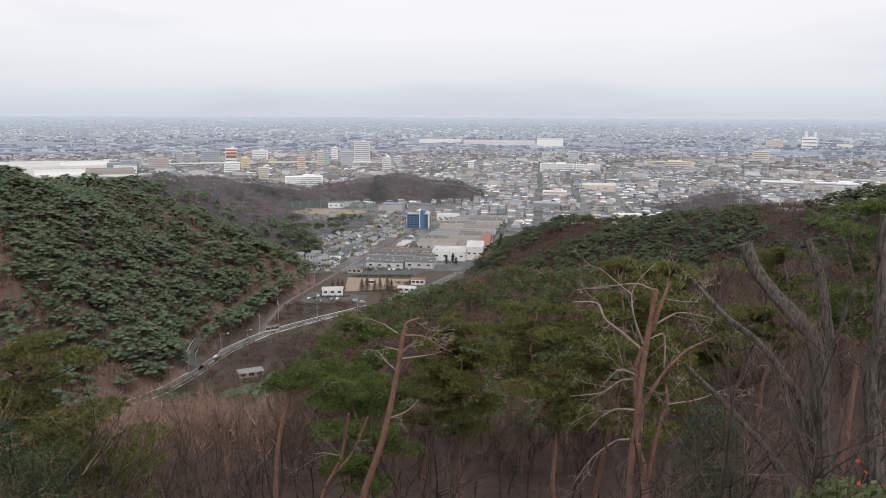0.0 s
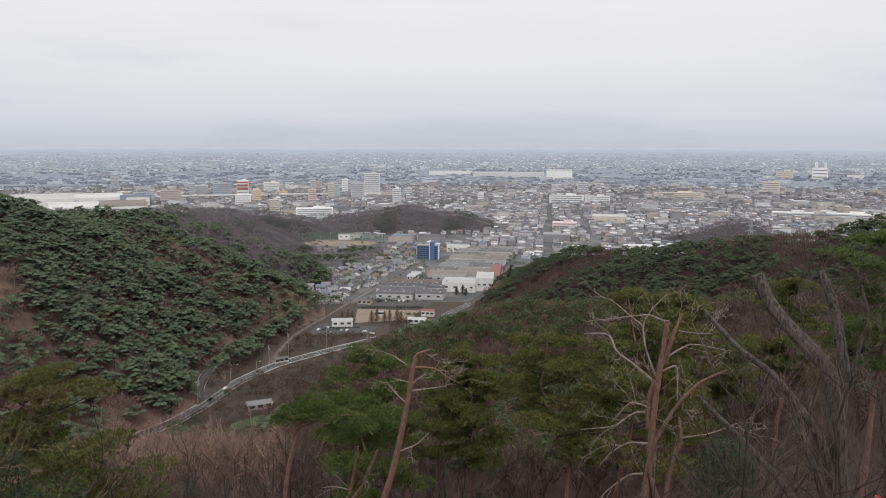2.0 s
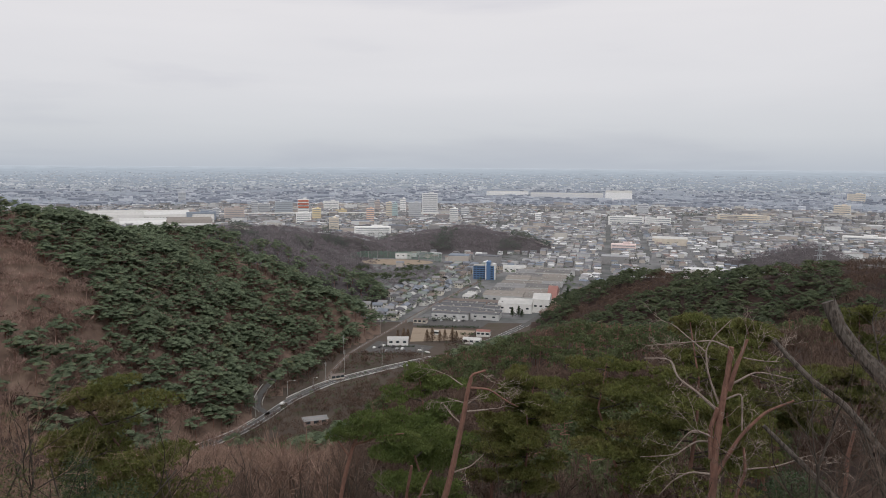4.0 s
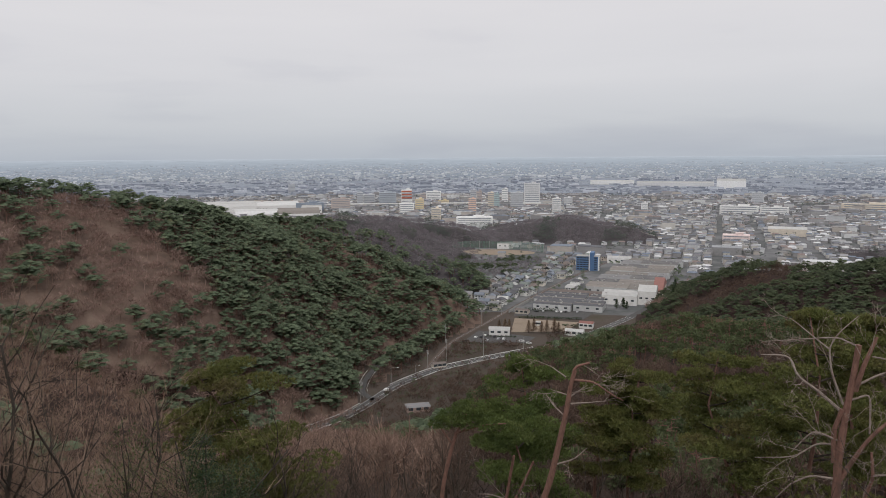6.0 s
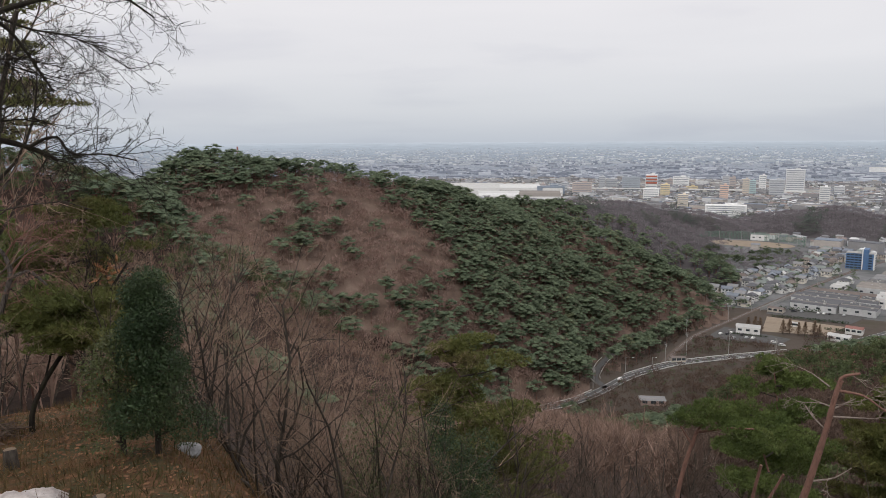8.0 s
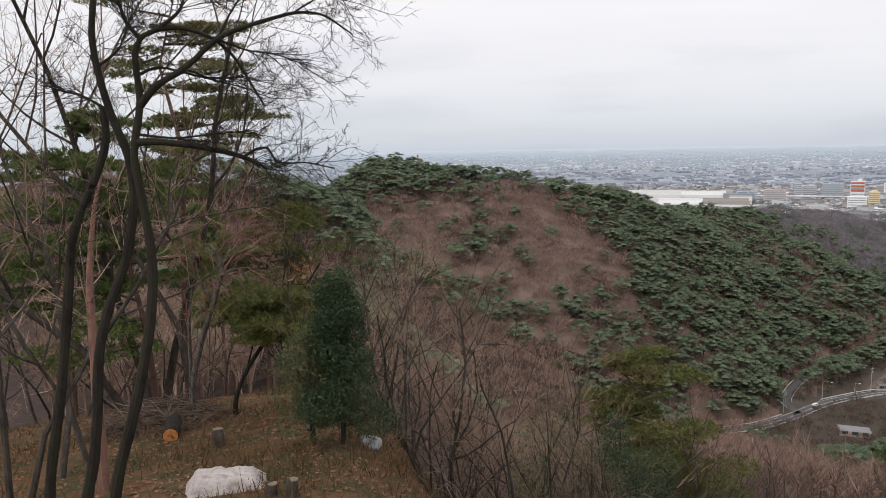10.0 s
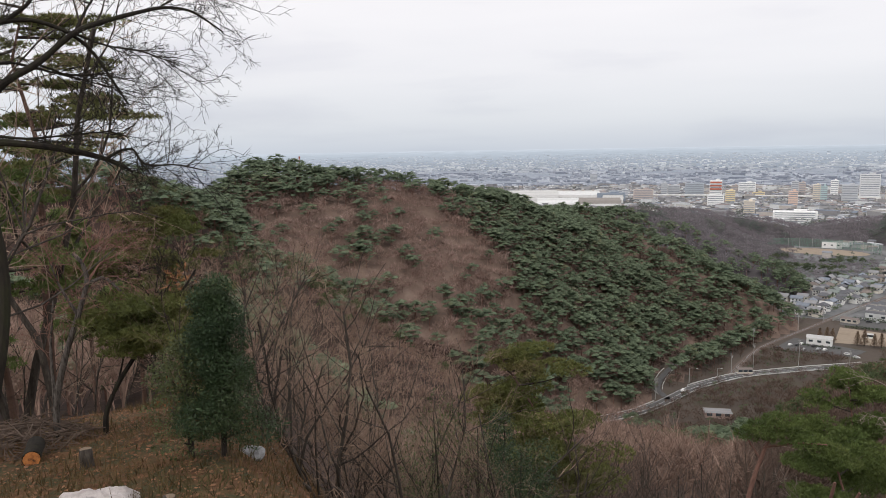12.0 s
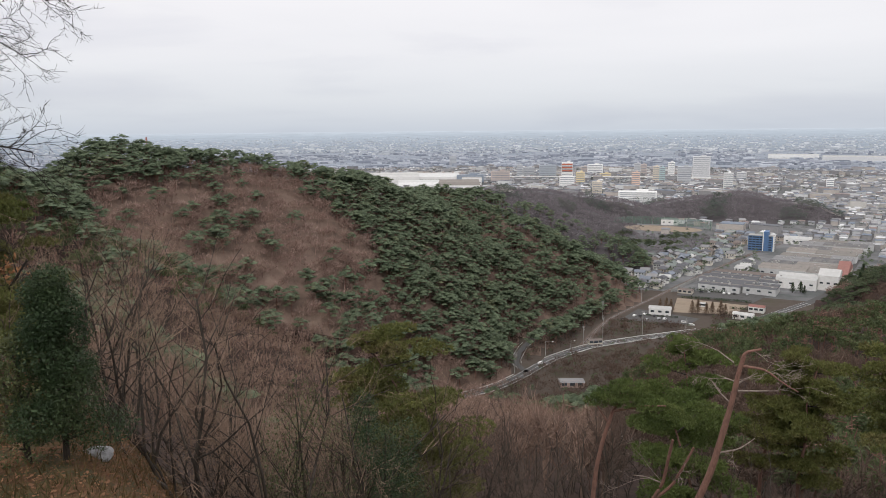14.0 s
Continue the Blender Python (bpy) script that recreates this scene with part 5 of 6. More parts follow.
flowers()


# ---- roads and yards in the valley ----
def ribbon(line, width, lift=0.12, z=None):
    """A strip along a line of plan points, laid on the land."""
    p = np.array(line, float)
    t = np.linspace(0, len(p) - 1, max(2, int(len(p) * 6)))
    q = np.stack([np.interp(t, np.arange(len(p)), p[:, i]) for i in range(2)], 1)
    for _ in range(3):
        q[1:-1] = (q[:-2] + 2 * q[1:-1] + q[2:]) / 4
    d = np.gradient(q, axis=0)
    d /= np.linalg.norm(d, axis=1)[:, None]
    nrm = np.stack([-d[:, 1], d[:, 0]], 1)
    a, b = q + nrm * width / 2, q - nrm * width / 2
    h = np.maximum(ground(q[:, 0], q[:, 1]), 0) + lift
    h2 = np.maximum(np.maximum(ground(a[:, 0], a[:, 1]), ground(b[:, 0], b[:, 1])) + lift, h)
    v = np.concatenate([np.column_stack([a, h2]), np.column_stack([b, h2])])
    n = len(q)
    i = np.arange(n - 1)
    return v, np.stack([i + n, i + n + 1, i + 1, i], 1), q, nrm, h2



def road(name, line, width, label, surface=M_ASPHALT, category="road"):
    v, f, q, nrm, h = ribbon(line, width)
    return tagged(new(name, mesh_np(name, v, f, surface, True)), label, category, kind="structure"), q, nrm, h


_, mq, mn, mh = road("road", MAIN, 7.4, "grey asphalt road curving down the valley into the town")
_, sq, sn, sh = road("road_side", SIDE, 3.8, "narrow dark side road under the pines")
_, bq, bn, bh = road("railway_bed", BACK, 4.6, "single railway track on rusty brown ballast", M_BALLAST, "railway")
for off in (-3.3, 0.0, 3.3):
    k = mq[:, 1] < 640
    a = mq[k] + mn[k] * (off - 0.09)
    b = mq[k] + mn[k] * (off + 0.09)
    n = len(a)
    i = np.arange(n - 1)
    v = np.concatenate([np.column_stack([b, mh[k] + 0.02]), np.column_stack([a, mh[k] + 0.02])])
    tagged(new("road_line", mesh_np("road_line", v, np.stack([i + n, i + n + 1, i + 1, i], 1), M_WHITE)), "white painted line on the road", "road marking", kind="structure")


for off in (-0.55, 0.55):
    rail = Heap()
    tube(rail, [(*(p + n * off), z + 0.12) for p, n, z in zip(bq, bn, bh)], [0.07] * len(bq), 4)
    tagged(new("railway_rail", rail.mesh("railway_rail", M_STEEL)), "thin steel rail on the brown ballast", "rail", kind="structure")


def guard_rail(q, nrm, h, off, lo, hi):
    ob = thing("guard_rail", "white painted steel guard rail beside the road", "guard rail", group="guard rails")
    line = [(q[i] + nrm[i] * off, h[i]) for i in range(len(q)) if lo < q[i, 1] < hi]
    for (p0, h0), (p1, h1) in zip(line, line[1:]):
        c, d = (p0 + p1) / 2, p1 - p0
        beam = Heap()
        box(beam, c[0], c[1], (h0 + h1) / 2 + 0.45, np.linalg.norm(d) + 0.1, 0.12, 0.42, math.atan2(d[1], d[0]))
        part("beam", beam.mesh("rail_beam", M_WHITE), ob)
    post = Heap().add(BOX_V * (0.14, 0.14, 0.85), BOX_F).mesh("rail_post", M_WHITE)
    for p, hh in line:
        part("post", post, ob, at=pose(p[0], p[1], hh))


guard_rail(mq, mn, mh, 4.0, 325, 378)
guard_rail(mq, mn, mh, 4.0, 408, 520)
guard_rail(mq, mn, mh, -4.0, 330, 520)
guard_rail(sq, sn, sh, 2.9, 388, 440)
guard_rail(sq, sn, sh, -2.9, 396, 440)


def slab(name, label, category, pts, mat, lift=0.1):
    bm = bmesh.new()
    vs = [bm.verts.new((x, y, lift)) for x, y in pts]
    f = bm.faces.new(vs)
    if f.normal.z < 0:
        f.normal_flip()
    e = bmesh.ops.extrude_face_region(bm, geom=[f])
    bmesh.ops.translate(bm, verts=[g for g in e["geom"] if isinstance(g, bmesh.types.BMVert)], vec=(0, 0, 0.06))
    bmesh.ops.recalc_face_normals(bm, faces=bm.faces)
    me = bpy.data.meshes.new(name)
    bm.to_mesh(me)
    bm.free()
    me.materials.append(mat)
    return tagged(new(name, me), label, category, kind="structure")


slab("sand_yard", "pale orange sand sports yard", "sports ground", [(-78, 562), (-36, 573), (-27, 607), (-82, 613)], M_SAND)
slab("car_park", "grey asphalt car park", "car park", [(-110, 524), (-62, 530), (-57, 550), (-104, 562)], M_ASPHALT)
slab("works_yard", "asphalt yard in front of the dark sheds", "yard", [(-84, 622), (-24, 618), (-14, 652), (-84, 652)], M_ASPHALT)
field = [(-165 + 48 * math.cos(a) * 1.15, 1038 + 30 * math.sin(a)) for a in np.linspace(0, 6.283, 33)[:-1]]
slab("ball_field", "pale sand ball field below the wooded knoll", "sports ground", field, M_SAND)
slab("lawn", "small bright green lawn between houses", "lawn", [(-20, 752), (-4, 754), (-4, 770), (-20, 768)], M_LAWN)

# tall green net round the field
net = thing("net_fence", "tall green net fence on pale posts round the ball field", "fence")
rim = [(-165 + 60 * math.cos(a) * 1.12, 1042 + 38 * math.sin(a)) for a in np.linspace(-0.1, 3.3, 15)]
post = Heap()
tube(post, [(0, 0, 0), (0, 0, 12)], [0.25, 0.2], 6)
post_me = post.mesh("net_post", M_CONCRETE)
for x, y in rim:
    part("post", post_me, net, at=pose(x, y, 0))
for (x0, y0), (x1, y1) in zip(rim, rim[1:]):
    h = Heap()
    a = math.atan2(y1 - y0, x1 - x0)
    n = math.hypot(x1 - x0, y1 - y0)
    for k in range(11):
        box(h, (x0 + x1) / 2, (y0 + y1) / 2, 0.5 + k * 1.05, n, 0.06, 0.22, a)
    for k in range(9):
        u = k / 8
        box(h, x0 + (x1 - x0) * u, y0 + (y1 - y0) * u, 0.3, 0.16, 0.06, 11.4, a)
    part("net_panel", h.mesh("net_panel", M_NET), net)


# ---- buildings ----
def rect(w, d, h, x=0.0, y=0.0, z=0.0, heap=None):
    return box(heap or Heap(), x, y, z, w, d, h)


def house_kind(seed, label, w, d, h, wall, roof, hip):
    """A two-storey house of walls, pitched roof, windows and a porch."""
    ob = thing("house", label, "house", group="valley houses")
    body = rect(w, d, h)
    rect(w * 0.5, d * 0.35, h * 0.5, w * 0.2, -d * 0.6, 0, body)
    part("wall", body.mesh("house_wall", wall), ob)
    e, ridge, rise = 0.6, (w * 0.22 if hip else w * 0.5 + 0.6), d * 0.26
    r = Heap()
    v = [(-w / 2 - e, -d / 2 - e, h - 0.15), (w / 2 + e, -d / 2 - e, h - 0.15), (w / 2 + e, d / 2 + e, h - 0.15), (-w / 2 - e, d / 2 + e, h - 0.15), (-ridge, 0, h + rise), (ridge, 0, h + rise)]
    v += [(x, y, z + 0.22) for x, y, z in v]
    top = [(6, 7, 11), (6, 11, 10), (8, 9, 10), (8, 10, 11), (7, 8, 11), (9, 6, 10)]
    low = [(1, 0, 5), (0, 4, 5), (3, 2, 4), (2, 5, 4), (2, 1, 5), (0, 3, 4)]
    rimf = [(0, 1, 7), (0, 7, 6), (1, 2, 8), (1, 8, 7), (2, 3, 9), (2, 9, 8), (3, 0, 6), (3, 6, 9)]
    r.add(v, top + low + rimf)
    part("roof", r.mesh("house_roof", roof), ob)
    porch = Heap()
    box(porch, w * 0.2, -d * 0.62, h * 0.5, w * 0.56, d * 0.45, 0.18)
    part("porch_roof", porch.mesh("porch_roof", roof), ob)
    pane = Heap().add(BOX_V * (1.7, 0.08, 1.3), BOX_F).mesh("house_window", M_GLASS)
    for k, (x, z) in enumerate(((-w * 0.28, 0.9), (-w * 0.28, h * 0.62), (w * 0.05, h * 0.62), (w * 0.32, h * 0.62))):
        part("window", pane, ob, at=pose(x, -d / 2 - 0.03, z))
    side = Heap().add(BOX_V * (0.08, 1.5, 1.2), BOX_F).mesh("house_side_window", M_GLASS)
    for y in (-d * 0.2, d * 0.22):
        part("window", side, ob, at=pose(-w / 2 - 0.03, y, h * 0.62))
        part("window", side, ob, at=pose(w / 2 + 0.03, y, h * 0.62))
    return ob


HOUSES = [
    house_kind(1, "white two-storey house with a dark grey tiled roof", 9.5, 8.0, 5.6, M_W[0], M_R[0], True),
    house_kind(2, "cream house with a grey pitched roof", 10.5, 8.5, 5.8, M_W[1], M_R[1], False),
    house_kind(3, "beige house with a brown roof", 9.0, 9.0, 5.5, M_W[2], M_R[2], True),
    house_kind(4, "pale grey house with a blue-grey metal roof", 11.0, 8.0, 5.4, M_W[3], M_R[3], False),
    house_kind(5, "low white house with a pale grey roof", 11.5, 8.0, 3.6, M_W[0], M_R[4], False),
    house_kind(6, "tan house with a dark tiled hip roof", 10.0, 9.0, 5.8, M_W[4], M_R[0], True),
    house_kind(7, "white house with a dull green roof", 10.5, 8.0, 5.2, M_W[0], M_R[5], False),
]
TURN = math.degrees(-math.atan2(HEAD[0], HEAD[1]))


def rail_street(y):
    """How far across the valley the street beside the works runs."""
    return float(np.interp(y, [446, 617, 686, 753, 879, 980], [-118, -99, -85, -60, -21, 15]))


def valley_houses():
    k, used = 0, []
    for v in np.arange(600, 985, 12.4):
        for u in np.arange(-300, -70, 12.2):
            x, y = HEAD[1] * u + HEAD[0] * v + rng.normal(0, 1.3), -HEAD[0] * u + HEAD[1] * v + rng.normal(0, 1.3)
            if ground(x, y) > 0.8 or ground(x - 6, y - 2) > 0.8 or rng.uniform() < 0.07:
                continue
            works = float(np.interp(y, [735, 918], [-32, -4]))
            if y < 640 or x > rail_street(y) - 9 and (y < 745 or x > works - 5) or abs(x - rail_street(y)) < 8:
                continue
            if -52 < x < -8 and 872 < y < 922 or math.hypot(x + 163, y - 786) < 12:
                continue
            if np.min(np.hypot(bq[:, 0] - x, bq[:, 1] - y)) < 7.5:
                continue
            if x < -85 and y > 862 + (x + 93) * 1.6:
                continue
            used.append((x, y))
    for x, y in used:
        if height(x, y) > 1.0:
            continue
        m = pose(x, y, 0, 0, 0, TURN + rng.normal(0, 7) + 90 * int(rng.uniform() < 0.3)) @ Matrix.Diagonal((0.84, 0.84, rng.uniform(0.85, 1.05), 1))
        src = HOUSES[int(rng.integers(0, 7))] if k >= 7 else HOUSES[k]
        if k < 7:
            src.matrix_basis = m
        else:
            copy_thing(src, Matrix.Identity(4)).matrix_basis = m
        k += 1


valley_houses()


def shed(name, label, x, y, w, d, h, wall, roof, bays, turn=TURN, vents=0):
    """A works hall with a many-ridged roof."""
    ob = thing(name, label, "factory", pose(x, y, 0, 0, 0, turn))
    part("wall", rect(w, d, h).mesh(name + "_wall", wall), ob)
    for k in range(bays):
        y0, y1 = -d / 2 + d * k / bays, -d / 2 + d * (k + 1) / bays
        r = Heap()
        ym, e, t = (y0 + y1) / 2, 0.4, h + (y1 - y0) * (0.16 if bays < 5 else 0.32)
        v = [(-w / 2 - e, y0, h), (w / 2 + e, y0, h), (w / 2 + e, y1 - 0.15, h), (-w / 2 - e, y1 - 0.15, h), (-w / 2 - e, ym, t), (w / 2 + e, ym, t)]
        r.add(v, [(0, 1, 5), (0, 5, 4), (2, 3, 4), (2, 4, 5), (1, 2, 5), (3, 0, 4), (0, 3, 2), (0, 2, 1)])
        part("roof", r.mesh(name + "_roof", M_R[0] if bays == 8 and k % 2 else M_R[6] if bays == 6 and w < 60 and k == 2 else roof), ob)
    lens = Heap().add(BOX_V * (2.6, 0.1, 1.5), BOX_F).mesh("shed_window", M_GLASS)
    n = max(3, int(w / 7))
    for k in range(n):
        part("window", lens, ob, at=pose(-w / 2 + w * (k + 0.5) / n, -d / 2 - 0.04, h * 0.45))
    vent = Heap().add(BOX_V * (1.6, 1.6, 1.4), BOX_F).mesh("roof_vent", M_CONCRETE)
    for k in range(vents):
        part("vent", vent, ob, at=pose(rng.uniform(-w * 0.4, w * 0.4), rng.uniform(-d * 0.4, d * 0.4), h + 0.3))
    return ob


HALL_ROOFS = [M_R[9], M_R[6], M_R[1], M_R[10]]
for row, (x, y, d) in enumerate(((6, 748, 26), (11, 776, 27), (15, 804, 26), (20, 832, 27), (25, 860, 26), (30, 888, 27), (36, 918, 28), (44, 948, 26))):
    split_at = (0.62, 0.38, 0.5, 0.7, 0.42, 0.56, 0.35, 0.6)[row]
    left = -31 + row * 1.0
    for side, (a, b) in enumerate(((left, left + 66 * split_at), (left + 66 * split_at + 0.6, left + 66))):
        cx = (a + b) / 2
        shed("factory_hall", "long factory hall with a weathered grey-brown ridged roof", x + HEAD[1] * cx, y - HEAD[0] * cx, b - a, d, (7.6, 6.6, 7.0, 6.2)[(row + 2 * side) % 4], M_W[3], HALL_ROOFS[(row * 3 + side) % 4], (5, 8, 7, 10)[(row + side * 3) % 4], TURN, 5)
shed("white_factory", "white factory building with a pale flat roof", 8, 700, 32, 26, 9.0, M_WHITEWALL, M_R[4], 2, TURN, 3)
shed("white_annex", "white factory annex with a taller block", 33, 704, 16, 26, 13.0, M_WHITEWALL, M_R[4], 1, TURN)
for x, y, w, d in ((-52, 660, 34, 20), (-20, 662, 26, 22), (-48, 684, 46, 22), (-44, 705, 42, 14), (-14, 692, 14, 26)):
    shed("dark_shed", "low works shed with a dark grey roof", x, y, w, d, 5.5, M_W[3], M_R[0], 6, TURN, 8)
shed("brick_hall", "long low brick hall with a row of arches", -34, 722, 54, 9, 5.0, M_W[5], M_R[2], 1, TURN)
shed("roadside_house", "white building with a red-brown roof beside the road", 49, 690, 14, 9, 4.5, M_WHITEWALL, M_R[7], 1, TURN)
shed("red_hall", "long hall with a dull red roof along the street", 47, 760, 9, 60, 6.0, M_W[2], M_R[7], 1, TURN)
shed("pavilion", "white flat-roofed pavilion beside the car park", -86, 553, 16, 9, 5.0, M_WHITEWALL, M_R[4], 1, 6)
shed("white_hut", "small white building at the wood's edge", -163, 786, 11, 7, 5.5, M_WHITEWALL, M_R[4], 1, TURN)
shed("clubhouse", "pale green building behind the ball field", -160, 1083, 24, 9, 8.0, M_WHITEWALL, M_R[5], 1, 8)
shed("bus_shelter", "low brown-roofed shelter beside the road", -112, 457, 9, 5, 2.6, M_W[2], M_R[2], 1, 35)
shed("ruin_shed", "weathered pale sheet-roofed shed in the scrub", -104, 374, 13, 8, 2.8, M_W[5], M_R[1], 2, 25)
shed("roadside_store", "small white store near the road bend", -28, 564, 14, 8, 3.6, M_WHITEWALL, M_R[4], 1, TURN)
shed("town_hall_low", "white low hall behind the factory", 8, 962, 30, 14, 7, M_WHITEWALL, M_R[4], 1, TURN)


shed("red_roofed_house", "small white house with a red-brown roof at the bend", -20, 590, 11, 8, 4.2, M_W[0], M_R[7], 1, TURN)
shed("yard_shed", "low flat shed with a rusty roof in the works yard", -78, 634, 12, 7, 3.2, M_W[2], M_R[2], 1, TURN)
shed("yard_shed", "small pale storage shed in the works yard", -60, 590, 6, 4, 3.0, M_WHITEWALL, M_R[4], 1, TURN)


def blue_office():
    ob = thing("blue_office", "six-storey blue office building with white trim and dark windows", "office building", pose(-30, 898, 0, 0, 0, TURN + 4))
    w, d, h = 27, 14, 17.0
    part("wall", rect(w, d, h).mesh("blue_wall", M_BLUE), ob)
    part("stair_tower", rect(6, 15.5, 22.0, 4.5, 0).mesh("blue_tower", M_BLUE), ob)
    part("white_trim", rect(1.1, 16.1, 22.2, 2.2, 0).mesh("blue_trim", M_WHITE), ob)
    part("white_end", rect(1.4, 14.6, 17.3, 13.2, 0).mesh("blue_end", M_WHITE), ob)
    part("roof_edge", rect(w + 0.4, d + 0.4, 0.5, 0, 0, h).mesh("blue_roof", M_CONCRETE), ob)
    band = Heap().add(BOX_V * (3.1, 0.12, 1.3), BOX_F).mesh("blue_window", M_GLASS)
    for f in range(6):
        for x in (-11.3, -7.4, -3.5, 0.2, 9.6):
            part("window", band, ob, at=pose(x, -d / 2 - 0.05, 1.0 + f * 2.75))
    side = Heap().add(BOX_V * (0.12, 2.2, 1.3), BOX_F).mesh("blue_side_window", M_GLASS)
    for f in range(6):
        for y in (-4, 0, 4):
            part("window", side, ob, at=pose(14.0, y, 1.0 + f * 2.75))


blue_office()


def block(name, label, az, r, w, d, h, colour, floors):
    """A town block with a window band for each storey and a plant room on the roof."""
    x, y = polar(az, r)
    z = max(height(x, y), 0) - 0.3
    ob = thing(name, label, "building", pose(x, y, z, 0, 0, az))
    part("wall", rect(w, d, h).mesh(name + "_wall", BLOCK[colour]), ob)
    if floors > 1:
        band = Heap()
        step_h = h / floors
        box(band, 0, 0, 0, w * 0.9, 0.2, step_h * 0.3)
        me = band.mesh(name + "_band", M_GLASS_FAR)
        for f in range(floors):
            part("window_band", me, ob, at=pose(0, -d / 2 - 0.1, step_h * (f + 0.32)))
        part("plant_room", rect(w * 0.3, d * 0.5, 3.5, w * 0.12, 0, h).mesh(name + "_plant", BLOCK[colour]), ob)
    else:
        r2 = Heap()
        v = [(-w / 2, -d / 2, h), (w / 2, -d / 2, h), (w / 2, d / 2, h), (-w / 2, d / 2, h), (-w / 2, 0, h * 1.25), (w / 2, 0, h * 1.25)]
        r2.add(v, [(0, 1, 5), (0, 5, 4), (2, 3, 4), (2, 4, 5), (1, 2, 5), (3, 0, 4)])
        part("roof", r2.mesh(name + "_roof", M_R[4]), ob)
    return ob


block("office_tower", "tall pale grey office tower with dark window bands", 6.32, 2041, 43.5, 28.0, 63.5, "pale", 12)
block("store_block", "white department store with red sign bands", 16.18, 1919, 28.7, 26.0, 52.2, "white", 8)
block("apartment_block", "white apartment block with dark window bands", 16.18, 1724, 34.5, 18.0, 29.3, "white", 6)
block("apartment_block", "yellow beige apartment block", 15.17, 1851, 21.4, 16.0, 31.6, "yellow", 7)
block("apartment_block", "beige apartment block in the town", 13.86, 1592, 21.0, 16.0, 26.3, "beige", 7)
block("office_block", "grey office block in the town", 19.84, 2118, 17.4, 18.0, 36.7, "grey", 7)
block("office_block", "grey office block in the town", 19.13, 2135, 32.4, 20.0, 29.4, "grey", 6)
block("office_block", "dark glass office block", 17.67, 2097, 48.6, 20.0, 36.8, "dark", 7)
block("office_block", "white office block in the town", 14.05, 2268, 46.2, 20.0, 30.3, "white", 6)
block("office_block", "brown brick office block", 14.87, 2271, 18.0, 14.0, 23.6, "brown", 5)
block("apartment_block", "grey apartment block in the town", 10.91, 2048, 16.8, 14.0, 44.8, "grey", 9)
block("apartment_block", "brown apartment block in the town", 10.45, 2092, 15.7, 14.0, 39.5, "brown", 9)
block("apartment_block", "beige apartment block in the town", 9.53, 1937, 16.0, 16.0, 42.5, "beige", 9)
block("office_block", "green glazed office block", 9.08, 1934, 14.6, 14.0, 39.6, "green", 8)
block("office_block", "white office block in the town", 8.44, 2158, 18.0, 14.0, 42.6, "white", 8)
block("office_block", "grey office block in the town", 7.49, 1913, 33.4, 22.0, 43.6, "grey", 8)
block("apartment_block", "salmon apartment block in the town", 11.00, 1693, 17.7, 14.0, 41.0, "salmon", 9)
block("car_park_building", "long white parking building with open decks", 10.83, 1449, 72.4, 30.0, 18.7, "white", 5)
block("apartment_block", "white stepped apartment block", 4.41, 1776, 20.5, 16.0, 36.8, "white", 8)
block("office_block", "pale office block in the town", 3.52, 2033, 23.5, 16.0, 23.4, "pale", 4)
block("apartment_block", "slim white apartment tower", -2.23, 1730, 14.7, 12.0, 29.4, "white", 7)
block("school_building", "long white school building", -8.93, 1814, 83.7, 14.0, 20.7, "white", 4)
block("school_building", "long white school building", -11.29, 1814, 59.5, 14.0, 19.2, "white", 4)
block("school_building", "long cream school building", -17.27, 2013, 123.7, 14.0, 19.2, "beige", 4)
block("public_hall", "pink and white low hall", -8.82, 1242, 40.5, 24.0, 12.4, "pink", 3)
block("office_block", "beige office block in the town", -23.59, 2338, 42.5, 18.0, 36.1, "beige", 6)
block("office_block", "cream office block in the town", -24.39, 3244, 62.2, 18.5, 31.5, "beige", 4)
block("factory_tower", "white incinerator plant with twin towers", -26.63, 3286, 56.7, 18.3, 40.3, "white", 3)
block("exhibition_hall", "long white exhibition hall building", -8.33, 3035, 105.0, 38.6, 32.0, "white", 1)
block("warehouse", "long white warehouse in the town", 0.21, 3264, 185.5, 36.9, 14.9, "white", 1)
block("warehouse", "long pale warehouse in the town", -4.39, 3110, 299.1, 38.1, 18.9, "pale", 1)
block("office_block", "grey office block in the town", -10.16, 2191, 31.2, 16.0, 33.1, "grey", 6)
block("warehouse", "cream warehouse with curved roof", -12.21, 1373, 60.9, 30.0, 12.5, "beige", 1)
block("apartment_block", "grey apartment block in the town", 25.07, 2831, 26.9, 15.8, 35.3, "grey", 7)
block("apartment_block", "grey apartment pair in the town", 22.69, 1977, 15.7, 14.0, 26.7, "grey", 6)
block("apartment_block", "brown grey apartment block", 21.35, 1906, 48.7, 18.0, 31.4, "brown", 7)
block("office_block", "dark blue long office block", 23.73, 1936, 71.5, 22.0, 20.4, "navy", 4)
block("apartment_block", "slim pale tower in the town", 7.89, 1410, 12.9, 14.0, 11.9, "pale", 3)
block("apartment_block", "yellow roofed block in the town", 13.27, 2085, 30.6, 16.0, 14.0, "yellow", 3)
block("warehouse", "white flat warehouse in the town", -25.08, 1591, 75.7, 30.0, 11.1, "white", 2)
block("warehouse", "white flat warehouse in the town", -28.73, 1610, 86.2, 30.0, 10.9, "white", 2)
block("warehouse", "white flat warehouse in the town", -28.81, 3335, 59.2, 27.1, 11.1, "white", 1)

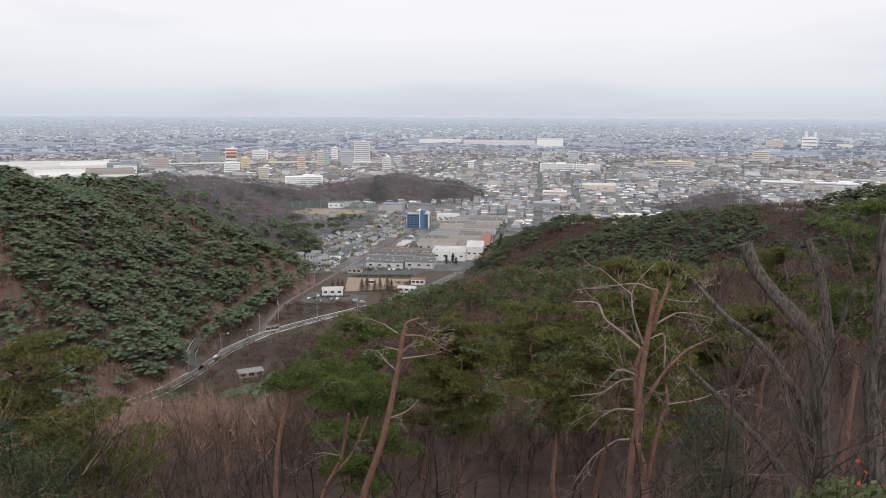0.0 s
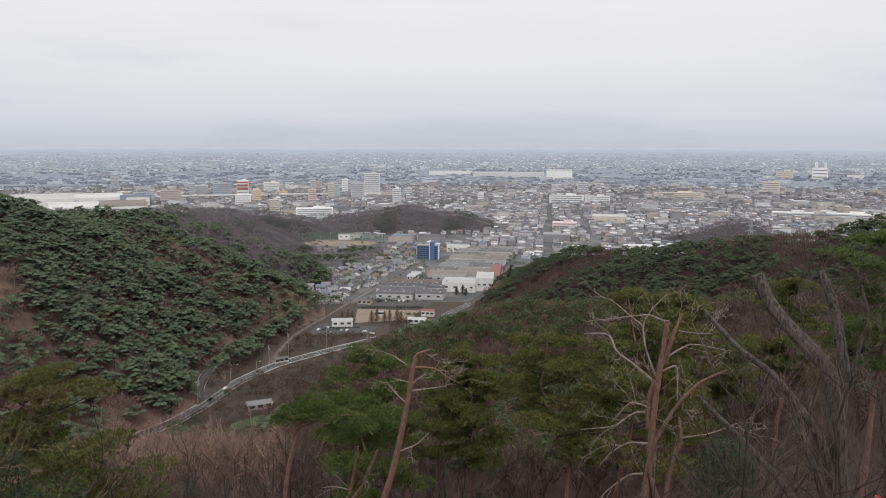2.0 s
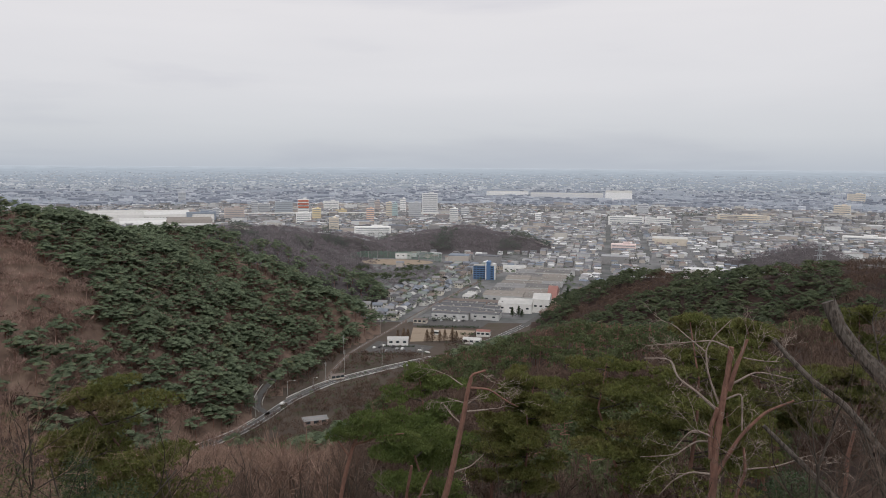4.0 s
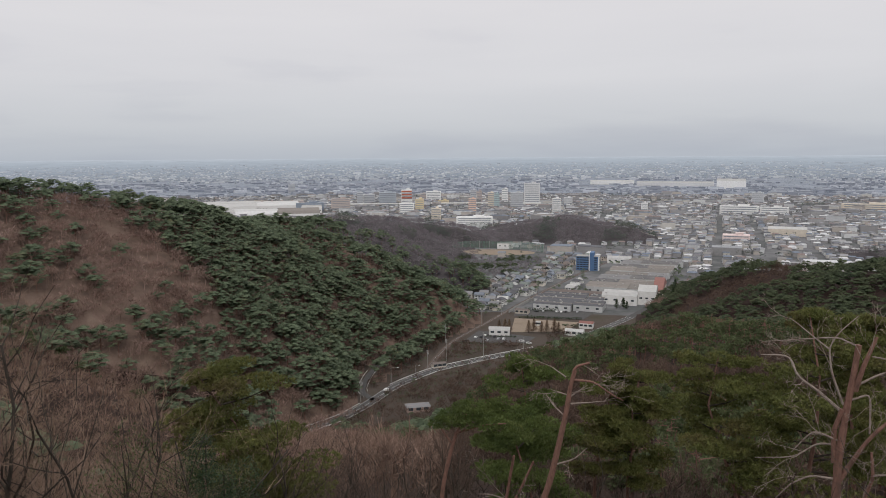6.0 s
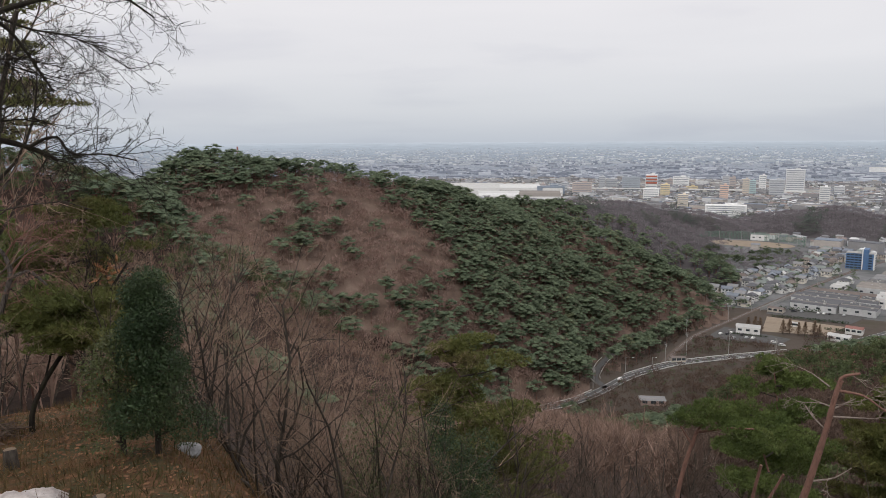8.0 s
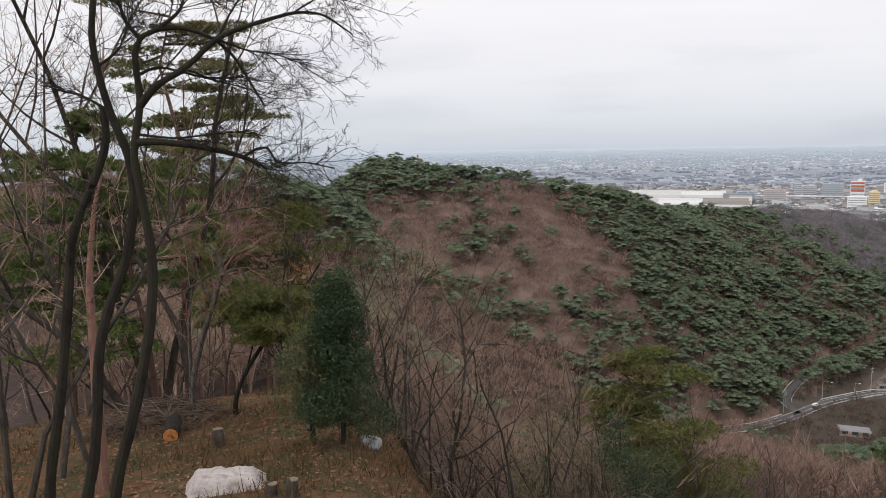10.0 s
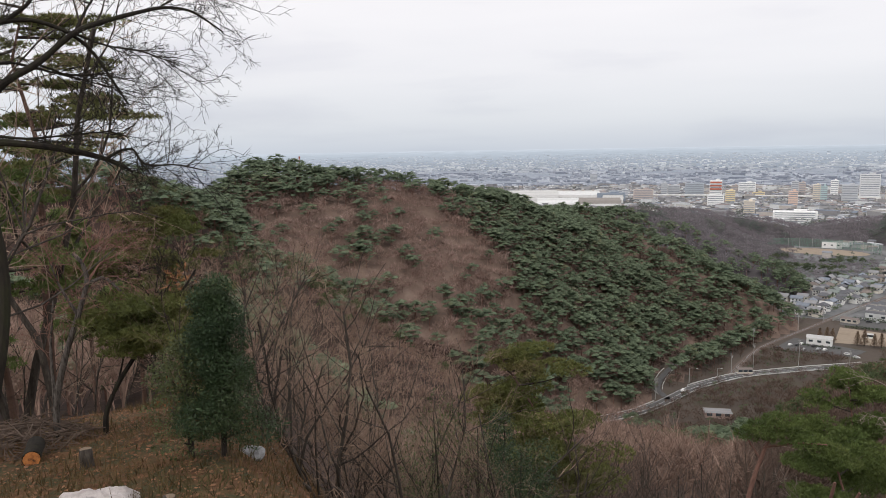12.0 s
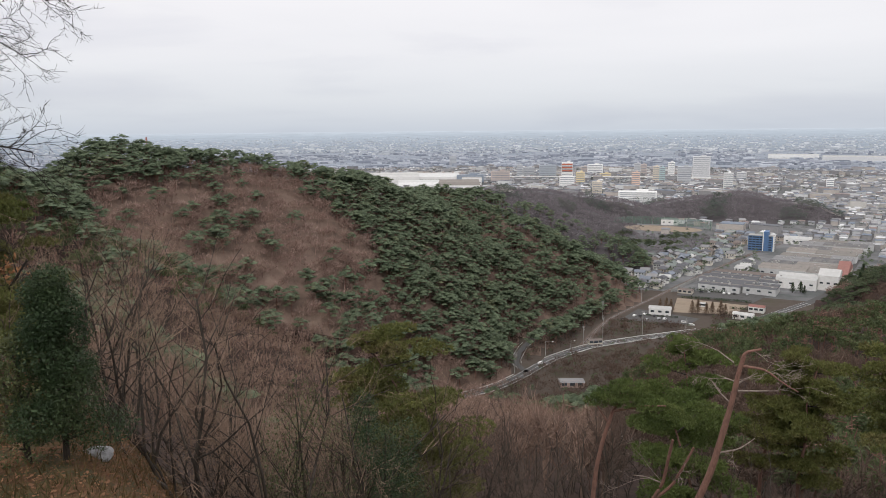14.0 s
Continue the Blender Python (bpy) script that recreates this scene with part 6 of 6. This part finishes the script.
# signs and towers of single blocks
def add_part(owner_xy, name, w, d, h, x, y, z, mat):
    for ob in scene.objects:
        if ob.parent is None and ob.type == "EMPTY" and math.hypot(ob.matrix_basis.translation.x - owner_xy[0], ob.matrix_basis.translation.y - owner_xy[1]) < 1:
            part(name, rect(w, d, h, x, y, z).mesh(name, mat), ob)
            return


for z in (30, 38, 46):
    add_part(polar(16.18, 1919), "sign_band", 27, 0.6, 4.0, 0, -13.3, z, M_REDSIGN)
add_part(polar(6.32, 2041), "podium", 50, 34, 9, 0, -2, 0, M_W[0])
add_part(polar(-26.63, 3286), "chimney_tower", 12, 14, 66, -14, 0, 0, M_WHITEWALL)
add_part(polar(-26.63, 3286), "chimney_tower", 9, 10, 64, 18, 0, 0, M_WHITEWALL)


# the white works roofs past the green hill
for k, (az, r, w, d, h) in enumerate(((31.6, 1760, 130, 110, 15), (27.9, 1760, 105, 110, 10), (24.6, 1730, 95, 120, 12), (30.0, 1960, 150, 120, 17), (26.5, 1985, 130, 110, 15), (34.5, 1900, 150, 140, 14), (23.6, 1890, 50, 90, 11))):
    x, y = polar(az, r)
    shed("car_works", "huge works hall with a white flat roof", x, y, w, d, h, M_WHITEWALL, (M_R[4], M_R[8], M_R[9])[k % 3], 6, az, 6)
for k in range(5):
    x, y = polar(27.4 - k * 0.75, 2030)
    block("storage_rack", "grey-brown storage block beside the works", 27.4 - k * 0.75, 2030, 18, 18, 20, "brown", 5)

viaduct = thing("viaduct", "long white elevated railway crossing the town", "viaduct")
for k in range(26):
    a0, a1 = 25.5 - k * 0.62, 25.5 - (k + 1) * 0.62
    (x0, y0), (x1, y1) = polar(a0, 2020), polar(a1, 2020)
    h = Heap()
    box(h, (x0 + x1) / 2, (y0 + y1) / 2, 8, math.hypot(x1 - x0, y1 - y0) + 0.3, 10, 2.6, math.atan2(y1 - y0, x1 - x0))
    part("deck", h.mesh("viaduct_deck", M_WHITEWALL), viaduct)
    h = Heap()
    box(h, x0, y0, 0, 2.2, 6, 8, math.atan2(y1 - y0, x1 - x0))
    part("pier", h.mesh("viaduct_pier", M_CONCRETE), viaduct)


# ---- poles, pylon, mast, cars ----
def pole(x, y, h, arm, label, lamp=False):
    ob = thing("street_lamp" if lamp else "utility_pole", label, "street lamp" if lamp else "pole", pose(x, y, max(height(x, y), 0), 0, 0, 20))
    s = Heap()
    tube(s, [(0, 0, 0), (0, 0, h)], [0.2, 0.13], 7)
    part("post", s.mesh("pole_post", M_CONCRETE), ob)
    c = Heap()
    if lamp:
        tube(c, [(0, 0, h - 0.2), (arm * 0.5, 0, h + 0.2), (arm, 0, h)], [0.08, 0.07, 0.06], 5)
        holder = part("arm", c.mesh("lamp_arm", M_CONCRETE), ob)
        part("lamp_head", rect(1.0, 0.5, 0.3, arm + 0.3, 0, h - 0.15).mesh("lamp_head", M_WHITE), holder)
    else:
        for z in (h - 0.6, h - 1.5):
            box(c, 0, 0, z, arm, 0.12, 0.14)
        part("crossarm", c.mesh("pole_arm", M_CONCRETE), ob)
        part("transformer", rect(0.5, 0.5, 0.9, 0.45, 0, h - 3).mesh("pole_box", M_CONCRETE), ob)


for x, y, h in ((-86, 482, 19), (-110, 471, 16), (-118, 451, 13), (-139, 379, 13), (-143, 392, 9), (-122, 520, 14), (-106, 585, 14), (-96, 628, 12), (-60, 497, 13), (-78, 690, 11), (-60, 770, 11), (-45, 830, 11), (42, 720, 11), (52, 780, 11), (62, 850, 11)):
    pole(x, y, h, 1.8, "grey concrete utility pole with crossarms")
pole(-133, 418, 9.5, 4.0, "pale street lamp leaning over the road", True)
pole(-122, 436, 6.5, 2.0, "small street lamp at the roadside", True)


def lattice(name, label, x, y, base, top, h, mat, legs=True, bar=0.3):
    ob = thing(name, label, "pylon", pose(x, y, height(x, y) - 0.5, 0, 0, 15))
    levels = 9
    corner = [(1, 1), (-1, 1), (-1, -1), (1, -1)]
    ring = [[(cx * (base + (top - base) * k / levels) / 2, cy * (base + (top - base) * k / levels) / 2, h * k / levels) for cx, cy in corner] for k in range(levels + 1)]
    for i in range(4):
        s = Heap()
        tube(s, [r[i] for r in ring], [bar] * (levels + 1), 4)
        part("leg", s.mesh(name + "_leg", mat), ob)
    for k in range(levels):
        s = Heap()
        for i in range(4):
            tube(s, [ring[k][i], ring[k + 1][(i + 1) % 4]], [bar * 0.53, bar * 0.53], 3)
            tube(s, [ring[k][(i + 1) % 4], ring[k + 1][i]], [bar * 0.53, bar * 0.53], 3)
        part("bracing", s.mesh(name + "_brace", mat), ob)
    if legs:
        for z, w in ((0.72, 15), (0.84, 13), (0.95, 10)):
            part("crossarm", rect(w, 0.6, 0.8, 0, 0, h * z).mesh(name + "_arm", mat), ob)
    return ob


px, py = polar(-22.4, 960)
lattice("power_pylon", "grey lattice power pylon on the brown hillock", px, py, 8, 1.6, 52, M_STEEL)
px, py = polar(47.9, 475)
lattice("red_mast", "red-brown lattice mast behind the wooded summit", px, py, 0.9, 0.6, 21, M_REDSIGN, False, 0.09)

car_paint = [M_WHITE, M_CARDARK, M_CARSILVER, M_WHITE]


def car_kind(k):
    ob = thing("car", "parked %s car on the asphalt" % ("white", "black", "silver", "white")[k], "car", group="parked cars")
    b = Heap()
    prof = [(-2.1, 0.35), (2.1, 0.35), (2.15, 0.8), (1.2, 0.95), (0.7, 1.45), (-1.3, 1.48), (-1.95, 0.95), (-2.15, 0.85)]
    v = [(x, y, z) for y in (-0.83, 0.83) for x, z in prof]
    n = len(prof)
    f = [(0, i, i + 1) for i in range(1, n - 1)] + [(n, n + i + 1, n + i) for i in range(1, n - 1)]
    for i in range(n):
        j = (i + 1) % n
        f += [(i, i + n, j + n), (i, j + n, j)]
    b.add(v, f)
    part("body", b.mesh("car_body", car_paint[k]), ob)
    g = Heap()
    box(g, -0.3, 0, 1.0, 2.1, 1.7, 0.36)
    part("glass", g.mesh("car_glass", M_GLASS), ob)
    wh = Heap()
    tube(wh, [(0, -0.1, 0), (0, 0.1, 0)], [0.32, 0.32], 12)
    me = wh.mesh("car_wheel", M_CARDARK)
    hub = Heap()
    tube(hub, [(0, -0.11, 0), (0, 0.11, 0)], [0.19, 0.19], 8)
    rim_me = hub.mesh("car_rim", M_CARSILVER)
    for x in (-1.35, 1.35):
        for y in (-0.8, 0.8):
            wheel = part("wheel", me, ob, at=pose(x, y, 0.32))
            part("rim", rim_me, wheel)
    return ob


CARS = [car_kind(k) for k in range(4)]
spots = [(-102, 538, 80), (-98, 540, 80), (-84, 536, 80), (-80, 537, 78), (-66, 533, 15), (-108, 525, 60), (-92, 530, 80), (-60, 528, 10), (-76, 640, 20), (-66, 641, 15), (-60, 642, 80), (-48, 643, 80), (-44, 643, 80), (-40, 644, 80), (-70, 646, 10), (-131, 402, 82), (-96, 545, 80), (-88, 543, 80), (-30, 645, 80), (-154, 368, 30), (48, 800, 83), (58, 870, 83), (70, 930, 83), (64, 905, 83)]
for k, (x, y, a) in enumerate(spots):
    z = max(height(x, y), 0) + (0.17 if k != 19 else 0.05)
    m = pose(x, y, z, 0, 0, a)
    if k < 4:
        CARS[k].matrix_basis = m
    else:
        copy_thing(CARS[k % 4], m)


# hedge, brown poplars and scrub on the valley floor
def clump(name, label, x, y, w, d, h, mat, n, seed, leaf=0.25):
    g = np.random.default_rng(seed)
    hp = Heap()
    for k in range(max(1, int(w / 3))):
        leaves(hp, (-w / 2 + 1.5 + k * 3 + g.normal(0, 0.3), 0, h * 0.5), (1.9, d / 2, h * 0.52), n, g, leaf)
    return part(name, hp.mesh(name, mat), None, "", pose(x, y, 0, 0, 0, 3))


tagged(clump("hedge", "", -52, 616, 54, 2.5, 2.4, M_EVERGREEN, 60, 5), "long clipped dark green hedge beside the sand yard", "hedge")
tagged(clump("hedge", "", -28, 592, 24, 2.0, 2.0, M_EVERGREEN, 50, 6), "dark hedge along the edge of the yard", "hedge")


def poplar(name, label, leaf_mat, group):
    g = np.random.default_rng(9)
    ob = thing(name, label, "tree", group=group)
    s, t = Heap(), Heap()
    tube(s, [(0, 0, 0), (0, 0, 10.5)], [0.22, 0.03], 5)
    for k in range(15):
        z = 1.6 + 8.4 * k / 14
        q, a = (10.6 - z) * 0.17, k * 2.4
        tube(s, [(0, 0, z - 0.6), (q * math.cos(a), q * math.sin(a), z + 0.2)], [0.06, 0.02], 3)
        leaves(t, (q * math.cos(a), q * math.sin(a), z), (q + 0.6, q + 0.6, 0.95), 170, g, 0.13)
    part("trunk", s.mesh(name + "_trunk", M_BARK), ob)
    part("crown", t.mesh(name + "_crown", leaf_mat), ob)
    return ob


src = poplar("brown_conifer", "conical brown deciduous conifer in winter beside the sand yard", M_RUSTTWIG, "row of brown conifers")
for k, (x, y, s) in enumerate(((-83, 563, 1.0), (-80, 566, 0.9), (-64, 562, 1.0), (-60, 564, 1.1), (-54, 564, 0.9), (-50, 566, 0.95), (-44, 566, 1.1), (-41, 569, 0.8), (-88, 565, 0.85))):
    m = pose(x, y, 0, 0, 0, 40 * k)
    ob = src if k == 0 else copy_thing(src, m)
    ob.matrix_basis = m
    ob.scale = (s, s, s)

src = poplar("dark_garden_conifer", "dark green conical conifer beside the white factory", M_EVERGREEN, "conifers by the factory")
for k, (x, y, s) in enumerate(((4, 671, 0.85), (10, 673, 0.95), (13, 670, 0.7), (54, 684, 0.9), (58, 712, 1.1), (60, 735, 1.0), (57, 700, 0.8))):
    m = pose(x, y, max(height(x, y), 0), 0, 0, 55 * k)
    ob = src if k == 0 else copy_thing(src, m)
    ob.matrix_basis = m
    ob.scale = (s * 1.2, s * 1.2, s)
tagged(clump("bamboo_clump", "", -126, 576, 9, 6, 9, M_BAMBOO, 500, 7, 0.2), "yellow-green bamboo clump at the foot of the hill", "bamboo")
tagged(clump("hedge", "", -62, 646, 30, 3, 3.2, M_EVERGREEN, 70, 8), "dark green shrubs in front of the dark sheds", "hedge")
tagged(clump("hedge", "", -84, 545, 24, 1.6, 1.4, M_EVERGREEN, 60, 9, 0.2), "low dark hedge between the parked cars", "hedge")
tagged(clump("hedge", "", -96, 520, 36, 2.0, 1.5, M_EVERGREEN, 60, 10, 0.2), "low dark hedge at the front of the car park", "hedge")

boundary = thing("boundary_wall", "long pale concrete wall between the track and the works", "wall")
line = [(-90, 632), (-86, 650), (-82, 668), (-78, 686), (-72, 704), (-66, 722), (-58, 741)]
for (x0, y0), (x1, y1) in zip(line, line[1:]):
    h = Heap()
    box(h, (x0 + x1) / 2, (y0 + y1) / 2, 0, math.hypot(x1 - x0, y1 - y0) - 0.3, 0.35, 2.6, math.atan2(y1 - y0, x1 - x0))
    part("wall_panel", h.mesh("wall_panel", M_CONCRETE), boundary)

scrub, shrub = [], []
for k in range(9500):
    a, r = rng.uniform(0, 30), rng.uniform(235, 572)
    x, y = polar(a, r)
    if height(x, y) > (2.2 if r > 345 else 7.0) or np.min(np.hypot(mq[:, 0] - x, mq[:, 1] - y)) < 6.5 or np.min(np.hypot(bq[:, 0] - x, bq[:, 1] - y)) < 4.5 or np.min(np.hypot(sq[:, 0] - x, sq[:, 1] - y)) < 4.5:
        continue
    if y > 521 and x > -116 and x < -48 or y > 521 + (x + 112) * 0.15 and x < -60 and x > -116:
        continue
    if math.hypot(x + 104, y - 374) < 10 or math.hypot(x + 112, y - 457) < 7:
        continue
    if rng.uniform() < 0.6:
        (shrub if rng.uniform() < 0.25 else scrub).append((x, y))
scatter("scrub_wood", [far_bare_light(s, 70, 0.013) for s in range(40, 46)], scrub, rng.uniform(3.5, 7.5, len(scrub)), M_TWIG_MID, "brown leafless scrub on the valley floor", "scrub")
scatter("evergreen_scrub", [stack(c) for c, _ in PINE_L], shrub, rng.uniform(2.5, 5.0, len(shrub)), M_PINE_SPUR, "dull green shrubs scattered on the valley floor", "scrub")

# trees between the houses and along the street past the works
yard_trees = []
for k in range(420):
    x, y = rng.uniform(-165, 85), rng.uniform(600, 985)
    if height(x, y) > 1.5 or (-90 < x < 62 and (y < 735 and x < 35 or 735 < y < 925 and x > -22)) or np.min(np.hypot(mq[:, 0] - x, mq[:, 1] - y)) < 8 or np.min(np.hypot(bq[:, 0] - x, bq[:, 1] - y)) < 5:
        continue
    yard_trees.append((x, y))
grove, thicket = [], []
for k in range(900):
    x, y = rng.uniform(-240, -84), rng.uniform(780, 972)
    if y > 868 + (x + 93) * 1.6 and height(x, y) < 2.0 and np.min(np.hypot(bq[:, 0] - x, bq[:, 1] - y)) > 5:
        (thicket if patch(x, y, 40, 3) > 0.05 else grove).append((x, y))
scatter("grove", [far_bare_light(s, 60, 0.013) for s in range(6)], grove, rng.uniform(5, 8, len(grove)), M_TWIG_HAZE, "leafless grove below the ball field in grey-brown haze colour", "bare wood")
scatter("thicket", [stack(c) for c, _ in PINE_T[:4]], thicket, rng.uniform(5, 8, len(thicket)), M_PINE_SPUR, "dark evergreen thicket beside the houses", "trees")
yard_trees += [(66 + rng.normal(0, 4), y) for y in np.arange(700, 930, 13)]
scatter("yard_trees", [stack(c) for c, _ in PINE_T[:4]], yard_trees, rng.uniform(3.5, 8, len(yard_trees)), M_PINE_FAR, "dark green garden trees between the houses", "trees")


# ---- the town on the plain ----
def town():
    walls, roofs, far, haze = Heap(), Heap(), Heap(), Heap()
    turn = radians(TURN)
    spots = []
    u = -2700.0
    while u < 1900:
        v = 480.0
        while v < 2600:
            v += rng.uniform(10.5, 16)
            if (v % 95) < 9 or (u % 62) < 8 or rng.uniform() < 0.12:
                continue
            spots.append((HEAD[1] * u + HEAD[0] * v + rng.normal(0, 2.2), -HEAD[0] * u + HEAD[1] * v + rng.normal(0, 2.2)))
        u += 12.8
    spots = np.array(spots)
    r, a = np.hypot(spots[:, 0], spots[:, 1]), np.degrees(np.arctan2(-spots[:, 0], spots[:, 1]))
    keep = (r < 2620) & (r > 720) & (a < 62) & (a > -38)
    keep &= ~((spots[:, 0] < 86) & (spots[:, 0] > -260) & (spots[:, 1] < 985))
    keep &= ~((a > 22.5) & (a < 38) & (r > 1730) & (r < 2080))
    keep &= np.hypot(spots[:, 0] + 165, (spots[:, 1] - 1042) * 1.5) > 76
    spots = spots[keep]
    spots = spots[ground(spots[:, 0], spots[:, 1]) < 0.4]
    dm = np.min(np.hypot(spots[:, :1] - mq[None, :, 0], spots[:, 1:] - mq[None, :, 1]), 1)
    spots = spots[dm > 11]
    trees = []
    for x, y in spots:
        p = patch(x, y, 130, 5)
        if p > 0.36 or rng.uniform() < 0.11:
            trees.append((x, y))
            continue
        big = rng.uniform() < (0.015 if math.hypot(x, y) < 1450 else 0.03 + 0.08 * (patch(x, y, 300, 6) > 0.15))
        w, d, h = (rng.uniform(14, 40), rng.uniform(12, 26), rng.uniform(6, 15)) if big else (rng.uniform(7, 10.5), rng.uniform(6.5, 9), rng.uniform(4.2, 7))
        t = turn + rng.normal(0, 0.10) + 0.35 * patch(x, y, 500, 8)
        box(walls, x, y, -0.2, w, d, h, t)
        if big:
            box(roofs, x, y, h - 0.2, w * 1.01, d * 1.01, 0.5, t)
            if rng.uniform() < 0.4:
                box(walls, x, y, h + 0.3, w * 0.3, d * 0.3, 2.5, t)
        else:
            hip = rng.uniform(0.3, 0.56)
            ro = np.array([(-0.56, -0.56, 0), (0.56, -0.56, 0), (0.56, 0.56, 0), (-0.56, 0.56, 0), (-hip, 0, 0.2), (hip, 0, 0.2)]) * (w, d, d)
            c, s = math.cos(t), math.sin(t)
            ro = np.stack([ro[:, 0] * c - ro[:, 1] * s + x, ro[:, 0] * s + ro[:, 1] * c + y, ro[:, 2] + h - 0.25], 1)
            roofs.add(ro, [(0, 1, 5), (0, 5, 4), (2, 3, 4), (2, 4, 5), (1, 2, 5), (3, 0, 4)])
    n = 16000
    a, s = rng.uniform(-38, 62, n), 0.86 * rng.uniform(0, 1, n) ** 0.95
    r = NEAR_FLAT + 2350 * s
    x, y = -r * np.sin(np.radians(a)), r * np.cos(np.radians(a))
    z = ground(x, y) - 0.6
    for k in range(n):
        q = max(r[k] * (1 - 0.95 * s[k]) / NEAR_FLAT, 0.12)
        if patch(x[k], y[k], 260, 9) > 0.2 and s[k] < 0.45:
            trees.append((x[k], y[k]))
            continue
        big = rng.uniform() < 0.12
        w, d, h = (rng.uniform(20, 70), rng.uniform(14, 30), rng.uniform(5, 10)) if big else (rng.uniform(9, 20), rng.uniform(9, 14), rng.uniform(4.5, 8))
        # nearer blocks get the lighter haze tint, farther ones the palest
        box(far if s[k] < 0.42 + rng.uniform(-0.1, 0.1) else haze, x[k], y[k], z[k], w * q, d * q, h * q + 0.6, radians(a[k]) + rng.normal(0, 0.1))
    tagged(new("distant_town_walls", walls.mesh("distant_town_walls", M_WALL)), "pale walls of thousands of low houses across the plain", "houses", kind="stuff")
    tagged(new("distant_town_roofs", roofs.mesh("distant_town_roofs", M_ROOF)), "grey and pale roofs of thousands of low houses", "roofs", kind="stuff")
    tagged(new("far_town", far.mesh("far_town", M_ROOF_FAR)), "blocks of the farthest parts of the town in pale haze colour", "houses", kind="stuff")
    tagged(new("hazy_town", haze.mesh("hazy_town", M_ROOF_HAZE)), "specks of buildings near the horizon in very pale haze colour", "houses", kind="stuff")
    low = [stack(far_pine(s, 8, 0.11, 3, 5, 1)[0]) for s in range(60, 63)]
    size = [9.0 * rng.uniform(0.7, 1.2) * (1 if math.hypot(*p) < NEAR_FLAT else 0.6) for p in trees]
    scatter("town_trees", low, trees, size, M_TOWNTREE, "grey-green clumps of trees among the houses", "trees")


town()
